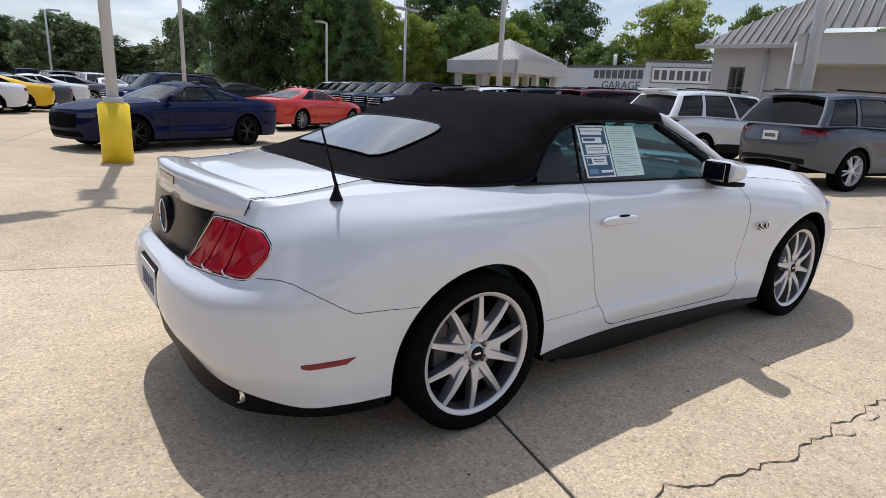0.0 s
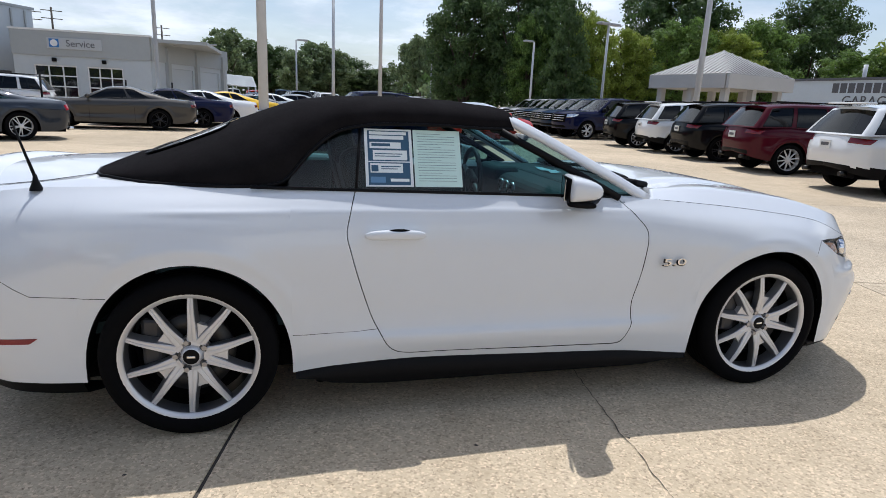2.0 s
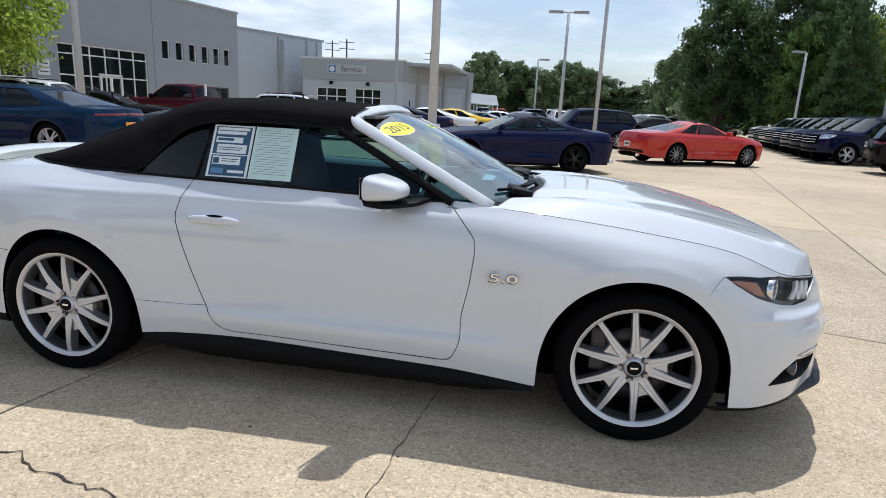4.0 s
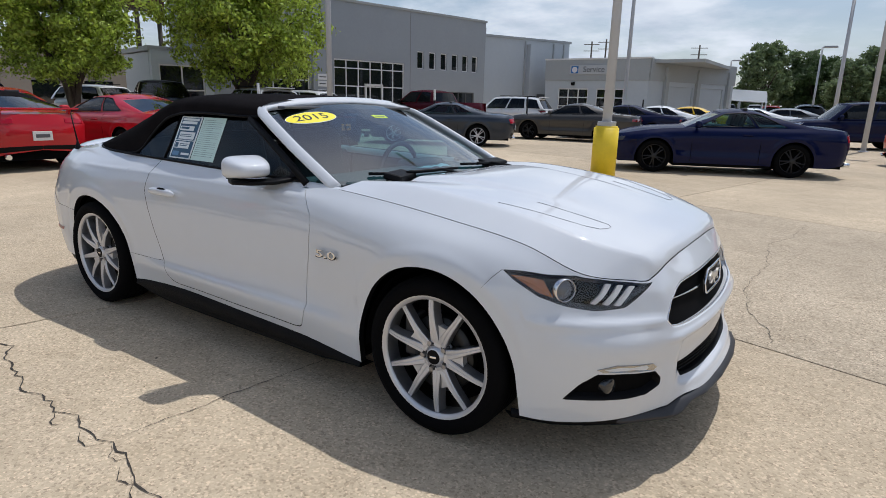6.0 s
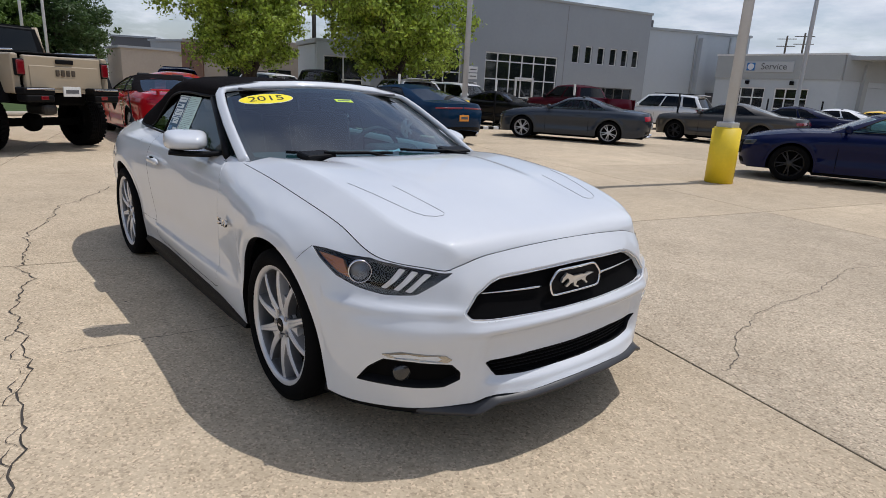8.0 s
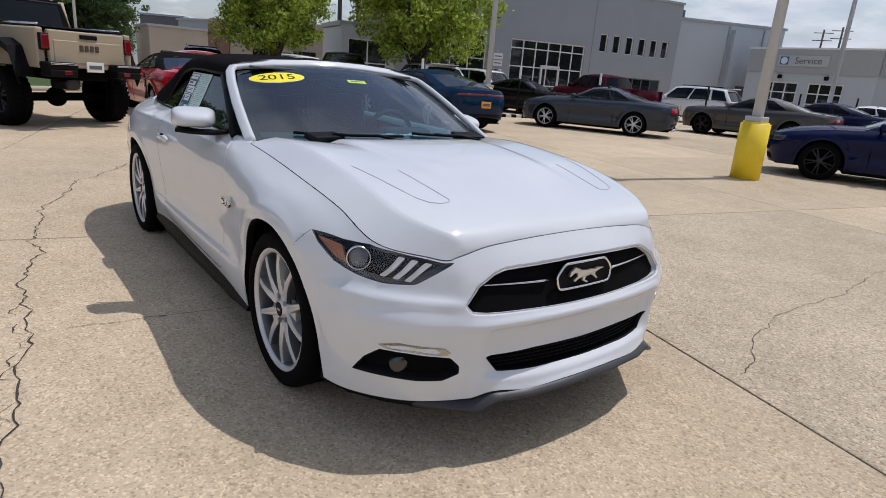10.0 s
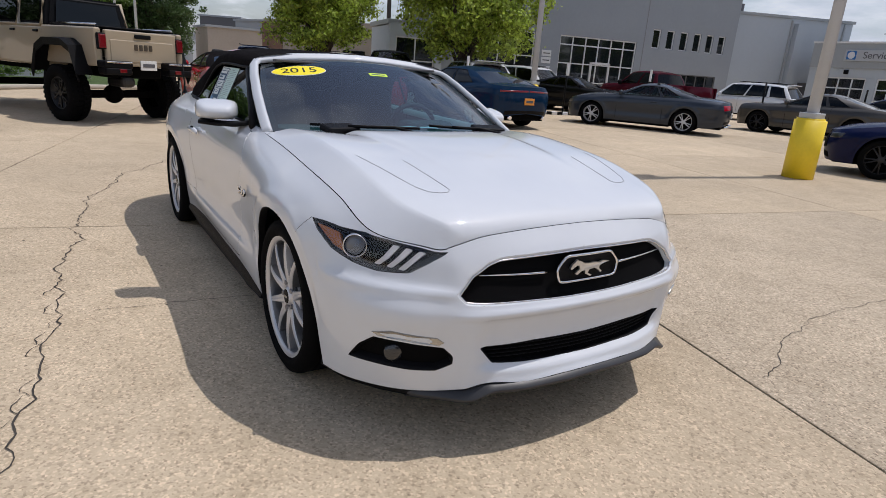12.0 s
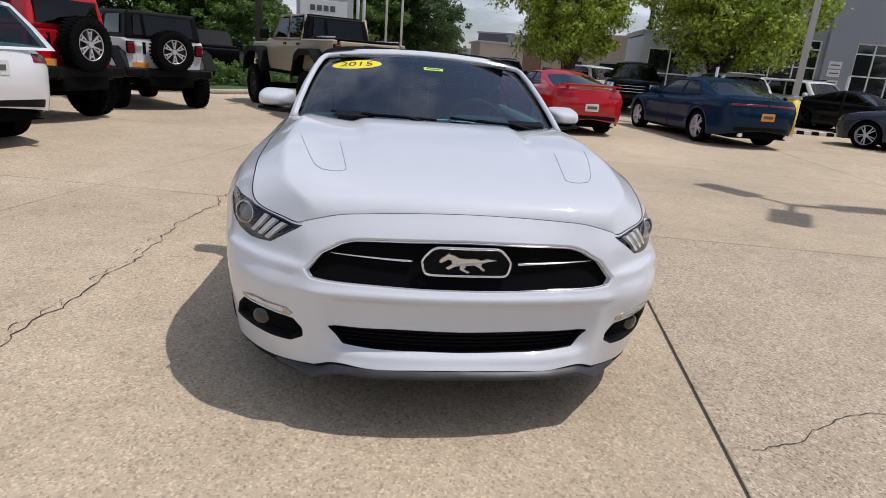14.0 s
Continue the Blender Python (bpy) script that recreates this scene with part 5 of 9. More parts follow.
    out = float(np.interp(a, [0, 0.44, 0.52, 0.58, 0.68], [0.020, 0.028, 0.058, 0.034, 0.002]))
    rows.append([(x - 0.04, y, z + 0.008), (x - 0.004, y, z + 0.001), (x + out, y, z - 0.013), (x + out + 0.002, y, z - 0.020), (x + out - 0.012, y, z - 0.034), (x - 0.14, y, z - 0.045)])
rows = np.array(rows)
v, f = strip([rows[:, j] for j in range(6)], closed=False)
obj("front_splitter", v, [q[::-1] for q in f], mat("satin grey splitter", (0.030, 0.030, 0.033), 0.45, var=0.1, scale=10), car, "dark grey front splitter lip")
for s in (-1, 1):
    rows = []
    for t in np.linspace(0, 1, 14):
        x, y = np.interp(t, [0, 0.35, 0.7, 1], [2.11, 1.99, 1.87, 1.72]), np.interp(t, [0, 0.35, 0.7, 1], [0.64, 0.755, 0.835, 0.878])
        rows.append([(x - 0.01, s * (y - 0.012), 0.212), (x, s * y, 0.202), (x, s * (y + 0.002), 0.182), (x - 0.06, s * (y - 0.06), 0.165)])
    rows = np.array(rows)
    v, f = strip([rows[:, j] for j in range(4)], closed=False)
    obj("lower_lip", v, f, BLACK_PLASTIC, car)
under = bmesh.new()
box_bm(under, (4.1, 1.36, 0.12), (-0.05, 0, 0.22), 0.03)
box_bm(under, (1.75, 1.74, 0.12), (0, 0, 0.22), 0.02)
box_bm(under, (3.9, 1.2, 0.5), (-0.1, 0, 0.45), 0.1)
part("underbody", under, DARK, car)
for cx in (-WHEEL_X, WHEEL_X):
    for s in (-1, 1):
        v, f = [], []
        for k in range(25):
            w = math.pi * k / 24
            v += [(cx + 0.405 * math.cos(w), s * 0.868, WHEEL_Z - 0.06 + 0.44 * math.sin(w)), (cx + 0.39 * math.cos(w), s * 0.60, WHEEL_Z - 0.06 + 0.43 * math.sin(w))]
        f = [(2 * k, 2 * k + 2, 2 * k + 3, 2 * k + 1) for k in range(24)]
        obj("wheel_arch_liner", v, f if s > 0 else [q[::-1] for q in f], BLACK_PLASTIC, car)

# bonnet
T = np.linspace(0, 1, 52)
Sx = np.linspace(-1, 1, 101)
top_u = np.linspace(u_at_x(0.72), U_MID, 500)
top_p = BELT.at(top_u, np.full(500, BELT.vs[-1]))
corner = int(np.argmin(np.abs(top_p[:, 1] + 0.582)))


def hood_place(t, s):
    """A place on the bonnet: t from the windscreen to the nose, s across."""
    k = np.interp(t, [0, 1], [0, corner])
    ex, ey, ez = (float(np.interp(k, np.arange(500), top_p[:, i])) for i in range(3))
    xc = 0.93 + (2.143 - 0.93) * t
    y = -ey * s * 0.997
    a = abs(s)
    xf = float(np.interp(abs(y), -top_p[::-1, 1][: 500 - corner + 1], top_p[::-1, 0][: 500 - corner + 1]))
    pull = min(max((-ey * 0.997 - abs(y)) / (-ey - 0.577), 0), 1) if -ey > 0.579 else 1.0
    xmid = ex + (xc - ex) * (1 - a**2.2)
    x = xmid + (xf - 0.004 - xmid) * max(0, (t - 0.6) / 0.4) ** 2 * pull
    zc = float(curve([0.9, 1.1, 1.4, 1.65, 1.9, 2.05, 2.143], [1.002, 1.022, 1.001, 0.958, 0.888, 0.838, 0.803], [min(max(xc, 0.9), 2.143)])[0])
    lift = 1 - 0.21 * (a / 0.86) ** 2.6 if a < 0.86 else 0.79 * (1 - ((a - 0.86) / 0.14) ** 1.05)
    z = ez + (zc - ez) * lift
    off_y = abs(y) - (0.415 - 0.10 * t)
    z -= 0.026 * max(0.0, 1 - t / 0.8) ** 1.2 / (1 + math.exp(-off_y / 0.014)) * max(0.0, 1 - max(0.0, off_y - 0.03) / 0.22)
    if t > 0.9:
        zf = float(np.interp(abs(y), -top_p[::-1, 1][: 500 - corner + 1], top_p[::-1, 2][: 500 - corner + 1]))
        z += (zf - z) * ((t - 0.9) / 0.1) ** 2 * pull
    return x, y, z


hv = [hood_place(t, s) for t in T for s in Sx]
n = len(Sx)
hf = [(i * n + j, (i + 1) * n + j, (i + 1) * n + j + 1, i * n + j + 1) for i in range(len(T) - 1) for j in range(n - 1)]
hood = obj("bonnet", hv, hf, WHITE, car, "white bonnet with raised ridges and two vents")
rim = [hood_place(t, -0.999) for t in T] + [hood_place(1, s) for s in Sx[1:]] + [hood_place(t, 0.999) for t in T[::-1][1:]]
tube("bonnet_gap", [(x, y, z - 0.001) for x, y, z in rim], 0.0024, DARK, car, 5)
back = np.array([hood_place(0, s) for s in Sx])
v, f = strip([back, back + (-0.012, 0, -0.004), back + (-0.012, 0, -0.05)], closed=False)
obj("bonnet_edge", v, f, WHITE, hood)
hood_grid = np.array(hv)


def on_hood(x, y, up=0.0):
    """The bonnet's height at x, y."""
    d = np.hypot(hood_grid[:, 0] - x, hood_grid[:, 1] - y)
    near = np.argsort(d)[:6]
    w = 1 / (d[near] + 0.003) ** 2
    return x, y, float((hood_grid[near, 2] * w).sum() / w.sum()) + up


for s in (-1, 1):
    line = dense(np.array([(1.49, 0.645), (1.60, 0.625), (1.74, 0.590), (1.84, 0.560), (1.885, 0.53), (1.902, 0.49), (1.902, 0.455), (1.885, 0.437), (1.80, 0.447), (1.58, 0.476)]), 0.03, closed=False)
    tube("vent_line", [on_hood(x, s * y, 0.0009) for x, y in line], 0.0010, mat("vent gap", (0.30, 0.30, 0.32), 0.7), hood, 4)

# cowl and wipers
cv = []
for s in np.linspace(-1, 1, 41):
    hx, hy, hz = hood_place(0, s)
    cv += [(hx + 0.05, hy * 0.99, hz - 0.025), (hx - 0.08, hy * 0.99, hz - 0.02), (hx - 0.24, hy * 0.97, hz - 0.03)]
cf = [(3 * i + j, 3 * i + 3 + j, 3 * i + 4 + j, 3 * i + 1 + j) for i in range(40) for j in range(2)]
obj("cowl", cv, cf, BLACK_PLASTIC, car)

WS = Sheet([[(0.665, -0.745, 0.968), (0.40, -0.71, 1.105), (0.20, -0.67, 1.205), (0.035, -0.622, 1.285)],
            [(0.82, -0.45, 0.966), (0.52, -0.44, 1.118), (0.27, -0.415, 1.232), (0.07, -0.39, 1.318)],
            [(0.885, 0.0, 0.975), (0.565, 0.0, 1.135), (0.30, 0.0, 1.252), (0.085, 0.0, 1.338)],
            [(0.82, 0.45, 0.966), (0.52, 0.44, 1.118), (0.27, 0.415, 1.232), (0.07, 0.39, 1.318)],
            [(0.665, 0.745, 0.968), (0.40, 0.71, 1.105), (0.20, 0.67, 1.205), (0.035, 0.622, 1.285)]])


def sheet_obj(sh, name, nu, nv, material, parent, label="", off=0.0, u01=(0, 1), v01=(0, 1)):
    us = np.linspace(sh.us[-1] * u01[0], sh.us[-1] * u01[1], nu)
    vs = np.linspace(sh.vs[-1] * v01[0], sh.vs[-1] * v01[1], nv)
    U, V = np.meshgrid(us, vs, indexing="ij")
    P = sh.at(U, V) + off * sh.normal(U, V)
    fs = [(i * nv + j, (i + 1) * nv + j, (i + 1) * nv + j + 1, i * nv + j + 1) for i in range(nu - 1) for j in range(nv - 1)]
    return obj(name, P, fs, material, parent, label)


screen = sheet_obj(WS, "windscreen", 40, 24, SCREEN_GLASS, car, "clear windscreen")
for nm, a, b in [("windscreen_band", (0, 1), (0.93, 1.0)), ("windscreen_band", (0, 1), (0.0, 0.05)), ("windscreen_band", (0.0, 0.022), (0, 1)), ("windscreen_band", (0.978, 1.0), (0, 1))]:
    sheet_obj(WS, nm, 40, 24, BLACK_PLASTIC, screen, "black glass border", -0.003, a, b)


def sweep(name, path, w, h, material, parent, label="", ups=None):
    """A rounded bar of width w and height h along a path."""
    path = [Vector(p) for p in path]
    rings = []
    for i, p in enumerate(path):
        d = (path[min(i + 1, len(path) - 1)] - path[max(i - 1, 0)]).normalized()
        up = Vector(ups[i]) if ups else Vector((0, 0, 1))
        s = d.cross(up).normalized()
        t = s.cross(d)
        ring = []
        for k in range(16):
            a = 2 * math.pi * k / 16
            ca, sa = math.cos(a), math.sin(a)
            ring.append(p + s * (w / 2 * math.copysign(abs(ca) ** 0.6, ca)) + t * (h / 2 * math.copysign(abs(sa) ** 0.6, sa)))
        rings.append(np.array(ring))
    v, f = strip(rings)
    n = len(rings)
    f = list(f) + [tuple(range(16))[::-1], tuple(range((n - 1) * 16, n * 16))]
    return obj(name, v, f, material, parent, label)


half = [(0.70, -0.778, 0.962), (0.55, -0.762, 1.040), (0.36, -0.735, 1.135), (0.18, -0.70, 1.225), (0.062, -0.668, 1.281), (0.020, -0.635, 1.308), (0.012, -0.58, 1.326), (0.030, -0.40, 1.349), (0.043, -0.2, 1.362), (0.047, 0, 1.366)]
pts = dense(np.array(half), 0.05, closed=False)
full = [tuple(p) for p in pts] + [(x, -y, z) for x, y, z in pts[::-1][1:]]
sweep("windscreen_frame", [(x, y, z - 0.010 * (1 - min(abs(y) / 0.66, 1) ** 6)) for x, y, z in full], 0.054, 0.032, WHITE, car, "white windscreen frame", ups=[(0.5, 0.9 * np.sign(y) * min(abs(y) / 0.66, 1) ** 3, 0.6) for x, y, z in full])

# canvas roof
RX = [0.03, -0.12, -0.30, -0.48, -0.65, -0.80, -0.90, -0.98, -1.06, -1.14, -1.26, -1.40, -1.54, -1.66, -1.72, -1.755]
RZC = [1.362, 1.378, 1.388, 1.389, 1.384, 1.372, 1.356, 1.334, 1.305, 1.274, 1.224, 1.165, 1.108, 1.062, 1.044, 1.036]
RYB = [0.668, 0.688, 0.694, 0.695, 0.695, 0.708, 0.736, 0.768, 0.780, 0.782, 0.778, 0.757, 0.722, 0.662, 0.60, 0.42]
RZB = [1.268, 1.268, 1.274, 1.274, 1.264, 1.218, 1.130, 1.040, 1.014, 1.011, 1.012, 1.013, 1.018, 1.028, 1.032, 1.032]
xs = np.linspace(0.03, -1.755, 60)
order_x = RX[::-1]
prof = [curve(order_x, c[::-1], xs) for c in (RZC, RYB, RZB)]
SEC = 44
rv = []
for x, zc, yb, zb in zip(xs, *prof):
    hgt = max(zc - zb, 0.006)
    for k in range(SEC + 1):
        w = math.pi * k / SEC
        ca, sa = math.cos(w), math.sin(w)
        p, q = (0.50, 0.62) if x > -1.0 else (0.62, 0.75)
        blend = min(max((-x - 0.75) / 0.5, 0), 1)
        p, q = 0.48 + 0.2 * blend, 0.60 + 0.22 * blend
        sag = 0.004 * math.sin(3 * math.pi * x / 0.55) * sa * (1 - blend)
        rv.append((x, -yb * math.copysign(abs(ca) ** p, ca), zb + hgt * sa**q - abs(sag)))
n = SEC + 1
rf = [(i * n + j, i * n + j + 1, (i + 1) * n + j + 1, (i + 1) * n + j) for i in range(len(xs) - 1) for j in range(SEC)]
roof = obj("canvas_roof", rv, [q[::-1] for q in rf], CLOTH_TOP, car, "closed black canvas soft top")
border = [rv[i * n] for i in range(len(xs))]
border += [(x, -y, z) for x, y, z in border[::-1]]
tube("roof_seal", [(x, y * 1.003, z - 0.004) for x, y, z in border], 0.008, BLACK_PLASTIC, car, 6)


def roof_at(x, k):
    i = np.interp(-x, -xs, np.arange(len(xs)))
    i0 = int(min(i, len(xs) - 2))
    a, b = np.array(rv[i0 * n + int(k)]), np.array(rv[(i0 + 1) * n + int(k)])
    k0, fr = int(k), k - int(k)
    a2, b2 = np.array(rv[i0 * n + min(k0 + 1, SEC)]), np.array(rv[(i0 + 1) * n + min(k0 + 1, SEC)])
    w = i - i0
    return (a * (1 - w) + b * w) * (1 - fr) + (a2 * (1 - w) + b2 * w) * fr


gv, gi = [], []
NR, NK = 16, 40
for i in range(NR):
    t = i / (NR - 1)
    wide = (1 - abs(2 * t - 1) ** 5) ** 0.5
    for j in range(NK):
        k = SEC / 2 + (j / (NK - 1) - 0.5) * (SEC * (0.305 + 0.030 * t) * (0.80 + 0.20 * wide))
        p = roof_at(-1.235 - 0.345 * t, k)
        gv.append(p + np.array((-0.004, 0, 0.0075)))
gi = [(i * NK + j, i * NK + j + 1, (i + 1) * NK + j + 1, (i + 1) * NK + j) for i in range(NR - 1) for j in range(NK - 1)]
rear_glass = obj("rear_window", gv, [q[::-1] for q in gi], mat("heated rear glass", (0.03, 0.035, 0.04), 0.02, coat=0.8, ior=1.7), car, "glass rear window sewn into the canvas")
loop = [gv[j] for j in range(NK)] + [gv[i * NK + NK - 1] for i in range(1, NR)] + [gv[(NR - 1) * NK + j] for j in range(NK - 2, -1, -1)] + [gv[i * NK] for i in range(NR - 2, 0, -1)]
tube("window_seal", loop, 0.0035, BLACK_PLASTIC, rear_glass, 5, closed=True)

# side windows
for s in (-1, 1):
    gy = lambda z: 0.795 - (z - 0.99) * 0.47
    def pane(nm, pts, m, off=0.0, parent=car, lab=""):
        p = dense(rounded(np.array(pts), 0.01), 0.04)
        ring = np.array([(x, s * (gy(z) + off), z) for x, z in p])
        v, f = fill_fan(ring)
        nrm = np.cross(v[f[0][1]] - v[f[0][0]], v[f[0][2]] - v[f[0][0]])
        return obj(nm, v, f if nrm[1] * s > 0 else [q[::-1] for q in f], m, parent, lab, smooth=False)
    w1 = pane("door_window", [(0.50, 0.975), (0.36, 1.048), (0.14, 1.158), (-0.03, 1.245), (-0.22, 1.268), (-0.45, 1.272), (-0.66, 1.262), (-0.695, 0.985)], SIDE_GLASS, lab="clear door glass")
    w2 = pane("quarter_window", [(-0.705, 0.985), (-0.672, 1.262), (-0.77, 1.235), (-0.85, 1.18), (-0.92, 1.11), (-0.965, 1.05), (-0.98, 0.998)], SIDE_GLASS, lab="small fixed rear side glass")
    tube("window_divider", [(-0.70, s * (gy(0.985) + 0.001), 0.985), (-0.668, s * (gy(1.265) + 0.001), 1.265)], 0.007, BLACK_PLASTIC, car, 6)
    tube("belt_seal", [(x, s * (0.800 + 0.004), z + 0.004) for x, z in [(0.53, 0.974), (0.1, 0.980), (-0.45, 0.990), (-0.95, 1.0), (-1.12, 1.004)]], 0.007, BLACK_PLASTIC, car, 6)
    tube("window_frame", [(x, s * (gy(z) + 0.004), z) for x, z in [(0.53, 0.972), (0.37, 1.055), (0.15, 1.165), (-0.03, 1.252)]], 0.019, BLACK_PLASTIC, car, 6)
    tri = pane("mirror_triangle", [(0.53, 0.972), (0.40, 1.035), (0.40, 0.972)], BLACK_PLASTIC, 0.003)

    # door mirror
    mirror = new("door_mirror")
    mirror.parent = car
    mirror.matrix_basis = Matrix.Translation((0.26, s * 0.905, 0)) @ pose(0, 0, 0, 0, 0, 13 * s) @ Matrix.Translation((-0.26, -s * 0.96, 0))
    mb = bmesh.new()
    bmesh.ops.create_uvsphere(mb, u_segments=32, v_segments=20, radius=1)
    for w in mb.verts:
        c = w.co.copy()
        x = math.copysign(abs(c.x) ** 0.62, c.x)
        y = math.copysign(abs(c.y) ** 0.5, c.y)
        z = math.copysign(abs(c.z) ** 0.55, c.z)
        w.co = Vector((x * (0.135 if x > 0 else 0.022), y * (0.112 - 0.02 * max(x, 0)), z * (0.060 - 0.012 * max(x, 0)) * (1.0 if z > 0 else 0.85) - 0.014 * max(x, 0) * (z > 0)))
    shell = part("shell", mb, WHITE, mirror, smooth=True)
    shell.matrix_basis = Matrix.Translation((0.225, s * 0.985, 1.030)) @ Matrix.Diagonal((1, s, 1, 1))
    if s < 0:
        shell.data.flip_normals()
    gb = bmesh.new()
    box_bm(gb, (0.006, 0.150, 0.092), (0.1945, s * 0.985, 1.03), 0.002, pose(0, 0, 0, 0, 0, 8 * s))
    part("mirror_glass", gb, mat("tinted mirror silver", (0.30, 0.33, 0.35), 0.01, 1.0), mirror, "mirror glass")
    fb = bmesh.new()
    box_bm(fb, (0.006, 0.170, 0.102), (0.205, s * 0.985, 1.03), 0.002)
    part("mirror_rim", fb, BLACK_PLASTIC, mirror)
    sweep("mirror_foot", [(0.26, s * 1.07, 0.972), (0.275, s * 0.98, 0.964), (0.325, s * 0.88, 0.966), (0.37, s * 0.79, 0.985)], 0.12, 0.026, BLACK_PLASTIC, mirror)

    # engine badge on the wing
    text("badge_backing", "5.0", 0.075, Matrix.Translation((0.781, -0.9365, 0.685)) @ pose(0, 0, 0, 90, 0, 0) @ Matrix.Diagonal((1.44, 0.70, 1, 1)) if s < 0 else Matrix.Translation((0.781, 0.9365, 0.685)) @ pose(0, 0, 0, 90, 0, 180) @ Matrix.Diagonal((1.44, 0.70, 1, 1)), BLACK_PLASTIC, car, "dark edge of the lettering", 0.004)
    text("wing_badge", "5.0", 0.075, Matrix.Translation((0.783, -0.9385, 0.688)) @ pose(0, 0, 0, 90, 0, 0) @ Matrix.Diagonal((1.40, 0.63, 1, 1)) if s < 0 else Matrix.Translation((0.783, 0.9385, 0.688)) @ pose(0, 0, 0, 90, 0, 180) @ Matrix.Diagonal((1.40, 0.63, 1, 1)), CHROME, car, "chrome 5.0 lettering", 0.004)

# price form in the passenger window
gy = lambda z: 0.7985 - (z - 0.99) * 0.47
form = new("window_form")
form.parent = car
form["label"] = "paper price form stuck inside the door glass"


def on_glass(nm, x0, x1, z0, z1, m, off=0.0):
    v = [(x, -(gy(z) - off), z) for x, z in [(x0, z0), (x1, z0), (x1, z1), (x0, z1)]]
    return obj(nm, v, [(0, 1, 2, 3)], m, form, smooth=False)


def glass_pt(u, w):
    return -0.655 + 0.425 * u, 1.012 + 0.235 * w


def sheet_bar(nm, u0, u1, w0, w1, m, off):
    v = []
    for u, w in [(u0, w0), (u1, w0), (u1, w1), (u0, w1)]:
        x, z = glass_pt(u, w)
        v.append((x, -(gy(z) + off), z))
    return obj(nm, v, [(0, 1, 2, 3)], m, form, smooth=False)


sheet_bar("left_sheet", 0.0, 0.485, 0, 1, PAPER_WHITE, 0.0)
sheet_bar("right_sheet", 0.50, 1.0, 0, 1, PAPER, 0.0)
sheet_bar("ink_block", 0.03, 0.455, 0.03, 0.97, NAVY_INK, 0.0012)
for a, b, c, d in [(0.05, 0.43, 0.90, 0.955), (0.05, 0.40, 0.82, 0.885), (0.05, 0.37, 0.66, 0.77), (0.08, 0.43, 0.46, 0.63), (0.05, 0.38, 0.24, 0.40), (0.03, 0.455, 0.42, 0.44)]:
    sheet_bar("pale_block", a, b, c, d, PAPER_WHITE, 0.0022)
for a, b, c, d in [(0.07, 0.26, 0.70, 0.75), (0.10, 0.38, 0.56, 0.575), (0.10, 0.36, 0.52, 0.535), (0.16, 0.36, 0.34, 0.355), (0.16, 0.33, 0.30, 0.315), (0.06, 0.13, 0.26, 0.37)]:
    sheet_bar("print_line", a, b, c, d, NAVY_INK, 0.003)
sheet_bar("print_line", 0.25, 0.44, 0.09, 0.14, PAPER_WHITE, 0.0022)
sheet_bar("print_line", 0.05, 0.20, 0.07, 0.17, mat("blue ink", (0.12, 0.25, 0.42), 0.5), 0.0022)
for k in range(19):
    wd = 0.40 if k % 5 else 0.25
    sheet_bar("print_line", 0.54, 0.54 + wd, 0.93 - 0.046 * k, 0.938 - 0.046 * k, GREY_INK, 0.0012)

# year sticker and tag on the windscreen
def ws_patch(nm, pts, m, off, parent):
    p = WS.find([1, 2], pts, 0, WS.us[-1])
    ring = WS.at(p[:, 0], p[:, 1]) + off * WS.normal(p[:, 0], p[:, 1])
    v, f = fill_fan(ring)
    return obj(nm, v, f, m, parent, smooth=False)


def ws_shift(cx, cz, du, dv):
    """Places on the windscreen round a centre, by metres across and up its slope."""
    c = WS.find([1, 2], [(cx, cz)], 0, WS.us[-1])[0]
    u, v = np.clip(c[0] + np.array(du), 0, WS.us[-1]), np.clip(c[1] + np.array(dv), 0, WS.vs[-1])
    return u, v


a = np.linspace(0, 2 * np.pi, 40, endpoint=False)
st = new("year_sticker")
st.parent = car
st["label"] = "yellow oval sticker lettered 2015"
oc = WS.find([1, 2], [(-0.438, 1.264)], 0, WS.us[-1])[0]
for nm, r1, r2, m, off in [("sticker_edge", 0.166, 0.064, PAPER_WHITE, 0.0015), ("sticker_oval", 0.162, 0.060, YELLOW_STICKER, 0.0028)]:
    ov, of = [], []
    for iy, h in enumerate(np.linspace(-1, 1, 17)):
        wide = math.sqrt(max(1 - h * h, 1e-4))
        for ix in np.linspace(-1, 1, 25):
            ov.append((oc[0] + r1 * wide * ix, oc[1] + r2 * h))
    of = [(p * 25 + q, p * 25 + q + 1, (p + 1) * 25 + q + 1, (p + 1) * 25 + q) for p in range(16) for q in range(24)]
    ov = np.array(ov)
    obj(nm, WS.at(ov[:, 0], ov[:, 1]) + off * WS.normal(ov[:, 0], ov[:, 1]), of, m, st)
u, v = ws_shift(-0.438, 1.264, [0], [0])
c, nn = Vector(WS.at(u, v)[0]), Vector(WS.normal(u, v)[0])
du = (Vector(WS.at(u + 0.01, v)[0]) - c).normalized()
dv = nn.cross(du)
M = Matrix.Translation(c + nn * 0.009) @ Matrix((du, dv, nn)).transposed().to_4x4()
year = text("year", "2015", 0.085, Matrix(), BLACK_INK, st, "", 0.0)
for q in year.data.vertices:
    lu, lv = [u[0] + q.co.x * 1.32], [v[0] + q.co.y]
    q.co = Vector(WS.at(lu, lv)[0] + (0.0042 + q.co.z) * WS.normal(lu, lv)[0])
tag = new("lime_tag")
tag.parent = car
tag["label"] = "small lime green windscreen tag"
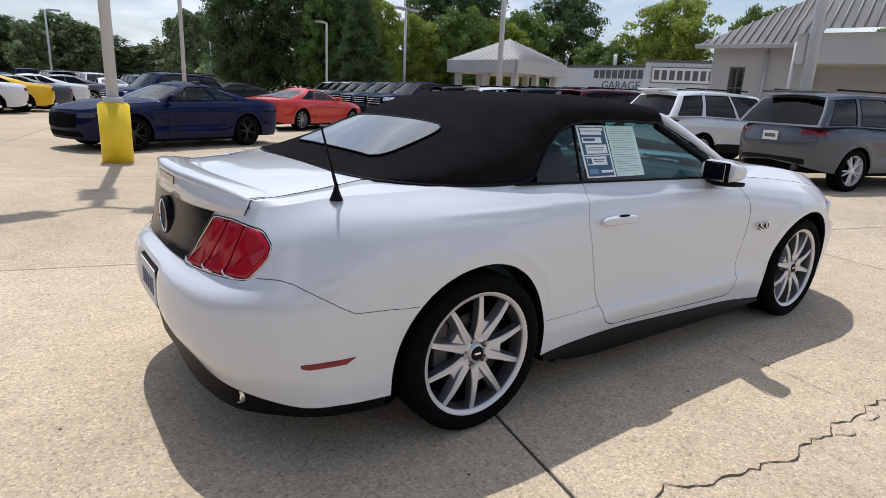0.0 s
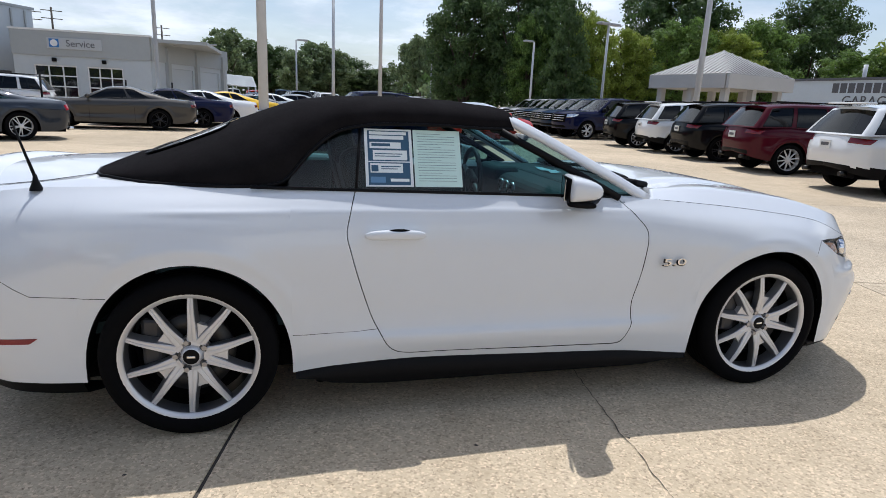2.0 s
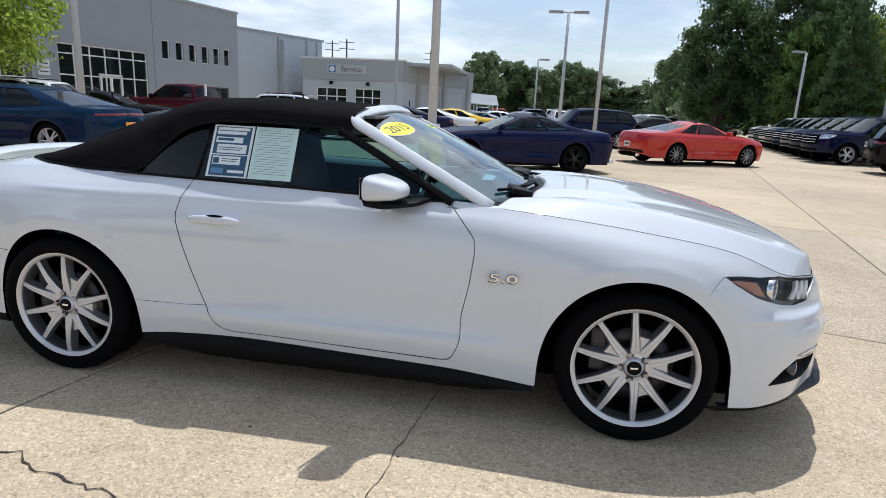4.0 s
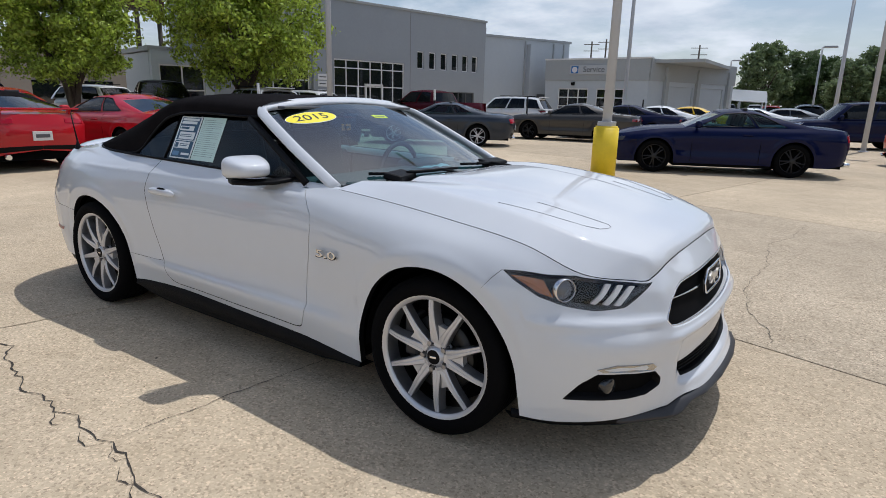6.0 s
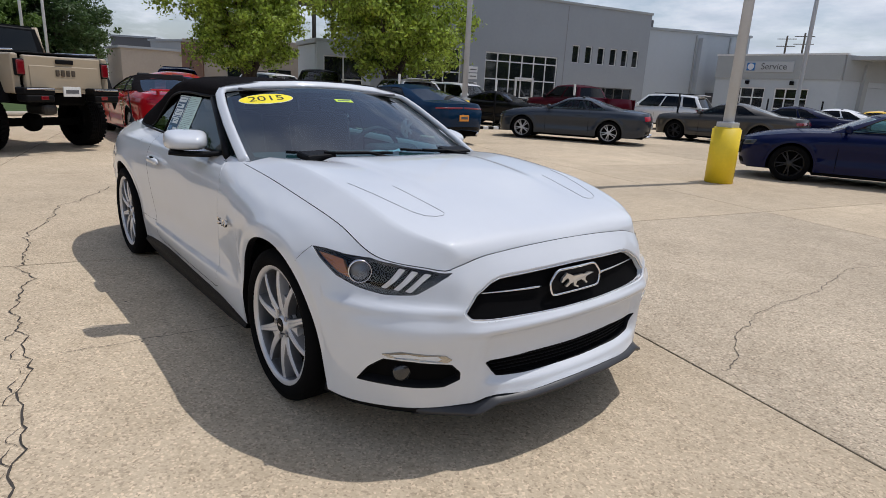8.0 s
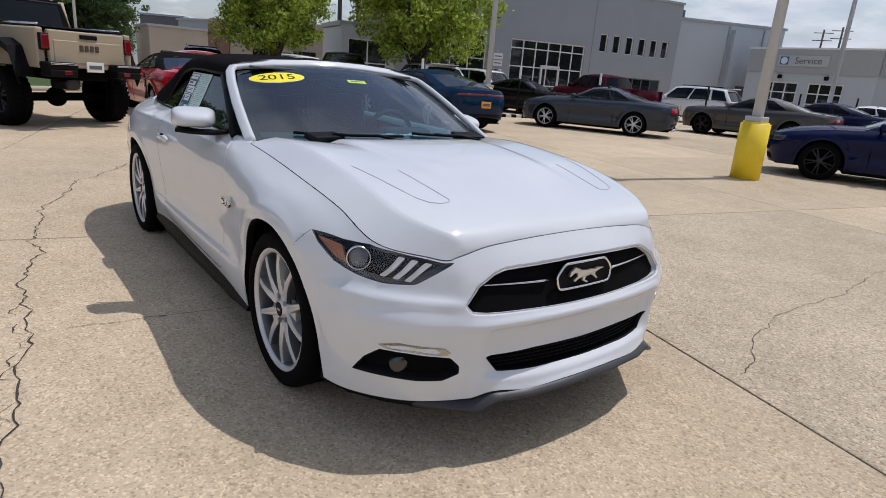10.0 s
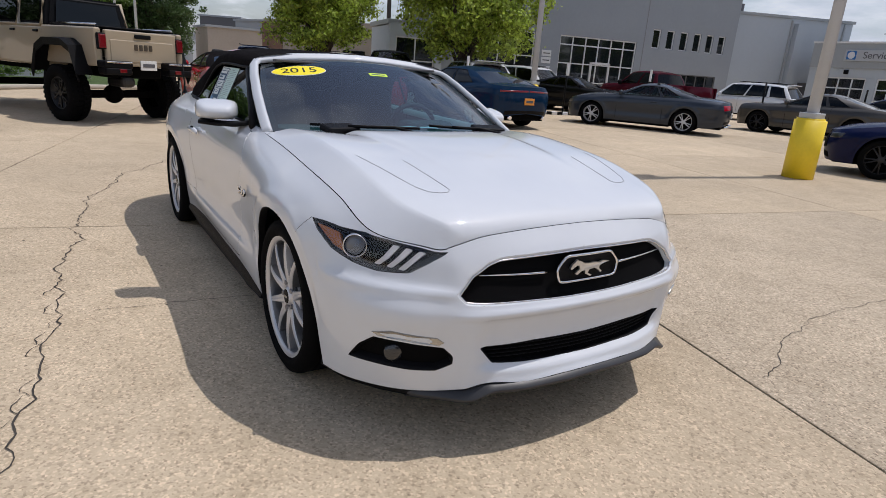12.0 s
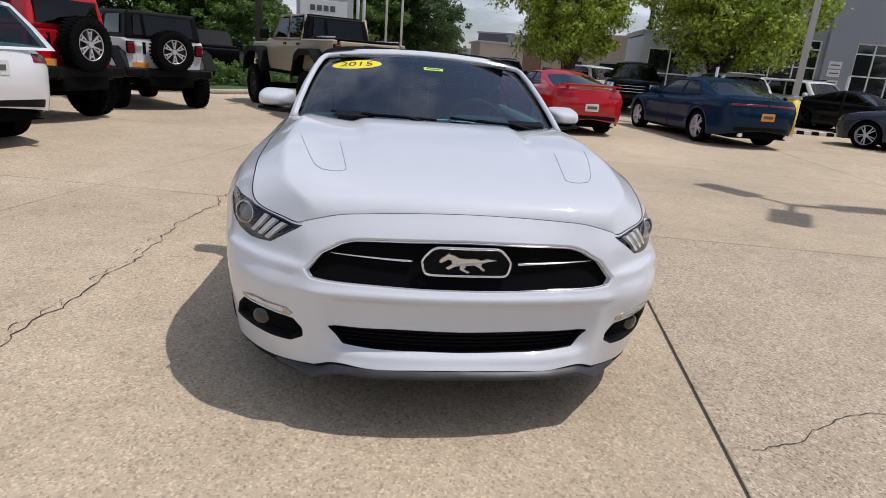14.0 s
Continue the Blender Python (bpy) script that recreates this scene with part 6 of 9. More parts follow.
for nm, w, h, m, off in [("tag_paper", 0.062, 0.018, GREEN_STICKER, 0.0015), ("tag_print", 0.045, 0.005, NAVY_INK, 0.0025)]:
    u, v = ws_shift(0.045, 1.270, [-w, w, w, -w], [-h, -h, h, h])
    vv, f = fill_fan(WS.at(u, v) + off * WS.normal(u, v))
    obj(nm, vv, f, m, tag, smooth=False)

# wipers
for y0, y1, xo in [(0.02, -0.55, 0.0), (0.60, 0.10, 0.0)]:
    w = new("wiper")
    w.parent = car
    p = WS.find([1, 2], [(y, 0.99 + 0.012 * i) for i, y in enumerate(np.linspace(y0, y1, 8))], 0, WS.us[-1])
    p[:, 1] = np.linspace(0.045, 0.075, 8)
    tube("blade", WS.at(p[:, 0], p[:, 1]) + 0.014 * WS.normal(p[:, 0], p[:, 1]), 0.008, BLACK_PLASTIC, w, 6)
    tube("arm", [(0.90 if y0 > 0.1 else 0.88, y0 - 0.02, 0.985)] + [tuple(q) for q in (WS.at(p[2:6, 0], p[2:6, 1] - 0.02) + 0.03 * WS.normal(p[2:6, 0], p[2:6, 1]))], 0.009, BLACK_PLASTIC, w, 6)

for y, x in ((-0.43, 0.80), (0.55, 0.765)):
    pb = bmesh.new()
    box_bm(pb, (0.10, 0.20, 0.035), (x, y, 1.0), 0.012, pose(0, 0, 0, 0, 10, 14 if y < 0 else -8))
    part("wiper_cowl", pb, BLACK_PLASTIC, car)

# boot lid and spoiler
bt = np.linspace(0, 1, 30)
bs = np.linspace(-1, 1, 49)


def boot_edge_z(x):
    return float(np.interp(x, [-2.20, -2.05, -1.9, -1.72], [0.976, 0.984, 1.000, 1.030]))


def boot_tail(y):
    return -2.312 + 0.142 * (abs(y) / 0.625) ** 2.3


bv = []
for t in bt:
    for s in bs:
        ey = float(np.interp(t, [0, 0.4, 1], [0.606, 0.602, 0.625]))
        y = ey * s
        xb = -1.70 - 0.06 * (1 - abs(s) ** 2.2)
        x = xb + (boot_tail(y) - xb) * t
        ze = boot_edge_z(xb + (-2.17 - xb) * t)
        zc = float(np.interp(t, [0, 0.5, 0.85, 1], [1.034, 1.027, 1.015, 1.012]))
        z = ze + (zc - ze) * (1 - abs(s) ** 2.4)
        bv.append((x, y, z))
n = len(bs)
bf = [(i * n + j, i * n + j + 1, (i + 1) * n + j + 1, (i + 1) * n + j) for i in range(len(bt) - 1) for j in range(n - 1)]
boot = obj("boot_lid", bv, [q[::-1] for q in bf], WHITE, car, "white boot lid")
tail_edge = np.array(bv[-n:])
foot = tail_edge.copy()
w = BELT.find([1, 2], [(-abs(y) - 1e-4, 0.924) for y in foot[:, 1]], 0.0, 0.85)
foot[:, 0] = (BELT.at(w[:, 0], w[:, 1]) + 0.007 * BELT.normal(w[:, 0], w[:, 1]))[:, 0]
foot[:, 2] = 0.924
mid = (tail_edge + foot) / 2 + (-0.001, 0, 0)
v, f = strip([tail_edge, tail_edge + (-0.005, 0, -0.006), mid, foot, foot + (0.05, 0, -0.004)], closed=False)
obj("boot_edge", v, f, WHITE, boot)
for a in (0, n - 1):
    tube("boot_gap", [tuple(np.add(bv[i * n + a], (0, 0, -0.0005))) for i in range(len(bt))] + [tuple(np.add(foot[a], (-0.002, 0, 0)))], 0.0019, DARK, car, 4)
sv = []
for y in np.linspace(-0.612, 0.612, 49):
    end = max(0, 1 - (abs(y) / 0.612) ** 6)
    x0 = boot_tail(y)
    zb = float(np.interp(y, tail_edge[:, 1], tail_edge[:, 2]))
    lift = 0.002 + 0.020 * end
    sv.append([(x0 + 0.13, y * 0.985, zb + 0.0035 - 0.006 * (1 - end)), (x0 + 0.105, y, zb + 0.004 + 0.006 * end), (x0 + 0.04, y, zb + 0.003 + 0.8 * lift), (x0 + 0.004, y, zb + lift), (x0 - 0.009, y, zb + lift - 0.006), (x0 - 0.006, y, zb - 0.010)])
sv = np.array(sv)
v, f = strip([sv[:, j] for j in range(6)], closed=False)
obj("spoiler", v, [q[::-1] for q in f], WHITE, car, "low white boot spoiler")
v, f = lathe([(0.034, 0.0), (0.030, 0.004), (0.0005, 0.006)], 24)
obj("deck_cap", v, f, WHITE, boot).matrix_basis = pose(-2.04, 0.05, 1.021, 90, 0, 0) @ Matrix.Diagonal((1.0, 1.0, 0.7, 1))
box("high_brake_lamp", (0.008, 0.27, 0.034), (-2.314, 0, 0.982), mat("dark red lamp", (0.03, 0.008, 0.010), 0.2, coat=0.6), car, 0.003)
# filler between the crest and the cabin: top of the doors and quarters
for s in (-1, 1):
    us = np.r_[np.linspace(0.695, 1.0, 12), np.linspace(1.05, u_at_x(0.75), 78)]
    P = BELT.at(us, np.full(90, BELT.vs[-1]))
    P[:, 1] *= -s * 1.0
    Q = P.copy()
    Q[:, 1] = s * np.interp(P[:, 0], [-2.16, -1.9, -1.74, -1.66, -1.55, -1.1, 0.5, 0.75], [0.629, 0.607, 0.611, 0.66, 0.735, 0.775, 0.785, 0.765])
    Q[:, 1] = s * np.minimum(np.abs(Q[:, 1]), np.abs(P[:, 1]) - 0.003)
    up = np.interp(P[:, 0], [-1.74, -1.45], [0.0, 1.0])
    Q[:, 2] = (P[:, 2] + 0.003) * up + (1 - up) * np.array([boot_edge_z(x) + 0.0005 for x in P[:, 0]])
    R2 = Q - (0, s * 0.02, 0.04)
    v, f = strip([P, (P + Q) / 2 + (0, 0, 0.006), Q, R2], closed=False)
    obj("shoulder", v, f if s < 0 else [q[::-1] for q in f], WHITE, car)

# aerial
aer = new("aerial")
aer.parent = car
v, f = lathe([(0.0245, 0.0), (0.021, 0.01), (0.011, 0.035), (0.006, 0.06), (0.0005, 0.062)], 16)
obj("aerial_base", v, f, BLACK_PLASTIC, aer).matrix_basis = pose(-1.90, -0.728, 0.978, 90, 0, 0)
tube("mast", [(-1.90, -0.728, 1.03), (-1.925, -0.728, 1.12), (-1.955, -0.728, 1.235)], [0.0065, 0.005, 0.0035], BLACK_PLASTIC, aer, 6)

# cabin
cab = new("cabin")
cab.parent = car
box("cabin_floor", (2.6, 1.5, 0.05), (-0.45, 0, 0.42), TRIM_DARK, cab)
dash = bmesh.new()
box_bm(dash, (0.45, 1.46, 0.22), (0.50, 0, 0.86), 0.07, seg=4)
box_bm(dash, (0.30, 1.40, 0.05), (0.62, 0, 0.955), 0.02)
box_bm(dash, (0.16, 0.36, 0.10), (0.34, 0.36, 0.955), 0.04, seg=4)
part("dashboard", dash, TRIM_DARK, cab)
rp_ = random.Random(8)
pv_ = [(0.56 + 0.035 * i + rp_.uniform(-0.006, 0.006), 0.02 + 0.036 * j + rp_.uniform(-0.006, 0.006), 0.984 + rp_.uniform(0.0, 0.014)) for i in range(3) for j in range(8)]
obj("crumpled_paper", pv_, [(i * 8 + j, (i + 1) * 8 + j, (i + 1) * 8 + j + 1, i * 8 + j + 1) for i in range(2) for j in range(7)], mat("pale blue paper", (0.45, 0.66, 0.74), 0.6, var=0.25, scale=40), cab, "crumpled pale blue paper on the dashboard", smooth=False)
for y in (-0.09, 0.0, 0.09):
    v, f = lathe([(0.040, 0.0), (0.040, 0.012), (0.033, 0.014), (0.031, 0.004), (0.0005, 0.003)], 20)
    obj("air_vent", v, f, mat("satin vent ring", (0.55, 0.55, 0.56), 0.25, 0.9), cab).matrix_basis = pose(0.272, y, 0.905, 0, 0, 90)
box("door_card", (1.25, 0.05, 0.36), (-0.05, -0.80, 0.78), TRIM_DARK, cab, 0.02)
box("door_card", (1.25, 0.05, 0.36), (-0.05, 0.80, 0.78), TRIM_DARK, cab, 0.02)
box("rear_side_card", (0.80, 0.12, 0.44), (-1.1, -0.74, 0.76), TRIM_DARK, cab, 0.03)
box("rear_side_card", (0.80, 0.12, 0.44), (-1.1, 0.74, 0.76), TRIM_DARK, cab, 0.03)
v = []
wheel_pts = [(0.19 * math.cos(w), 0, 0.19 * math.sin(w)) for w in np.linspace(0, 2 * np.pi, 32, endpoint=False)]
steer = new("steering_wheel")
steer.parent = cab
steer.matrix_basis = pose(0.16, 0.36, 0.90, 0, -22, 90)
tube("wheel_ring", wheel_pts, 0.016, SEAT_MAT, steer, 8, closed=True)
box("wheel_boss", (0.15, 0.05, 0.11), (0, 0, -0.01), SEAT_MAT, steer, 0.02)
box("wheel_spoke", (0.36, 0.02, 0.035), (0, 0.0, 0), mat("satin spoke", (0.4, 0.4, 0.41), 0.35, 0.9), steer, 0.006)
for y in (-0.36, 0.36):
    seat = bmesh.new()
    box_bm(seat, (0.54, 0.52, 0.16), (-0.30, y, 0.56), 0.06, seg=3)
    box_bm(seat, (0.14, 0.50, 0.60), (-0.62, y, 0.86), 0.06, pose(0, 0, 0, 0, -14, 0), seg=3)
    box_bm(seat, (0.10, 0.13, 0.10), (-0.71, y, 1.15), 0.03, pose(0, 0, 0, 0, -10, 0))
    box_bm(seat, (0.11, 0.28, 0.19), (-0.73, y, 1.165), 0.045, pose(0, 0, 0, 0, -8, 0), seg=3)
    part("front_seat", seat, SEAT_MAT, cab, smooth=False)
rs = bmesh.new()
box_bm(rs, (0.42, 1.1, 0.16), (-1.05, 0, 0.60), 0.05)
box_bm(rs, (0.14, 1.1, 0.50), (-1.30, 0, 0.84), 0.05, pose(0, 0, 0, 0, -22, 0))
part("rear_seat", rs, SEAT_MAT, cab)
box("rear_bulkhead", (0.04, 1.2, 0.5), (-1.60, 0, 0.70), TRIM_DARK, cab)
box("inner_mirror", (0.02, 0.24, 0.07), (0.20, 0.02, 1.245), BLACK_PLASTIC, cab, 0.01)
for y in (-0.35, 0.35):
    box("sun_visor", (0.16, 0.40, 0.014), (0.02, y, 1.315), mat("grey headliner", (0.12, 0.12, 0.125), 0.9, var=0.1, scale=60), cab, 0.005)


def tyre_obj(r, half, rim_r, parent, material=RUBBER, seg=64):
    prof = [(rim_r - 0.004, -half * 0.80), (rim_r + 0.010, -half * 0.93), (rim_r + 0.035, -half * 1.03), (r - 0.030, -half * 1.0), (r - 0.008, -half * 0.90), (r - 0.001, -half * 0.74), (r, -half * 0.60)]
    tread = []
    k = 5
    for i in range(k):
        a = -half * 0.60 + 2 * half * 0.60 * i / k
        b = a + 2 * half * 0.60 / k
        tread += [(r, a + 0.001), (r, b - 0.010), (r - 0.007, b - 0.009), (r - 0.007, b - 0.002)]
    prof = prof + tread + [(q, -a) for q, a in prof[::-1]]
    v, f = lathe(prof, seg)
    return obj("tyre", v, [q[::-1] for q in f], material, parent, "black rubber tyre")


def split_spoke_wheel(parent, x, y, z, s, spin):
    """Ten thin spokes in five forked pairs; the face looks towards -y for s = 1."""
    w = new("wheel")
    w.parent = parent
    w.matrix_basis = Matrix.Translation((x, y, z)) @ (pose(0, 0, 0, 0, 0, 0) if s == 1 else pose(0, 0, 0, 0, 0, 180)) @ pose(0, 0, 0, 0, spin, 0)
    t = tyre_obj(TYRE_R, 0.122, 0.258, w)
    v, f = lathe([(0.2585, -0.107), (0.2690, -0.113), (0.2735, -0.109), (0.2690, -0.107), (0.2490, -0.106), (0.2460, -0.096), (0.2450, -0.070), (0.2430, -0.030), (0.2410, 0.02), (0.246, 0.10)], 72)
    rimob = obj("rim", v, f, [RIM_SILVER, RIM_SIDE, STEEL], w, "bright silver ten-spoke alloy rim")
    # the rim goes darker inwards: silver lip, grey barrel, dark steel tone deepest
    for p_ in rimob.data.polygons:
        p_.material_index = 0 if p_.center.y < -0.09 else 1 if p_.center.y < -0.04 else 2
    for k in range(5):
        base = 2 * math.pi * k / 5
        for d in (-1, 1):
            rows = []
            for q in np.linspace(0, 1, 8):
                rad = 0.060 + (0.262 - 0.060) * q
                a = base + d * (15.0 + 3.0 * min(1, 1.5 * q)) * math.pi / 180
                wd = 0.0215 - 0.0185 * q + 0.008 * q * q
                dep = -0.086 - 0.013 * math.sin(math.pi * min(q * 0.85 + 0.08, 1)) - 0.004 * q
                cx, cz = rad * math.cos(a), rad * math.sin(a)
                tx, tz = -math.sin(a), math.cos(a)
                low, high = (1.0, 1.75) if d < 0 else (1.75, 1.0)
                at = lambda w_, y_: (cx + tx * wd * w_, dep + y_, cz + tz * wd * w_)
                rows.append([at(-low, 0.042), at(-1.0, 0.004), at(-0.82, 0.0), at(-0.15, 0.0005), at(0.0, 0.0025), at(0.15, 0.0005), at(0.82, 0.0), at(1.0, 0.004), at(high, 0.042)])
            rows = np.array(rows)
            v, f = strip([rows[:, j] for j in range(9)], closed=False)
            sp_ob = obj("spoke", v, f, [RIM_SILVER, RIM_SIDE], rimob, smooth=False)
            half_w = len(rows)
            for p_ in sp_ob.data.polygons:
                cols = {vi // half_w for vi in p_.vertices}
                p_.material_index = 1 if cols in ({0, 1}, {7, 8}) else 0
        # dished web that joins the two spokes of a pair
        pts = [(0.05, -19), (0.05, 19), (0.095, 17.5), (0.172, 16.5), (0.140, 9), (0.136, 0), (0.140, -9), (0.172, -16.5), (0.095, -17.5)]
        bm = bmesh.new()
        fv = []
        for rad, q in pts:
            a = base + radians(q)
            fv.append(bm.verts.new((rad * math.cos(a), -0.090 + 0.10 * max(0.0, rad - 0.07), rad * math.sin(a))))
        centre = bm.verts.new((0.10 * math.cos(base), -0.084, 0.09 * math.sin(base)))
        skin = [bm.faces.new((fv[q], fv[(q + 1) % len(fv)], centre)) for q in range(len(fv))]
        ex = bmesh.ops.extrude_face_region(bm, geom=skin)
        for g in ex["geom"]:
            if isinstance(g, bmesh.types.BMVert):
                g.co.y += 0.03
        bmesh.ops.recalc_face_normals(bm, faces=bm.faces)
        part("spoke_web", bm, RIM_SILVER, rimob)
        a = base + math.pi / 5
        cyl("wheel_nut", 0.0125, 0.011, 0.026, (0.060 * math.cos(a), -0.084, 0.060 * math.sin(a)), RIM_GREY, rimob, pose(0, 0, 0, 90, 0, 0), 6, smooth=False)
        # flat dark disc on the hub; its colour paints a sunken well's shade
        cyl("nut_well", 0.020, 0.020, 0.012, (0.060 * math.cos(a), -0.074, 0.060 * math.sin(a)), mat("nut well shade", (0.10, 0.10, 0.105), 0.5, 0.6), rimob, pose(0, 0, 0, 90, 0, 0), 16)
    v, f = lathe([(0.078, -0.05), (0.078, -0.074), (0.072, -0.078), (0.042, -0.080), (0.038, -0.094), (0.033, -0.098), (0.0005, -0.098)], 40)
    obj("hub", v, f, RIM_SILVER, rimob)
    v, f = lathe([(0.032, -0.094), (0.031, -0.100), (0.028, -0.1005), (0.0005, -0.101)], 32)
    obj("centre_cap", v, f, BLACK_PLASTIC, rimob, "black centre cap")
    box("cap_emblem", (0.032, 0.003, 0.009), (0, -0.1015, 0), CHROME, rimob, 0.001)
    v, f = lathe([(0.165, -0.045), (0.165, -0.02), (0.085, -0.02), (0.085, -0.05), (0.165, -0.05), (0.165, -0.045)], 48)
    obj("brake_disc", v, f, STEEL, w)
    box("brake_caliper", (0.075, 0.07, 0.20), (-0.15, -0.02, 0.05), mat("grey caliper", (0.05, 0.05, 0.055), 0.4, 0.5, var=0.1), w, 0.015).matrix_basis = pose(0, 0, 0, 0, -spin, 0)
    # added black disc: the shade seen between the spokes, as colour
    v, f = lathe([(0.23, 0.03), (0.0005, 0.03)], 32)
    obj("wheel_inner", v, f, DARK, w)
    return w


for cx, hy in ((-WHEEL_X, 0.817), (WHEEL_X, 0.803)):
    for s in (1, -1):
        split_spoke_wheel(car, cx, -s * hy, WHEEL_Z + 0.001, s, 2 if cx < 0 else -5)

# ---- the other vehicles ----
CARS = {}


def spoked_wheel(kind, r, half, rim_m, spokes, seg=40):
    """A wheel as an Empty with a tyre and a rim; its face looks towards -y."""
    w = new("wheel")
    rim_r = r * 0.72
    tyre = tyre_obj(r, half, rim_r * 0.985, w, seg=seg)
    v, f = lathe([(rim_r * 0.97, -half * 0.85), (rim_r, -half * 0.88), (rim_r * 0.985, -half * 0.76), (rim_r * 0.92, -half * 0.6), (rim_r * 0.90, half * 0.6)], seg)
    verts, faces = list(v), list(f)

    def add(vs, fs):
        b = len(verts)
        verts.extend(vs)
        faces.extend(tuple(b + i for i in q) for q in fs)

    for k in range(spokes):
        a = 2 * math.pi * k / spokes
        for q0, q1, w0, w1, lean in [(0.12, 0.97, 0.062, 0.048, -0.17), (0.12, 0.97, 0.062, 0.048, 0.17)] if spokes < 8 else [(0.12, 0.96, 0.075, 0.045, 0.0)]:
            a = 2 * math.pi * k / spokes + lean
            rows = []
            for q in (q0, 0.5, q1):
                rad = rim_r * q
                wd = rim_r * (w0 + (w1 - w0) * q)
                c, s = math.cos(a), math.sin(a)
                d = -half * 0.78 - 0.012 * (1 - q)
                rows.append([(rad * c + wd * s, d + 0.03, rad * s - wd * c), (rad * c + wd * s * 0.8, d, rad * s - wd * c * 0.8), (rad * c - wd * s * 0.8, d, rad * s + wd * c * 0.8), (rad * c - wd * s, d + 0.03, rad * s + wd * c)])
            rows = np.array(rows)
            vv, ff = strip([rows[:, j] for j in range(4)], closed=False)
            add([tuple(p) for p in vv], ff)
    vv, ff = lathe([(rim_r * 0.24, -half * 0.5), (rim_r * 0.24, -half * 0.82), (rim_r * 0.16, -half * 0.88), (0.001, -half * 0.88)], 20)
    add(vv, ff)
    obj("rim", verts, faces, rim_m, w)
    # added black disc that paints the shade behind the spokes
    v, f = lathe([(rim_r * 0.93, half * 0.1), (0.001, half * 0.1)], 20)
    obj("wheel_inner", v, f, DARK, w)
    return w


SPECS = {
    "coupe": dict(wb=2.72, xf=2.24, xr=-2.50, W=0.94, R=0.345, sill=0.22, crest=[(-2.50, 0.96), (-1.7, 1.0), (-0.9, 0.985), (0.6, 0.965), (1.36, 0.915), (1.9, 0.83), (2.24, 0.76)], base=(-1.75, 0.78), top=(-0.80, 0.02), zr=1.375, yb=0.80, yr=0.585, wins=[(0.20, 0.42), (0.45, 0.90)], crown=0.06, tail_z=(0.74, 0.90), tail_y=(0.36, 0.76), head_z=(0.62, 0.73), head_y=(0.50, 0.80), grille=(0.50, 0.42, 0.70), plate=0.60, fascia=0.30),
    "sport": dict(wb=2.81, xf=2.28, xr=-2.42, W=0.93, R=0.345, sill=0.21, crest=[(-2.42, 0.98), (-1.6, 1.03), (-0.9, 1.0), (0.6, 0.97), (1.36, 0.92), (1.9, 0.83), (2.28, 0.70)], base=(-1.90, 0.85), top=(-0.85, 0.05), zr=1.385, yb=0.80, yr=0.58, wins=[(0.22, 0.46), (0.49, 0.92)], crown=0.05, tail_z=(0.81, 0.92), tail_y=(0.40, 0.76), head_z=(0.60, 0.72), head_y=(0.42, 0.80), grille=(0.35, 0.35, 0.62), plate=0.62, fascia=0.28),
    "muscle": dict(wb=2.95, xf=2.40, xr=-2.62, W=0.96, R=0.355, sill=0.24, crest=[(-2.62, 1.0), (-1.7, 1.06), (-0.9, 1.03), (0.6, 1.0), (1.47, 0.96), (2.1, 0.92), (2.40, 0.86)], base=(-1.85, 0.90), top=(-0.85, 0.10), zr=1.44, yb=0.82, yr=0.60, wins=[(0.22, 0.44), (0.48, 0.92)], crown=0.04, tail_z=(0.80, 0.92), tail_y=(0.10, 0.78), head_z=(0.66, 0.80), head_y=(0.52, 0.80), grille=(0.62, 0.52, 0.82), plate=0.62, fascia=0.30),
    "sedan": dict(wb=3.05, xf=2.42, xr=-2.64, W=0.95, R=0.36, sill=0.24, crest=[(-2.64, 1.04), (-1.8, 1.07), (-0.9, 1.02), (0.7, 0.99), (1.52, 0.94), (2.1, 0.87), (2.42, 0.78)], base=(-2.0, 1.02), top=(-1.05, 0.25), zr=1.475, yb=0.82, yr=0.60, wins=[(0.20, 0.50), (0.53, 0.92)], crown=0.045, tail_z=(0.90, 0.965), tail_y=(0.02, 0.78), head_z=(0.64, 0.76), head_y=(0.48, 0.82), grille=(0.45, 0.45, 0.70), plate=0.70, fascia=0.30),
    "suv": dict(wb=2.88, xf=2.33, xr=-2.42, W=0.97, R=0.375, sill=0.33, crest=[(-2.42, 1.10), (-1.6, 1.13), (-0.5, 1.10), (0.8, 1.07), (1.44, 1.03), (2.0, 0.98), (2.33, 0.86)], base=(-2.36, 1.05), top=(-2.0, 0.42), zr=1.735, yb=0.87, yr=0.66, wins=[(0.05, 0.26), (0.30, 0.58), (0.61, 0.94)], crown=0.04, tail_z=(0.95, 1.07), tail_y=(0.52, 0.855), head_z=(0.80, 0.92), head_y=(0.55, 0.86), grille=(0.50, 0.62, 0.90), plate=0.92, fascia=0.52),
    "pickup": dict(wb=3.68, xf=2.85, xr=-3.08, W=1.0, R=0.41, sill=0.44, crest=[(-3.08, 1.36), (-1.9, 1.36), (-1.2, 1.34), (0.9, 1.26), (1.84, 1.24), (2.5, 1.20), (2.85, 1.10)], base=(-1.22, 1.28), top=(-1.02, 0.52), zr=1.93, yb=0.88, yr=0.70, wins=[(0.08, 0.44), (0.49, 0.93)], crown=0.05, tail_z=(1.0, 1.28), tail_y=(0.88, 0.985), head_z=(0.95, 1.12), head_y=(0.62, 0.92), grille=(0.60, 0.72, 1.12), plate=0.75, fascia=0.60),
}


def build_car(kind, color_m, rim_m, spokes, tint, trim=None, convertible=False, spoiler=False, plate_m=None, label_name="car"):
    """A parked vehicle round the middle of its wheelbase, its nose towards +x."""
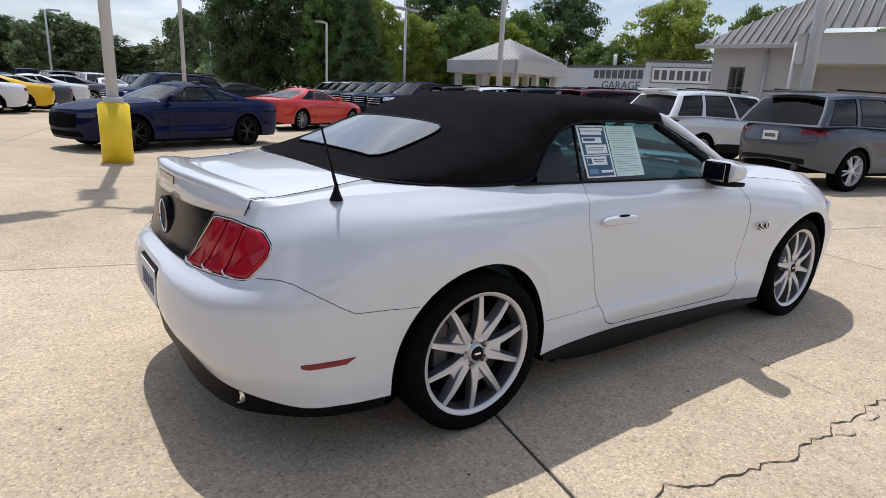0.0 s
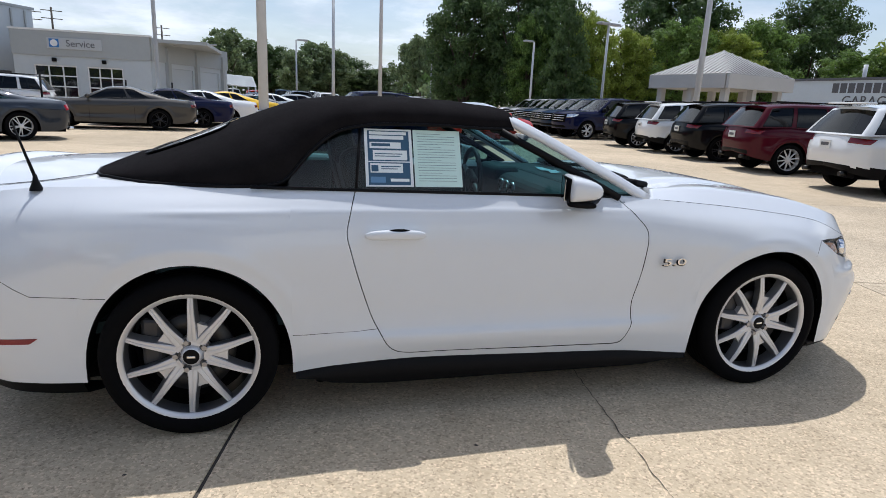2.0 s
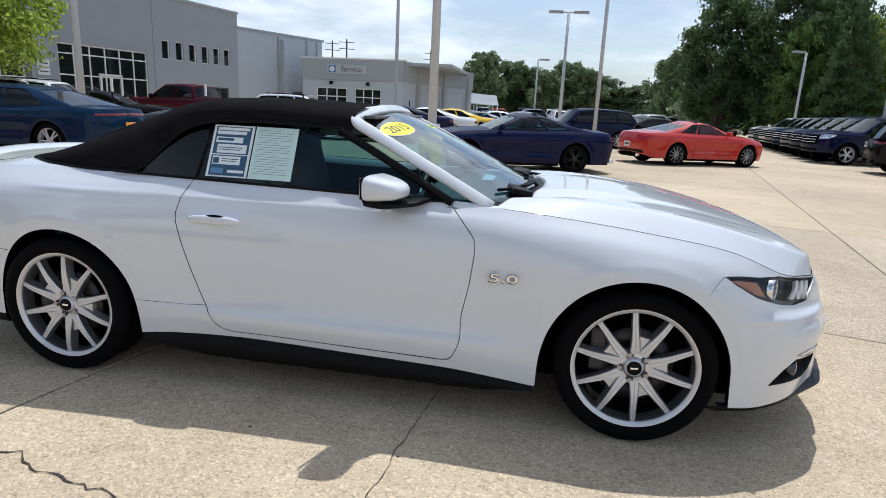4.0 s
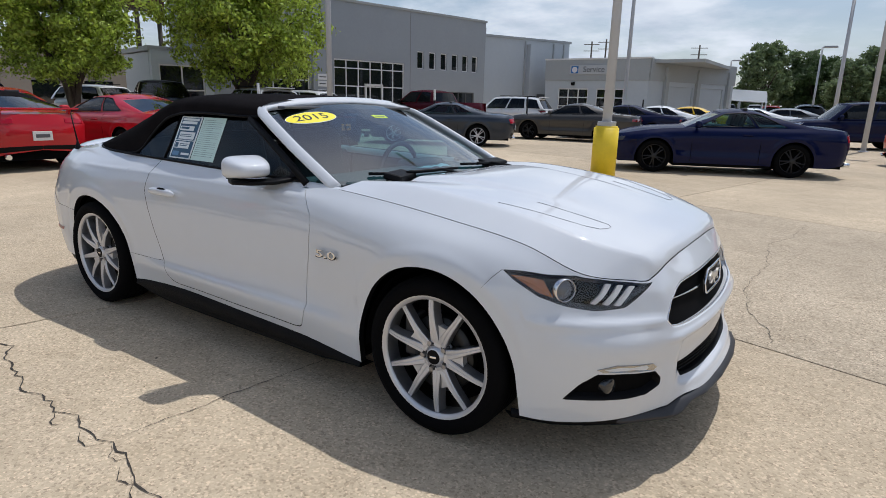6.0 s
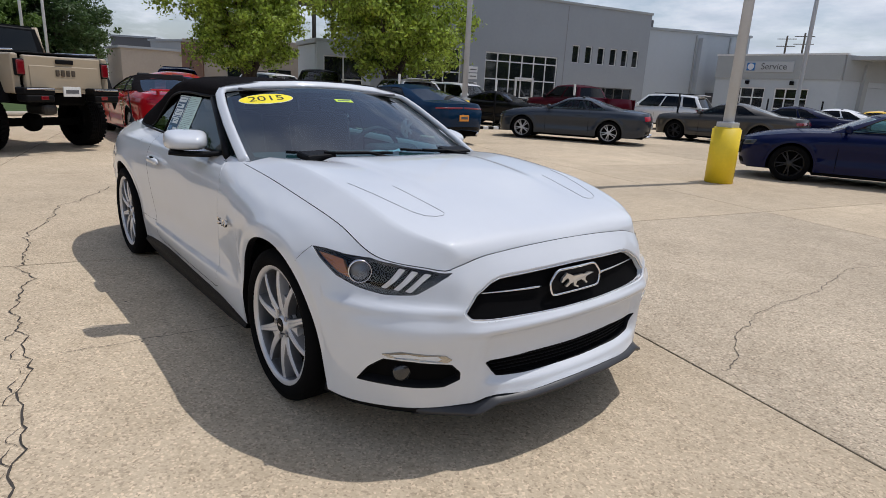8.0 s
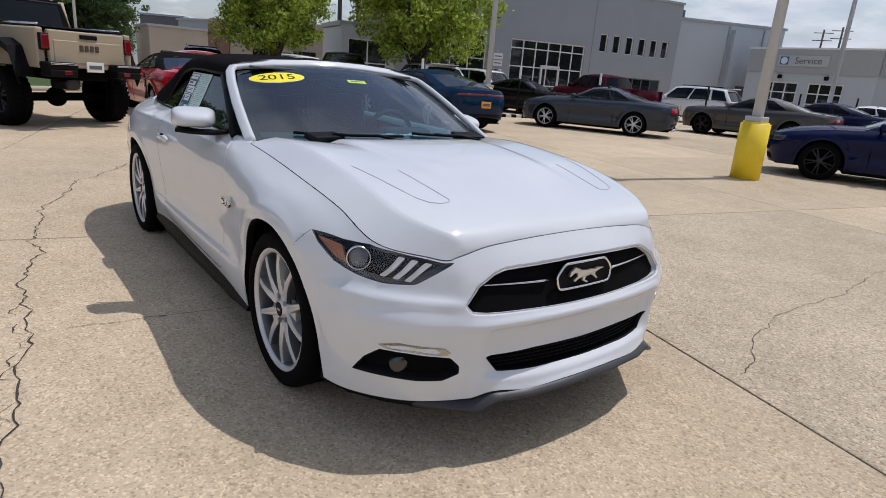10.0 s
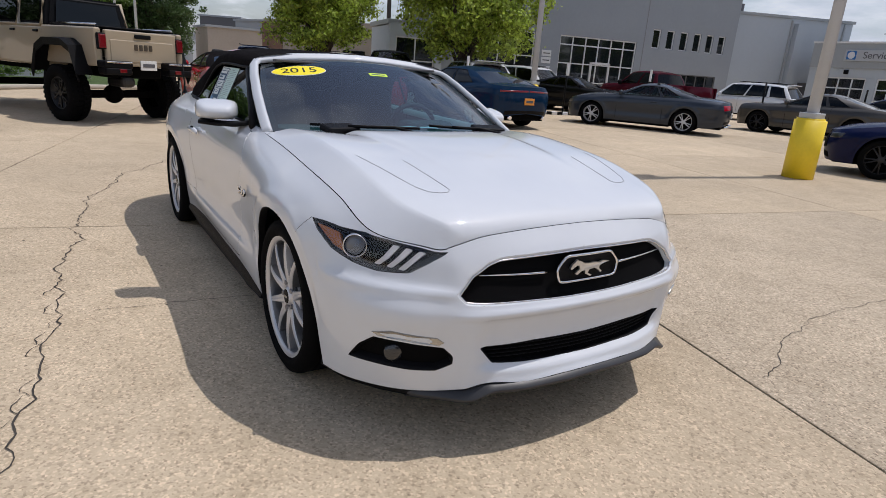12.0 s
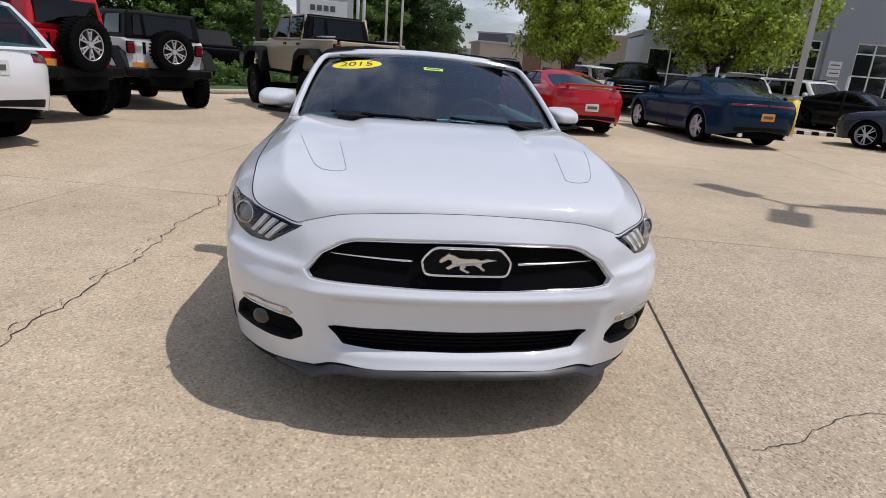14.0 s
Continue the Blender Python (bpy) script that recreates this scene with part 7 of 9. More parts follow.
    S = SPECS[kind]
    e = new(label_name)
    W, sill, cx, cz = S["W"], S["sill"], *zip(*S["crest"])
    xf, xr, R, wb = S["xf"], S["xr"], S["R"], S["wb"]
    zc = lambda x: float(np.interp(x, cx, cz))
    lev = (0.0, 0.20, 0.45, 0.70, 0.88, 1.0)
    fac = (0.955, 0.985, 0.99, 1.0, 0.965, 0.87)

    def station(x, y, bow=0.0, lower=0.0):
        z0, z1 = sill + lower, zc(x)
        return [(x + bow * b, y * f, z0 + (z1 - z0) * t) for t, f, b in zip(lev, fac, (-0.06, 0.5, 1.0, 0.7, 0.1, -0.35))]

    net = [station(xr, 0.0, -0.05, 0.16), station(xr + 0.005, 0.25 * W, -0.05, 0.14), station(xr + 0.06, 0.62 * W, -0.05, 0.10), station(xr + 0.20, 0.87 * W, -0.03, 0.05), station(xr + 0.48, 0.965 * W)]
    for x in np.linspace(xr + 0.85, xf - 0.85, 7):
        bulge = 1.0 - 0.02 * (1 - min(1, min(abs(x - wb / 2), abs(x + wb / 2)) / 0.1) * 0.0) * (abs(x) < wb / 2 - 0.5)
        net.append(station(float(x), W * bulge))
    net += [station(xf - 0.52, 0.955 * W), station(xf - 0.24, 0.86 * W, 0.02), station(xf - 0.09, 0.64 * W, 0.04), station(xf - 0.01, 0.28 * W, 0.05)]
    nose = station(xf, 0.0, 0.05)
    sh = Sheet(mirrored(net) + [nose] + net[::-1])
    mid_u, end_u = sh.us[len(sh.us) // 2], sh.us[-1]
    uu = np.linspace(0.3, mid_u - 0.3, 600)
    xx = sh.at(uu, np.full(600, sh.vs[2]))[:, 0]
    ux = lambda x: float(np.interp(x, xx, uu))
    us = list(np.linspace(0, mid_u, 56))
    a = R * 1.16
    for c in (-wb / 2, wb / 2):
        us = [u for u in us if not ux(c - a) - 0.03 < u < ux(c + a) + 0.03]
        us += [ux(c + a * math.cos(w)) for w in np.linspace(0, math.pi, 26)] + [ux(c - a) - 0.002, ux(c + a) + 0.002]
    us = np.array(sorted(us))
    us = np.r_[us, (end_u - us[:-1])[::-1]]
    nv = 20
    fine = np.linspace(sh.vs[0], sh.vs[-1], 120)
    uv, lows = [], []
    for u in us:
        P = sh.at(np.full(120, u), fine)
        lo = sh.vs[0]
        for c in (-wb / 2, wb / 2):
            k = (P[30, 0] - c) / a
            if abs(k) < 0.9999 and abs(P[30, 1]) > 0.75 * W:
                lo = max(lo, float(np.interp(R * 0.85 + (a + R * 0.12) * math.sqrt(1 - k * k), P[:, 2], fine)))
        lows.append(lo)
        uv += [(u, lo + (sh.vs[-1] - lo) * j / nv) for j in range(nv + 1)]
    uv = np.array(uv)
    n = nv + 1
    fs = [(i * n + j, (i + 1) * n + j, (i + 1) * n + j + 1, i * n + j + 1) for i in range(len(us) - 1) for j in range(nv)]
    P = sh.at(uv[:, 0], uv[:, 1])
    flank = rise(np.abs(P[:, 1]), 0.78 * W, 0.03)
    crest_z = np.interp(P[:, 0], cx, cz)
    swell = 0.016 * np.exp(-(((P[:, 2] - sill - 0.74 * (crest_z - sill)) / 0.035) ** 2))
    swell -= 0.030 * np.exp(-(((P[:, 2] - sill - 0.36 * (crest_z - sill)) / 0.11) ** 2)) * rise(wb / 2 - 0.5 - np.abs(P[:, 0]), 0.0, 0.06)
    for c in (-wb / 2, wb / 2):
        swell += 0.022 * np.exp(-(((np.hypot(P[:, 0] - c, P[:, 2] - R) - a * 1.08) / 0.06) ** 2))
    P[:, 1] += np.sign(P[:, 1]) * swell * flank
    verts, faces = list(map(tuple, P)), list(fs)
    # top deck from crest to crest
    half = [i for i, u in enumerate(us) if u <= mid_u]
    b = len(verts)
    K = 12
    for i in half:
        p = P[i * n + nv]
        for k in range(K + 1):
            s = -1 + 2 * k / K
            verts.append((p[0] + 0.03 * (1 - s * s) * (1 if p[0] > 1 else -0.3 if p[0] < -1.5 else 0), -p[1] * s, p[2] + S["crown"] * (1 - abs(s) ** 2.4) * min(1, (xf - p[0]) / 0.5 + 0.1) * min(1, (p[0] - xr) / 0.4 + 0.1)))
    skip_bed = kind == "pickup"
    for a0 in range(len(half) - 1):
        xm = P[half[a0] * n + nv][0]
        if skip_bed and xm < S["base"][0] - 0.05:
            continue
        for k in range(K):
            q = b + a0 * (K + 1) + k
            faces.append((q, q + 1, q + K + 2, q + K + 1))
    trim_m = trim or BLACK_PLASTIC
    body_ob = obj("body", verts, faces, [color_m, trim_m], e)
    # lower cladding wears the trim colour
    if trim is not None:
        me = body_ob.data
        for p in me.polygons[: len(fs)]:
            if p.center.z < sill + 0.20:
                p.material_index = 1
    if skip_bed:
        box("load_bed", (abs(xr - S["base"][0]) - 0.1, 2 * W * 0.80, 0.05), ((xr + S["base"][0]) / 2, 0, 0.85), trim_m, e)
        for s in (-1, 1):
            box("bed_side", (abs(xr - S["base"][0]) - 0.1, 0.07, 0.5), ((xr + S["base"][0]) / 2, s * W * 0.83, 1.09), color_m, e)
        box("tailgate_inner", (0.07, 2 * W * 0.75, 0.5), (xr + 0.12, 0, 1.09), color_m, e)
    # sills and underside
    ub = bmesh.new()
    box_bm(ub, (xf - xr - 0.3, 2 * W * 0.72, 0.2), ((xf + xr) / 2, 0, sill + 0.08))
    box_bm(ub, (wb - 2.2 * R, 2 * W * 0.93, 0.16), (0, 0, sill + 0.02), 0.03)
    box_bm(ub, (xf - xr - 0.5, 2 * W * 0.58, 0.5), ((xf + xr) / 2, 0, sill + 0.3))
    part("underbody", ub, DARK, e)
    # cabin
    (xb0, xw0), (xb1, xw1), zr, yb, yr = S["base"], S["top"], S["zr"], S["yb"], S["yr"]
    top_m = CLOTH_TOP if convertible else color_m
    zb = lambda x: zc(x) + 0.005

    def side_pt(f, g, s):
        x0, x1 = xb0 + (xw0 - xb0) * f, xb1 + (xw1 - xb1) * f
        x = x0 + (x1 - x0) * g
        zt = zr - 0.07 - 0.05 * abs(2 * f - 1.1) ** 2.5
        return (x, s * (yb + (yr - yb) * g + 0.03 * math.sin(math.pi * g)), zb(x0) + (zt - zb(x0)) * g)

    gl = TINT if tint else SIDE_GLASS
    roofv, rooff = [], []

    def patch(fn, f0, f1, g0, g1, nf=3, ng=3, store=True, flip=False):
        vs = [fn(f0 + (f1 - f0) * i / nf, g0 + (g1 - g0) * j / ng) for i in range(nf + 1) for j in range(ng + 1)]
        qs = [(i * (ng + 1) + j, (i + 1) * (ng + 1) + j, (i + 1) * (ng + 1) + j + 1, i * (ng + 1) + j + 1) for i in range(nf) for j in range(ng)]
        if flip:
            qs = [q[::-1] for q in qs]
        if store:
            b = len(roofv)
            roofv.extend(vs)
            rooff.extend(tuple(b + i for i in q) for q in qs)
        return vs, qs

    GS = [0, 0.06, 0.48, 0.91, 1]

    def frame_patch(fn, fs_, skip, flip):
        """Adds the bars round the panes; skip says which spans of f hold glass."""
        for i in range(len(fs_) - 1):
            for j in range(4):
                if skip(i) and j in (1, 2):
                    continue
                patch(fn, fs_[i], fs_[i + 1], GS[j], GS[j + 1], 1, 1, flip=flip)

    for s in (-1, 1):
        fn = lambda f, g, s=s: side_pt(f, g, s)
        edges, glassy = [0.0], []
        for w0, w1 in S["wins"]:
            edges += [w0, (w0 + w1) / 2, w1]
            glassy += [False, True, True]
        edges.append(1.0)
        glassy.append(False)
        frame_patch(fn, edges, lambda i: glassy[i], s > 0)
        for f0, f1 in S["wins"]:
            vs, qs = patch(lambda f, g, s=s: (side_pt(f, g, s)[0], side_pt(f, g, s)[1] - s * 0.006, side_pt(f, g, s)[2]), f0, f1, 0.05, 0.92, 4, 4, store=False, flip=s > 0)
            obj("side_window", vs, qs, gl, e)
            loop = [fn(f0, 0.06), fn((f0 + f1) / 2, 0.06), fn(f1, 0.06), fn(f1, 0.48), fn(f1, 0.91), fn((f0 + f1) / 2, 0.91), fn(f0, 0.91), fn(f0, 0.48)]
            tube("window_trim", loop, 0.010, CHROME if kind in ("suv",) and not tint else BLACK_PLASTIC, e, 4, closed=True)

    def end_pt(f, g, which):
        p, q = side_pt(which, g, -1), side_pt(which, g, 1)
        bow = (0.10 if which else -0.06) * (1 - (2 * f - 1) ** 2)
        return (p[0] + bow, p[1] + (q[1] - p[1]) * f, p[2] + (q[2] - p[2]) * f + 0.045 * g * (1 - (2 * f - 1) ** 2))

    for which, nm in ((1, "windscreen"), (0, "rear_window")):
        fn = lambda f, g: end_pt(f, g, which)
        fl = which == 0
        frame_patch(fn, [0, 0.05, 0.275, 0.5, 0.725, 0.95, 1], lambda i: 0 < i < 5, fl)
        vs, qs = patch(lambda f, g: (end_pt(f, g, which)[0] - (0.006 if which else -0.006), *end_pt(f, g, which)[1:]), 0.045, 0.955, 0.05, 0.92, 8, 6, store=False, flip=fl)
        obj(nm, vs, qs, gl if which == 0 else CLEAR, e)
    NY = 12
    fr = sorted({0.0, 1.0, *(q for w in S["wins"] for q in (w[0], (w[0] + w[1]) / 2, w[1]))})
    b = len(roofv)
    for f in fr:
        l, r = side_pt(f, 1, -1), side_pt(f, 1, 1)
        for j in range(NY + 1):
            s = j / NY
            bow = (0.10 * f**6 - 0.06 * (1 - f) ** 6) * (1 - (2 * s - 1) ** 2)
            roofv.append((l[0] + bow, l[1] + (r[1] - l[1]) * s, l[2] + (0.07 * (1 - abs(2 * s - 1) ** 2.6)) * (0.65 + 0.35 * math.sin(math.pi * f))))
    NX = len(fr) - 1
    rooff += [(b + i * (NY + 1) + j, b + (i + 1) * (NY + 1) + j, b + (i + 1) * (NY + 1) + j + 1, b + i * (NY + 1) + j + 1) for i in range(NX) for j in range(NY)]
    rb = bmesh.new()
    rvs = [rb.verts.new(p) for p in roofv]
    for q in rooff:
        try:
            rb.faces.new([rvs[i] for i in q])
        except ValueError:
            pass
    bmesh.ops.remove_doubles(rb, verts=rb.verts[:], dist=0.002)
    part("roof", rb, top_m, e, smooth=True)
    cabv = bmesh.new()
    box_bm(cabv, ((xw0 - xb0) * 0.7, 2 * yb * 0.8, 0.1), ((xw0 + xb0) / 2, 0, zb(0) - 0.35))
    for y in (-0.36, 0.36):
        box_bm(cabv, (0.12, 0.48, 0.60), (-0.35 + 0.1 * (kind == "suv"), y, zb(0) - 0.02), 0.04, pose(0, 0, 0, 0, -14, 0))
        box_bm(cabv, (0.09, 0.26, 0.18), (-0.44 + 0.1 * (kind == "suv"), y, zb(0) + 0.32), 0.03)
    box_bm(cabv, (0.35, 1.4, 0.2), (xw0 - 0.35, 0, zb(0.5) - 0.10), 0.05)
    part("cabin", cabv, SEAT_MAT, e)
    # lamps, grille, plate, bumpers
    def patch_on(pts, u0, u1, m, nm, proud=0.006, parent=e, rnd=0.02):
        p = dense(rounded(sh.find([1, 2], pts, u0, u1), rnd), 0.05)
        rr = recess(sh, p, [(0, 0.004), (0.002, -proud), (0.012, -proud - 0.002)])
        inner = offset(p, 0.012)
        mid_p = inner.mean(0)
        for k in (0.8, 0.6, 0.4, 0.2, 0.05):
            q = mid_p + (inner - mid_p) * k
            rr.append(sh.at(q[:, 0], q[:, 1]) + (proud + 0.002) * sh.normal(q[:, 0], q[:, 1]))
        v1, f1 = strip(rr)
        v2, f2 = fill_fan(rr[-1])
        return obj(nm, np.vstack([v1, v2]), f1 + [tuple(len(v1) + i for i in q) for q in f2], m, parent)

    tz, ty, hz, hy = S["tail_z"], S["tail_y"], S["head_z"], S["head_y"]
    for s in (-1, 1):
        u0, u1 = (0.0, mid_u * 0.35) if s < 0 else (end_u - mid_u * 0.35, end_u)
        patch_on([(s * ty[0], tz[0] + 0.02), (s * ty[1] * 1.0, tz[0]), (s * ty[1], tz[1] - 0.02), (s * ty[0], tz[1])], u0, u1, DARK_RED if kind in ("sedan", "muscle", "suv", "pickup") else RED_LENS, "tail_lamp")
        u0, u1 = (mid_u * 0.7, mid_u) if s < 0 else (mid_u, end_u - mid_u * 0.7)
        patch_on([(s * hy[0], hz[0] + 0.01), (s * hy[1], hz[0] + 0.03), (s * hy[1], hz[1] + 0.01), (s * hy[0], hz[1] - 0.01)], u0, u1, LAMP_SILVER if kind in ("suv", "pickup") else LAMP_DARK, "headlight")
        mp = side_pt(0.92, 0.05, s)
        mb = bmesh.new()
        bmesh.ops.create_uvsphere(mb, u_segments=14, v_segments=8, radius=1)
        for w in mb.verts:
            w.co = Vector((w.co.x * 0.07, math.copysign(abs(w.co.y) ** 0.7, w.co.y) * 0.11, math.copysign(abs(w.co.z) ** 0.7, w.co.z) * (0.075 if kind not in ("suv", "pickup") else 0.10)))
        mir = part("door_mirror", mb, color_m if kind != "pickup" else BLACK_PLASTIC, e, smooth=True)
        mir.matrix_basis = Matrix.Translation((mp[0] - 0.02, s * (abs(mp[1]) + 0.14), mp[2] + 0.05))
        tube("mirror_stalk", [(mp[0] - 0.02, s * (abs(mp[1]) + 0.08), mp[2] + 0.0), (mp[0], s * (abs(mp[1]) - 0.02), mp[2] - 0.01)], 0.02, BLACK_PLASTIC, mir).matrix_basis = mir.matrix_basis.inverted()
        hb = zc(0) * 0.84 + 0.02
        for hxp in ([-0.45] if kind in ("coupe", "sport", "muscle") else [0.05, -0.95]):
            box("door_handle", (0.19, 0.03, 0.03), (hxp, s * (W * 0.985 + 0.0), hb), color_m, e, 0.01)
        for xd in ([0.62, -0.72] if kind in ("coupe", "sport", "muscle") else [0.85, -0.12, -1.05]):
            us_ = ux(xd)
            vv = np.linspace(sh.vs[-1] * 0.06, sh.vs[-1], 10)
            pts_ = sh.at(np.full(10, us_), vv)
            tube("shut_line", [(p[0], -s * p[1], p[2]) for p in pts_], 0.004, DARK, e, 4)
    gy, g0, g1 = S["grille"]
    patch_on([(-gy, g0 + 0.03), (0, g0), (gy, g0 + 0.03), (gy * 0.9, g1), (0, g1 + 0.01), (-gy * 0.9, g1)], mid_u * 0.7, end_u - mid_u * 0.7, DARK, "grille", 0.004)
    if kind in ("suv", "pickup"):
        for k in range(3):
            z = g0 + (g1 - g0) * (0.25 + 0.25 * k)
            p = sh.find([1, 2], [(y, z) for y in np.linspace(-gy * 0.85, gy * 0.85, 9)], mid_u * 0.7, end_u - mid_u * 0.7)
            tube("grille_bar", sh.at(p[:, 0], p[:, 1]) + 0.012 * sh.normal(p[:, 0], p[:, 1]), 0.016, CHROME, e, 4)
    patch_on([(-0.6, sill + 0.05), (0.6, sill + 0.05), (0.55, sill + 0.16), (-0.55, sill + 0.16)], mid_u * 0.7, end_u - mid_u * 0.7, DARK, "air_intake", 0.003)
    fz = S["fascia"]
    for s in (-1, 1):
        u0, u1 = (0.0, mid_u * 0.35) if s < 0 else (end_u - mid_u * 0.35, end_u)
        patch_on([(0, sill + 0.17), (s * 0.66, sill + 0.12), (s * 0.66, max(fz, sill + 0.22)), (0, max(fz, sill + 0.24))], u0, u1, BLACK_PLASTIC, "rear_valance", 0.004)
        cyl("exhaust_tip", 0.045, 0.045, 0.14, (xr + 0.02, s * 0.55, sill + 0.06), STEEL if kind in ("suv", "pickup") else CHROME, e, pose(0, 0, 0, 0, 90, 0), 12)
    pu = sh.at([0.001], [np.interp(S["plate"], sh.at(np.zeros(60), np.linspace(0, sh.vs[-1], 60))[:, 2], np.linspace(0, sh.vs[-1], 60))])[0]
    pl = box("number_plate", (0.02, 0.31, 0.16), (pu[0] - 0.012, 0, S["plate"]), plate_m or PLATE, e, 0.004)
    box("plate_lettering", (0.006, 0.22, 0.06), (pu[0] - 0.024, 0, S["plate"]), SIGN_GREY, pl)
    if spoiler:
        sw = bmesh.new()
        box_bm(sw, (0.14, 2 * W * 0.74, 0.035), (xr + 0.10, 0, zc(xr) + 0.10), 0.015)
        for y in (-0.55, 0.55):
            box_bm(sw, (0.10, 0.05, 0.10), (xr + 0.14, y, zc(xr) + 0.05), 0.01)
        part("spoiler", sw, color_m, e)
    if kind == "suv":
        for s in (-1, 1):
            tube("roof_rail", [(side_pt(f, 1, s)[0], s * (yr - 0.03), zr + 0.015) for f in np.linspace(0.08, 0.86, 8)], 0.018, BLACK_PLASTIC if tint else CHROME, e, 6)
        box("roof_spoiler", (0.22, 1.1, 0.04), (xb1 - 0.10, 0, zr - 0.03), color_m, e, 0.015)
    wm = spoked_wheel(kind, R, 0.125 if kind != "pickup" else 0.14, rim_m, spokes)
    wm.parent = e
    track = W - 0.135
    wm.matrix_basis = pose(wb / 2, -track, R, 0, 10, 0)
    for x, s in ((-wb / 2, -1), (wb / 2, 1), (-wb / 2, 1)):
        c = copy_thing(wm, pose(x, s * track, R, 0, 25, 0 if s < 0 else 180))
        c.parent = e
    return e


def recolour(e, old, m):
    for o in e.children_recursive:
        if o.type == "MESH" and any(s.material == old for s in o.material_slots):
            o.data = o.data.copy()
            for i, mm in enumerate(o.data.materials):
                if mm == old:
                    o.data.materials[i] = m


PROTO = {}
PARK = Matrix.Translation((0, 0, -500))


def parked(kind, color_m, label, rw, heading, side, rim=None, spokes=5, tint=True, group="parked cars", category="car", **kw):
    """A vehicle whose rear wheel on that side stands at rw; heading in degrees from +x."""
    rim = rim or RIM_SILVER
    S = SPECS[kind]
    h = radians(heading)
    f, left = Vector((math.cos(h), math.sin(h), 0)), Vector((-math.sin(h), math.cos(h), 0))
    track = S["W"] - 0.10
    o = Vector((*rw, 0)) + f * S["wb"] / 2 + left * (track if side == "R" else -track)
    m = pose(o.x, o.y, 0, 0, 0, heading)
    key = (kind, rim.name, spokes, tint, tuple(sorted((k, str(v)) for k, v in kw.items())))
    nm = {"suv": "suv", "pickup": "pickup_truck", "sedan": "sedan_car"}.get(kind, "coupe_car")
    if key in PROTO:
        src, src_m = PROTO[key]
        e = copy_thing(src, m)
        e.name = nm
        if src_m != color_m:
            recolour(e, src_m, color_m)
    else:
        e = build_car(kind, color_m, rim, spokes, tint, label_name=nm, **kw)
        e.matrix_basis = m
        PROTO[key] = (e, color_m)
    return tagged(e, label, category, group)


P_BLUE = paint("deep blue paint", (0.0013, 0.0046, 0.038), 0.4)
P_ORANGE = paint("orange red paint", (0.50, 0.026, 0.016), 0.35)
P_GREY = paint("dark grey metallic paint", (0.030, 0.038, 0.052), 0.36, 0.6)
P_GREY2 = paint("warm grey metallic paint", (0.060, 0.057, 0.054), 0.36, 0.6)
P_SLATE = paint("slate grey metallic paint", (0.085, 0.094, 0.112), 0.36, 0.6)
P_NAVY = paint("navy blue paint", (0.004, 0.007, 0.036), 0.4)
P_TEAL = paint("bright blue metallic paint", (0.003, 0.020, 0.054), 0.4)
P_RED = paint("bright red paint", (0.46, 0.006, 0.014), 0.33)
P_MAROON = paint("maroon paint", (0.062, 0.004, 0.011), 0.4)
P_BLACK = paint("black paint", (0.004, 0.004, 0.005), 0.28)
P_WHITE2 = paint("plain white paint", (0.74, 0.75, 0.76), 0.35)
P_SILVER = paint("silver paint", (0.46, 0.47, 0.48), 0.3, 0.6)
P_YELLOW = paint("yellow paint", (0.80, 0.48, 0.01), 0.35)
P_SAND = paint("sand beige paint", (0.40, 0.33, 0.235), 0.4)

parked("coupe", P_BLUE, "dark blue fastback coupe with black wheels, parked beside a yellow post", (1.57, 11.5), -158, "L", RIM_BLACK, 5, False)
parked("coupe", P_ORANGE, "orange-red fastback coupe with silver wheels", (4.85, 16.25), 26.7, "R", RIM_GREY, 10, False)
parked("coupe", P_GREY, "dark grey two-door coupe with silver wheels", (-7.40, 13.70), -151, "L", RIM_SILVER, 5, False)
parked("muscle", P_GREY2, "grey muscle coupe with dark wheels", (-5.3, 19.3), -173, "L", RIM_BLACK, 5, True)
parked("muscle", P_NAVY, "navy blue muscle coupe seen past a grey one", (-4.25, 21.9), -172, "L", RIM_BLACK, 5, True)
parked("muscle", P_WHITE2, "white coupe in the row of parked cars", (-3.4, 23.6), -172, "L", RIM_BLACK, 5, True)
parked("muscle", P_YELLOW, "bright yellow muscle coupe in the row of parked cars", (-2.5, 25.3), -172, "L", RIM_BLACK, 5, True)
parked("coupe", P_SLATE, "slate grey coupe in the row of parked cars", (-1.7, 28.0), -172, "L", RIM_GREY, 10, False)
parked("muscle", P_WHITE2, "white coupe further along the row", (-0.8, 30.6), -172, "L", RIM_BLACK, 5, True)
parked("sedan", P_SLATE, "grey saloon further along the row", (0.6, 33.6), -172, "L", RIM_SILVER, 5, True)
parked("sedan", P_TEAL, "metallic blue saloon with twin exhausts and orange plate", (-9.02, 7.32), 181, "L", RIM_SILVER, 5, True, plate_m=PLATE_ORANGE)
parked("sport", P_RED, "bright red sports coupe with rear wing", (-9.67, 5.25), 184, "R", RIM_GREY, 5, True, spoiler=True)
parked("sport", P_RED, "bright red sports convertible with closed black roof", (-10.19, 1.08), 180, "L", RIM_SILVER, 5, False, convertible=True, spoiler=True)
SUV_H = -13
parked("suv", P_SLATE, "slate grey metallic SUV with silver wheels", (9.25, 1.80), SUV_H, "R", RIM_SILVER, 5, True)
parked("suv", P_WHITE2, "white SUV with black lower cladding", (10.05, 5.25), SUV_H, "R", RIM_SILVER, 10, True, trim=BLACK_PLASTIC)
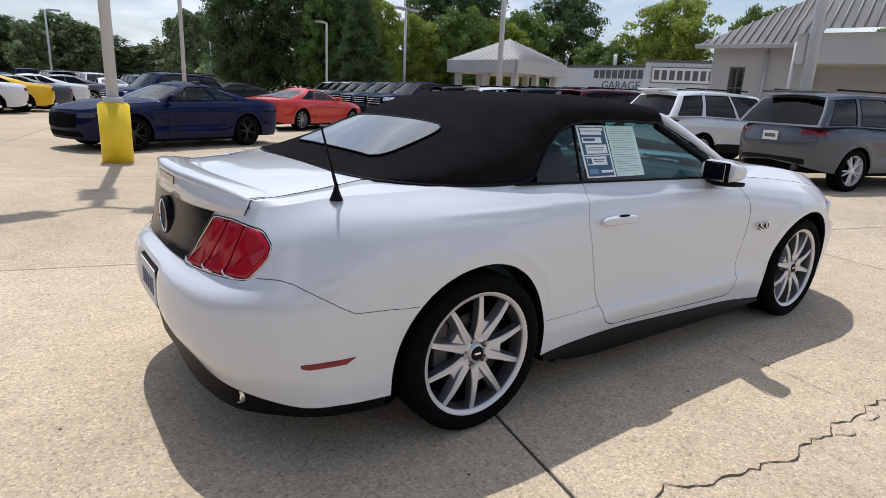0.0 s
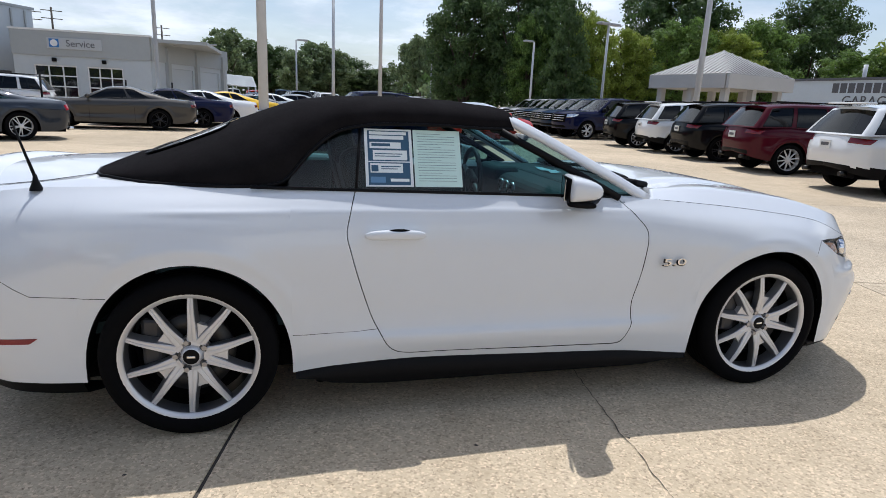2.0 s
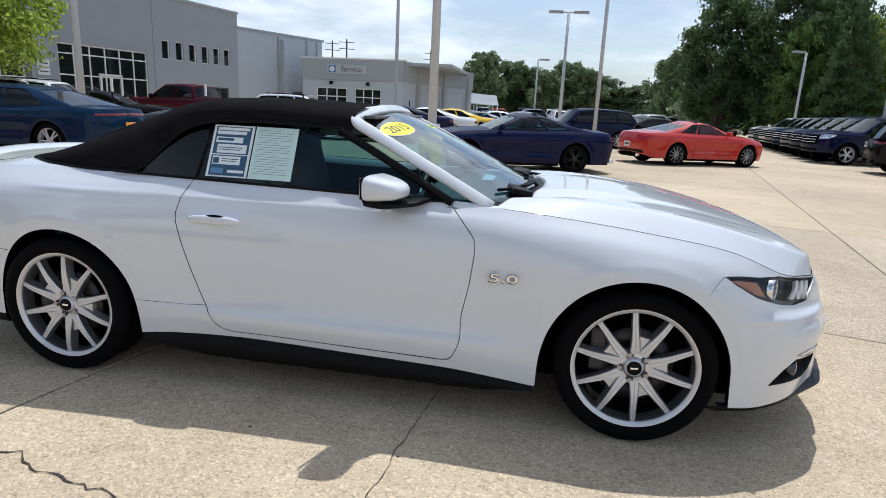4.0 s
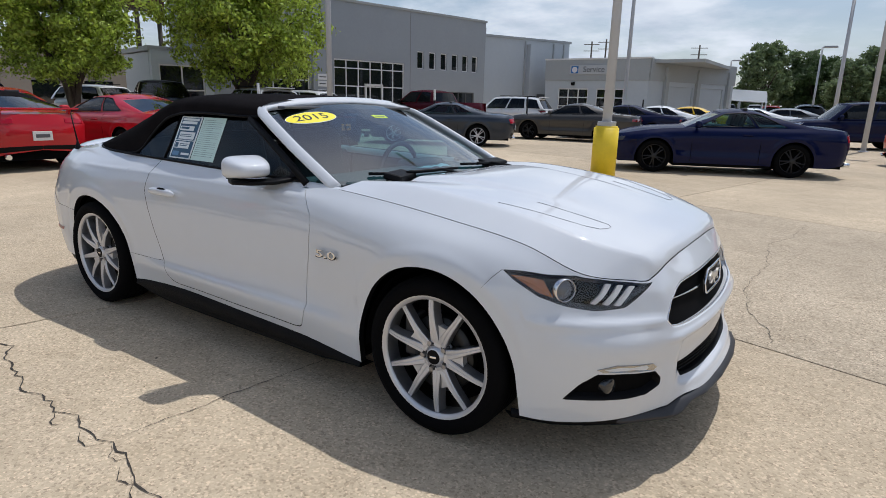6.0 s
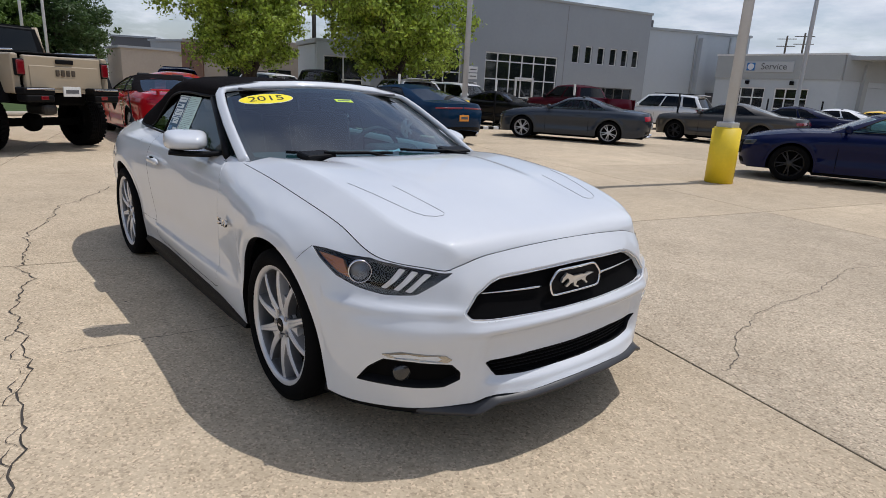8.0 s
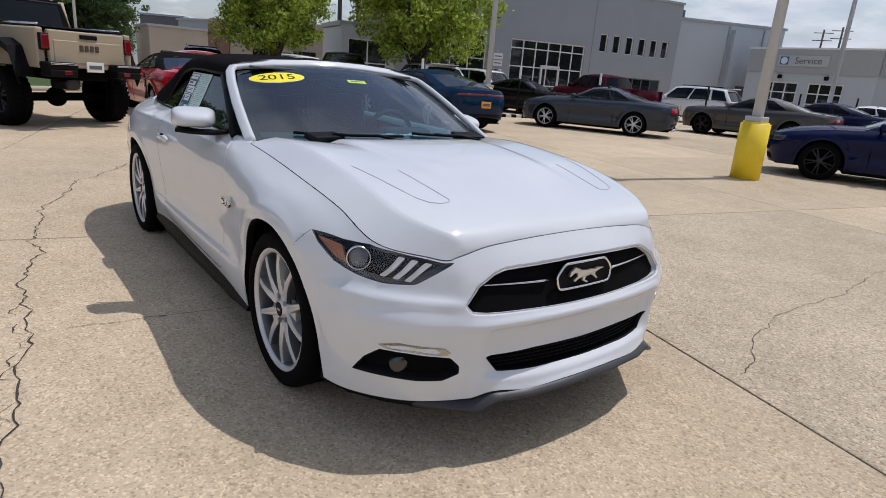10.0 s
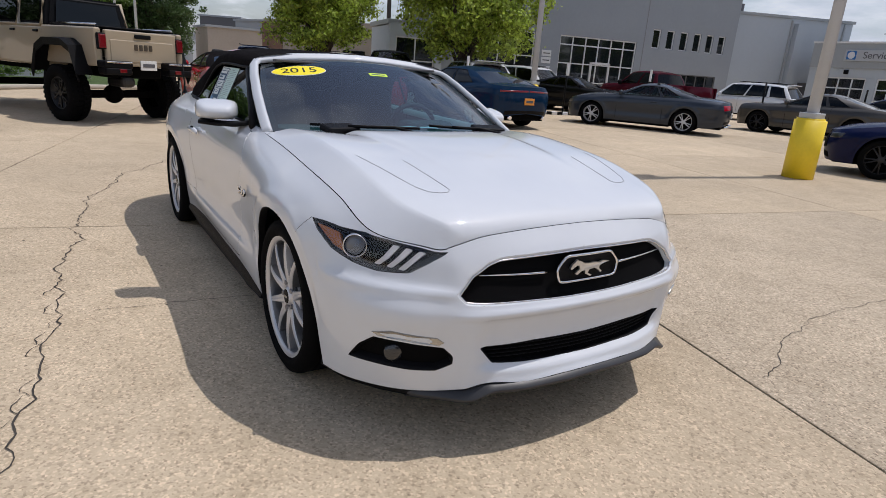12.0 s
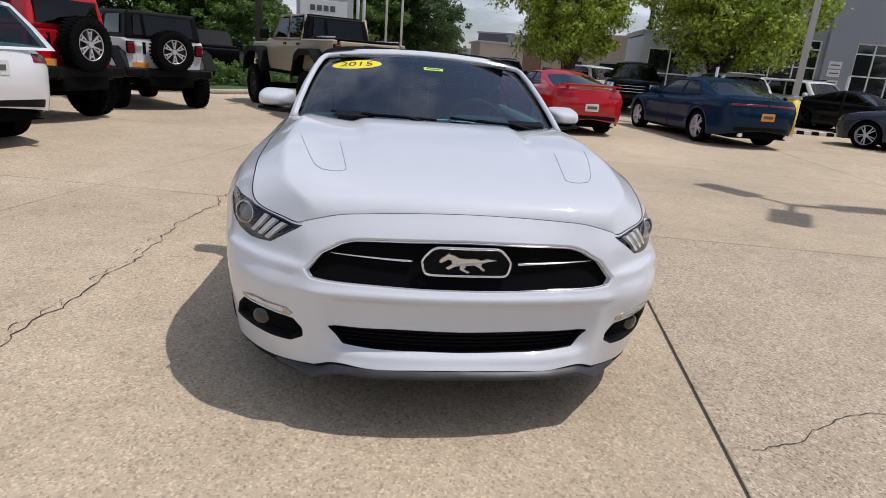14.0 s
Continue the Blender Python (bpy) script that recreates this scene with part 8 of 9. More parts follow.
parked("suv", P_MAROON, "maroon SUV with silver wheels", (10.90, 8.90), SUV_H, "R", RIM_SILVER, 10, True)
parked("suv", P_BLACK, "black SUV with black wheels", (11.45, 12.0), SUV_H, "R", RIM_BLACK, 5, True)
parked("suv", P_WHITE2, "white compact SUV with black cladding", (11.85, 14.7), SUV_H, "R", RIM_SILVER, 10, True, trim=BLACK_PLASTIC)
parked("suv", P_BLACK, "black SUV with silver wheels", (11.95, 17.25), SUV_H, "R", RIM_SILVER, 10, True)
for k, (m, word) in enumerate([(P_NAVY, "navy blue"), (P_TEAL, "blue"), (P_SLATE, "grey"), (P_TEAL, "blue"), (P_SLATE, "grey"), (P_SILVER, "silver"), (P_SLATE, "grey"), (P_WHITE2, "white")]):
    parked("pickup", m, f"{word} pickup truck in a row, nose to the lane", (15.9 + 0.42 * k, 22.4 + 2.35 * k), 186, "L", RIM_SILVER, 5, True, group="row of trucks", category="truck")
# the far stock, row behind row
mix = [P_WHITE2, P_BLACK, P_SILVER, P_SLATE, P_NAVY, P_GREY, P_MAROON, P_WHITE2, P_ORANGE, P_TEAL]
words = ["white", "black", "silver", "grey", "navy blue", "dark grey", "maroon", "white", "orange-red", "blue"]
rnd = random.Random(5)
parked("suv", P_NAVY, "navy blue SUV parked behind the orange coupe", (4.0, 24.6), -160, "L", RIM_SILVER, 10, True, group="far stock")
parked("sedan", P_BLACK, "black saloon in the far stock", (7.0, 26.0), -160, "L", RIM_SILVER, 5, True, group="far stock")
for row, (x0, y0, dx, dy, cnt, head) in enumerate([(-4.0, 41.0, 2.9, 0.5, 6, 100), (-8.0, 58.0, 2.85, 0.4, 10, 98), (-14, 72.0, 2.85, 0.4, 13, 98), (2.5, 46.0, 2.9, 0.5, 3, -80)]):
    for k in range(cnt):
        j = rnd.randrange(len(mix))
        kd = rnd.choice(["suv", "pickup", "sedan", "muscle", "suv"])
        args = {"suv": (RIM_SILVER, 10, True), "pickup": (RIM_SILVER, 5, True), "sedan": (RIM_SILVER, 5, True), "muscle": (RIM_BLACK, 5, True)}[kd]
        parked(kd, mix[j], f"{words[j]} vehicle in the far rows of stock", (x0 + dx * k, y0 + dy * k), head, "L", *args, group="far stock")
# by the showroom
parked("suv", P_WHITE2, "white SUV before the white block", (-11.6, 25.2), -172, "L", RIM_SILVER, 10, True, group="cars by the showroom")
parked("pickup", P_MAROON, "maroon crew-cab pickup before the showroom", (-13.6, 20.6), 172, "L", RIM_SILVER, 5, True, group="cars by the showroom", category="truck")
parked("muscle", P_BLACK, "black muscle coupe with dark wheels", (-16.4, 15.6), 20, "R", RIM_BLACK, 5, True, group="cars by the showroom")
parked("suv", P_WHITE2, "white SUV by the entrance", (-19.0, 15.6), 10, "R", RIM_SILVER, 10, True, group="cars by the showroom")
parked("pickup", P_BLACK, "black pickup truck under the trees", (-21.5, 10.2), -25, "R", RIM_SILVER, 5, True, group="cars by the showroom", category="truck")
parked("suv", P_SILVER, "silver SUV under the trees", (-15.5, 11.2), 165, "L", RIM_SILVER, 10, True, group="cars by the showroom")
parked("suv", P_NAVY, "navy blue SUV at the lot's edge", (-24.0, 5.0), 165, "L", RIM_SILVER, 10, True, group="cars by the showroom")
parked("suv", P_WHITE2, "white SUV at the lot's edge", (-25.0, 9.2), 10, "R", RIM_SILVER, 10, True, group="cars by the showroom")
parked("sedan", P_RED, "red car under the tree", (-13.6, 3.9), 170, "R", RIM_SILVER, 5, True, group="cars by the showroom")

# ---- off-roaders ----
def mud_wheel(r, half, rim_m, lug=True):
    w = new("wheel")
    rim_r = r * 0.59
    tyre_obj(r - 0.008, half, rim_r * 0.98, w, seg=48)
    bm = bmesh.new()
    for k in range(36):
        a = 2 * math.pi * k / 36
        for s in (-1, 1):
            box_bm(bm, (0.040, half * 0.85, 0.022), (r * math.cos(a + s * 0.04) * 0.977, s * half * 0.52, r * math.sin(a + s * 0.04) * 0.977), 0, pose(0, 0, 0, 0, -math.degrees(a) + 90, s * 14))
    part("tread", bm, RUBBER, w)
    verts, faces = lathe([(rim_r * 0.99, -half * 0.75), (rim_r, -half * 0.82), (rim_r * 0.95, -half * 0.70), (rim_r * 0.9, -half * 0.3), (0.001, -half * 0.3)], 36)
    obj("rim_barrel", verts, faces, RIM_BLACK, w)
    verts, faces = lathe([(rim_r * 0.98, -half * 0.80), (rim_r * 0.97, -half * 0.86), (rim_r * 0.93, -half * 0.84), (rim_r * 0.92, -half * 0.76)], 36)
    obj("rim_edge", verts, faces, rim_m, w)
    bm = bmesh.new()
    for k in range(6):
        a = 2 * math.pi * k / 6 + math.pi / 2
        for d in (-1, 1):
            b = a + d * 0.19
            x0, z0, x1, z1 = rim_r * 0.26 * math.cos(a + d * 0.10), rim_r * 0.26 * math.sin(a + d * 0.10), rim_r * 0.90 * math.cos(b), rim_r * 0.90 * math.sin(b)
            box_bm(bm, (math.hypot(x1 - x0, z1 - z0), 0.030, 0.020), ((x0 + x1) / 2, -half * 0.66, (z0 + z1) / 2), 0.004, pose(0, 0, 0, 0, -math.degrees(math.atan2(z1 - z0, x1 - x0)), 0))
        box_bm(bm, (0.020, 0.030, rim_r * 0.34), (rim_r * 0.72 * math.cos(a), -half * 0.66, rim_r * 0.72 * math.sin(a)), 0.004, pose(0, 0, 0, 0, -math.degrees(a), 0))
    cyl_bm(bm, rim_r * 0.24, rim_r * 0.20, 0.05, (0, -half * 0.62, 0), pose(0, 0, 0, 90, 0, 0), 20)
    part("rim", bm, rim_m, w)
    return w


def round_box(name, size, at, m, parent, bevel=0.04, turn=None, label=""):
    return part(name, box_bm(bmesh.new(), size, at, bevel, turn, 3), m, parent, label, smooth=False)


def boxy_jeep(color_m, name, label, m, hard_m, R=0.40, lift=0.0):
    """A square off-roader from behind: tub, hard top, tailgate with spare wheel, lamps, bumper. Its nose looks to +x."""
    e = thing(name, m, label, "off-roader", "off-roaders")
    z = lift
    round_box("body", (3.0, 1.56, 0.72), (-0.10, 0, 0.98 + z), color_m, e, 0.05)
    round_box("bonnet", (1.25, 1.40, 0.42), (1.75, 0, 1.02 + z), color_m, e, 0.06)
    round_box("chassis_frame", (3.9, 0.9, 0.22), (0.1, 0, 0.56 + z), DARK, e, 0.04)
    fv = [(-1.62, 0.74, 1.33), (-1.55, 0.66, 1.84), (0.30, 0.66, 1.87), (0.78, 0.74, 1.33)]
    vs = [(x, -y, q + z) for x, y, q in fv] + [(x, y, q + z) for x, y, q in fv]
    bm = bmesh.new()
    bv = [bm.verts.new(p) for p in vs]
    for q in [(0, 1, 2, 3), (7, 6, 5, 4), (0, 4, 5, 1), (1, 5, 6, 2), (2, 6, 7, 3), (3, 7, 4, 0)]:
        bm.faces.new([bv[i] for i in q])
    bmesh.ops.recalc_face_normals(bm, faces=bm.faces)
    bmesh.ops.bevel(bm, geom=bm.edges[:], offset=0.05, segments=3, affect="EDGES", profile=0.5)
    part("hard_top", bm, hard_m, e)
    g = bmesh.new()
    gv = [g.verts.new(p) for p in [(-1.632, -0.60, 1.40 + z), (-1.632, 0.60, 1.40 + z), (-1.58, 0.55, 1.76 + z), (-1.58, -0.55, 1.76 + z)]]
    g.faces.new(gv[::-1])
    part("rear_window", g, TINT, e)
    round_box("rear_window_base", (0.02, 1.16, 0.36), (-1.592, 0, 1.58 + z), DARK, e, 0.005, pose(0, 0, 0, 0, 8, 0))
    for s in (-1, 1):
        for x0, x1 in ((-1.35, -0.55), (-0.45, 0.30)):
            gb = bmesh.new()
            a = [gb.verts.new((x, s * (0.752 - (q - 1.40) * 0.155), q + z)) for x, q in [(x0, 1.42), (x1, 1.42), (x1 - 0.04, 1.76), (x0 + 0.05, 1.76)]]
            gb.faces.new(a if s < 0 else a[::-1])
            part("side_window", gb, TINT, e)
        lamp = round_box("tail_lamp", (0.06, 0.15, 0.22), (-1.63, s * 0.66, 1.17 + z), BLACK_PLASTIC, e, 0.02)
        round_box("red_lens", (0.03, 0.115, 0.18), (-1.66, s * 0.66, 1.17 + z), DARK_RED, lamp, 0.012)
        for cx in (-1.12, 1.45):
            bm = bmesh.new()
            pts = [(-0.62, 0.0), (-0.46, 0.30), (-0.25, 0.38), (0.25, 0.38), (0.50, 0.28), (0.70, -0.02)]
            for (a0, b0), (a1, b1) in zip(pts, pts[1:]):
                v0 = [bm.verts.new((cx + a, s * y, 0.80 + b + z)) for a, b, y in [(a0, b0, 0.74), (a1, b1, 0.74), (a1, b1 - 0.01, 0.925), (a0, b0 - 0.01, 0.925)]]
                bm.faces.new(v0)
                v1 = [bm.verts.new((cx + a, s * y, 0.80 + b + z)) for a, b, y in [(a0, b0 - 0.01, 0.925), (a1, b1 - 0.01, 0.925), (a1, b1 - 0.10, 0.91), (a0, b0 - 0.10, 0.91)]]
                bm.faces.new(v1)
            bmesh.ops.remove_doubles(bm, verts=bm.verts[:], dist=0.002)
            bmesh.ops.solidify(bm, geom=bm.faces[:], thickness=0.025)
            part("wheel_flare", bm, BLACK_PLASTIC, e)
        box("step_bar", (1.5, 0.10, 0.08), (0.15, s * 0.80, 0.55 + z), BLACK_PLASTIC, e, 0.02)
        box("door_handle", (0.16, 0.04, 0.04), (-0.25, s * 0.80, 1.22 + z), BLACK_PLASTIC, e, 0.01)
        box("door_mirror", (0.09, 0.20, 0.20), (0.62, s * 0.95, 1.42 + z), BLACK_PLASTIC, e, 0.03)
        round_box("bumper_corner", (0.22, 0.36, 0.17), (-1.72, s * 0.66, 0.72 + z), BLACK_PLASTIC, e, 0.04)
        box("hinge", (0.03, 0.12, 0.05), (-1.635, 0.50, 1.05 + z + 0.16 * s), color_m, e, 0.008)
    round_box("rear_bumper", (0.20, 1.1, 0.20), (-1.74, 0, 0.70 + z), BLACK_PLASTIC, e, 0.04)
    box("tailgate_groove", (0.012, 1.12, 0.62), (-1.602, 0, 0.99 + z), color_m, e, 0.004)
    box("number_plate", (0.02, 0.30, 0.16), (-1.655, 0.50, 0.82 + z), PLATE_ORANGE, e, 0.004)
    box("tailgate_vent", (0.014, 0.06, 0.22), (-1.612, 0.40, 1.16 + z), BLACK_PLASTIC, e, 0.004)
    sp = mud_wheel(R * 0.98, 0.13, RIM_SILVER)
    sp.name = "spare_wheel"
    sp.parent = e
    sp.matrix_basis = pose(-1.83, -0.05, 1.13 + z, 0, 0, -90)
    mw = mud_wheel(R, 0.14, RIM_BLACK)
    mw.parent = e
    mw.matrix_basis = pose(-1.12, -0.80, R, 0, 0, 0)
    for x, s in ((-1.12, 1), (1.45, -1), (1.45, 1)):
        c = copy_thing(mw, pose(x, s * 0.80, R, 0, 20, 0 if s < 0 else 180))
        c.parent = e
    axle = box("rear_axle", (0.12, 1.5, 0.12), (-1.12, 0, R), DARK, e, 0.03)
    return e


def at_rear(rr, heading, back, half_track):
    """The pose of a vehicle whose right rear wheel stands at rr; back: how far its rear axle lies behind its middle."""
    h = radians(heading)
    f, left = Vector((math.cos(h), math.sin(h), 0)), Vector((-math.sin(h), math.cos(h), 0))
    o = Vector((*rr, 0)) + f * back + left * half_track
    return pose(o.x, o.y, 0, 0, 0, heading)


boxy_jeep(P_WHITE2, "off_roader", "white off-roader with black hard top and rear spare wheel", at_rear((-9.645, -4.05), -140, 1.12, 0.80), BLACK_PLASTIC)
boxy_jeep(P_RED, "off_roader", "red off-roader with red hard top and rear spare wheel", at_rear((-7.03, -5.08), -111, 1.12, 0.80), P_RED, 0.42, 0.05)
boxy_jeep(P_BLACK, "off_roader", "black off-roader beyond the hedge", at_rear((-21.5, -7.5), 20, 1.12, 0.80), BLACK_PLASTIC)

# lifted sand-coloured pickup
tk = thing("off_road_pickup", Matrix(), "lifted sand beige off-road pickup with black arches and mud tyres", "truck", "off-roaders")
h = radians(-153)
f_, l_ = Vector((math.cos(h), math.sin(h), 0)), Vector((-math.sin(h), math.cos(h), 0))
o = Vector((-8.78, -1.48, 0)) + f_ * 1.75 - l_ * 0.84
tk.matrix_basis = pose(o.x, o.y, 0, 0, 0, -153)
Z = 0.22
round_box("cab_body", (2.35, 1.62, 0.70), (0.10, 0, 1.02 + Z), P_SAND, tk, 0.06)
round_box("bonnet", (1.45, 1.45, 0.45), (1.95, 0, 1.06 + Z), P_SAND, tk, 0.07)
round_box("bed_floor", (1.60, 1.40, 0.10), (-1.80, 0, 0.82 + Z), BLACK_PLASTIC, tk, 0.02)
for s in (-1, 1):
    round_box("bed_side", (1.62, 0.12, 0.62), (-1.82, s * 0.76, 1.06 + Z), P_SAND, tk, 0.03)
    lamp = round_box("tail_lamp", (0.08, 0.15, 0.26), (-2.64, s * 0.72, 1.16 + Z), BLACK_PLASTIC, tk, 0.02)
    round_box("red_lens", (0.04, 0.12, 0.22), (-2.68, s * 0.72, 1.16 + Z), DARK_RED, lamp, 0.014)
    round_box("bumper_end", (0.24, 0.50, 0.12), (-2.76, s * 0.58, 0.80 + Z), BLACK_PLASTIC, tk, 0.03)
    round_box("bumper_strip", (0.02, 0.44, 0.028), (-2.885, s * 0.57, 0.835 + Z), CHROME, tk, 0.008)
    round_box("bumper_pad", (0.25, 0.46, 0.12), (-2.755, s * 0.58, 0.69 + Z), BLACK_PLASTIC, tk, 0.03)
    round_box("bumper_lamp", (0.03, 0.12, 0.06), (-2.88, s * 0.52, 0.70 + Z), DARK_RED, tk, 0.008)
    for cx in (-1.75, 1.74):
        bm = bmesh.new()
        pts = [(-0.68, -0.10), (-0.50, 0.36), (-0.28, 0.46), (0.28, 0.46), (0.54, 0.34), (0.74, -0.10)]
        for (a0, b0), (a1, b1) in zip(pts, pts[1:]):
            bm.faces.new([bm.verts.new((cx + a, s * y, 0.72 + b + Z)) for a, b, y in [(a0, b0, 0.78), (a1, b1, 0.78), (a1, b1 - 0.02, 1.06), (a0, b0 - 0.02, 1.06)]])
            bm.faces.new([bm.verts.new((cx + a, s * y, 0.72 + b + Z)) for a, b, y in [(a0, b0 - 0.02, 1.06), (a1, b1 - 0.02, 1.06), (a1, b1 - 0.14, 1.04), (a0, b0 - 0.14, 1.04)]])
        bmesh.ops.remove_doubles(bm, verts=bm.verts[:], dist=0.002)
        bmesh.ops.solidify(bm, geom=bm.faces[:], thickness=0.03)
        part("wheel_flare", bm, BLACK_PLASTIC, tk)
    for x0, x1 in ((-0.95, -0.28), (-0.15, 0.62)):
        gb = bmesh.new()
        a = [gb.verts.new((x, s * (0.80 - (q - 1.40) * 0.16), q + Z)) for x, q in [(x0, 1.43), (x1, 1.43), (x1 - (0.22 if x1 > 0.5 else 0.02), 1.80), (x0 + 0.03, 1.80)]]
        gb.faces.new(a if s < 0 else a[::-1])
        part("side_window", gb, TINT, tk)
        box("door_handle", (0.15, 0.04, 0.04), (x0 + 0.12, s * 0.82, 1.26 + Z), BLACK_PLASTIC, tk, 0.01)
    box("door_mirror", (0.10, 0.22, 0.22), (0.85, s * 1.0, 1.46 + Z), BLACK_PLASTIC, tk, 0.03)
bm = bmesh.new()
fv = [(-1.10, 0.77, 1.34), (-1.04, 0.66, 1.88), (0.42, 0.66, 1.90), (0.92, 0.77, 1.34)]
bv = [bm.verts.new((x, -y, q + Z)) for x, y, q in fv] + [bm.verts.new((x, y, q + Z)) for x, y, q in fv]
for q in [(0, 1, 2, 3), (7, 6, 5, 4), (0, 4, 5, 1), (1, 5, 6, 2), (2, 6, 7, 3), (3, 7, 4, 0)]:
    bm.faces.new([bv[i] for i in q])
bmesh.ops.recalc_face_normals(bm, faces=bm.faces)
bmesh.ops.bevel(bm, geom=bm.edges[:], offset=0.05, segments=3, affect="EDGES")
part("hard_top", bm, BLACK_PLASTIC, tk)
for s in (-1, 1):
    for x0, x1 in ((-1.0, -0.24), (-0.18, 0.80)):
        pts = [(x0, 1.36), (x1, 1.36), (x1 - (0.36 if x1 > 0.5 else 0), 1.85), (x0 + 0.02, 1.85)]
        tube("door_frame", [(x, s * (0.80 - (q - 1.36) * 0.2), q + Z) for x, q in pts], 0.035, P_SAND, tk, 6, closed=True)
obj("rear_window", [(-1.115, -0.60, 1.44 + Z), (-1.075, -0.54, 1.80 + Z), (-1.075, 0.54, 1.80 + Z), (-1.115, 0.60, 1.44 + Z)], [(0, 1, 2, 3)], TINT, tk, smooth=False)
round_box("tailgate", (0.08, 1.32, 0.58), (-2.63, 0, 1.06 + Z), P_SAND, tk, 0.025)
round_box("tailgate_panel", (0.03, 1.18, 0.36), (-2.665, 0, 1.02 + Z), P_SAND, tk, 0.015)
box("tailgate_handle", (0.03, 0.30, 0.07), (-2.68, 0, 1.27 + Z), BLACK_PLASTIC, tk, 0.012)
for k in range(4):
    box("maker_bar", (0.012, 0.06, 0.10), (-2.686, -0.135 + 0.09 * k, 1.09 + Z), mat("dark bronze lettering", (0.10, 0.08, 0.06), 0.4, 0.5), tk, 0.01)
round_box("bed_cover", (1.50, 1.42, 0.03), (-1.80, 0, 1.385 + Z), BLACK_PLASTIC, tk, 0.01)
for s in (-1, 1):
    tube("bed_rail", [(-1.1, s * 0.70, 1.42 + Z), (-2.5, s * 0.70, 1.42 + Z)], 0.02, LAMP_SILVER, tk, 6)
box("number_plate", (0.02, 0.30, 0.16), (-2.80, 0, 0.80 + Z), PLATE, tk, 0.004)
box("plate_lettering", (0.006, 0.22, 0.06), (-2.812, 0, 0.80 + Z), SIGN_GREY, tk)
round_box("chassis_frame", (5.0, 0.9, 0.2), (0, 0, 0.66 + Z), DARK, tk, 0.04)
box("rear_axle", (0.14, 1.6, 0.14), (-1.75, 0, 0.46), DARK, tk, 0.04)
bm = bmesh.new()
bmesh.ops.create_uvsphere(bm, u_segments=16, v_segments=10, radius=0.17)
part("differential", bm, DARK, tk, smooth=True).matrix_basis = pose(-1.75, 0.05, 0.46)
box("front_axle", (0.14, 1.6, 0.14), (1.74, 0, 0.46), DARK, tk, 0.04)
box("muffler", (0.5, 0.25, 0.18), (-2.35, 0.25, 0.72), STEEL, tk, 0.06)
mw = mud_wheel(0.475, 0.165, RIM_BLACK)
mw.parent = tk
mw.matrix_basis = pose(-1.75, -0.87, 0.475)
for x, s in ((-1.75, 1), (1.74, -1), (1.74, 1)):
    c = copy_thing(mw, pose(x, s * 0.87, 0.475, 0, 15, 0 if s < 0 else 180))
    c.parent = tk

# large white SUV at the near end of that row
parked("suv", P_WHITE2, "large white SUV with chrome exhaust tip", (-4.19, -4.95), -112, "R", RIM_SILVER, 5, False, category="car")

# ---- posts, lamps, signs ----
def lamp_post(x, y, height, r, heads, label, sleeve=None, group="lamp posts"):
    e = thing("lamp_post", pose(x, y, 0), label, "lamp post", group)
    cyl("pole", r, r * 0.72, height, (0, 0, height / 2), POLE_MAT, e, seg=16)
    cyl("foot_plate", r * 1.9, r * 1.9, 0.03, (0, 0, 0.015), POLE_MAT, e, seg=16)
    if sleeve:
        sr, sh_ = sleeve[0] * 0.92, sleeve[1]
        bm = cyl_bm(bmesh.new(), sr, sr, sh_, (0, 0, sh_ / 2 + 0.002), None, 28)
        bmesh.ops.bevel(bm, geom=[ed for ed in bm.edges if all(abs(v.co.z - sh_) < 0.02 for v in ed.verts)], offset=0.03, segments=3, affect="EDGES")
        sl = part("sleeve", bm, YELLOW, e, "yellow plastic post sleeve")
        for p in sl.data.polygons:
            p.use_smooth = len(p.vertices) == 4
        box("pole_base", (r * 3.0, r * 3.0, 0.09), (0, 0, sh_ + 0.045), POLE_MAT, e, 0.01)
    for ang, reach in heads:
        hd = box("lamp_head", (0.80, 0.40, 0.12), (0, 0, 0), mat("lamp head grey", (0.35, 0.36, 0.38), 0.5, var=0.05), e, 0.03)
        hd.matrix_basis = pose(0, 0, height, 0, 0, ang) @ Matrix.Translation((reach, 0, 0.02))
        am = box("lamp_arm", (reach, 0.07, 0.07), (reach / 2, 0, 0), POLE_MAT, e, 0.01)
        am.matrix_basis = pose(0, 0, height, 0, 0, ang)
    return e


lamp_post(-1.44, 8.78, 9.25, 0.095, [(203, 0.85), (83, 0.85), (323, 0.85)], "tall grey lamp post in a yellow sleeve", (0.262, 0.98))
lamp_post(-12.25, 12.0, 9.25, 0.10, [(203, 0.85), (83, 0.85), (323, 0.85)], "tall grey lamp post in a yellow sleeve by the showroom", (0.20, 1.05))
lamp_post(2.83, 23.1, 11.0, 0.085, [(0, 0.6)], "tall slim grey lamp post")
lamp_post(1.46, 32.1, 6.9, 0.10, [(0, 0.7), (180, 0.7)], "grey lamp post with two flat heads")
lamp_post(17.8, 42.7, 6.3, 0.10, [(200, 0.6)], "grey lamp post before the trees")
lamp_post(17.15, 29.9, 6.2, 0.09, [(20, 0.45), (200, 0.45)], "grey lamp post with two heads before the trees")
lamp_post(15.9, 19.4, 10.5, 0.13, [(0, 0.6)], "thick grey lamp post by the trucks")
lamp_post(12.5, 4.25, 8.0, 0.14, [(0, 0.6)], "thick grey lamp post by the office")
lamp_post(-6.2, 24.15, 9.5, 0.09, [(0, 0.6)], "tall slim grey lamp post by the service garage")
lamp_post(-0.4, 47.0, 5.6, 0.08, [(0, 0.5)], "short grey lamp post among the far rows")
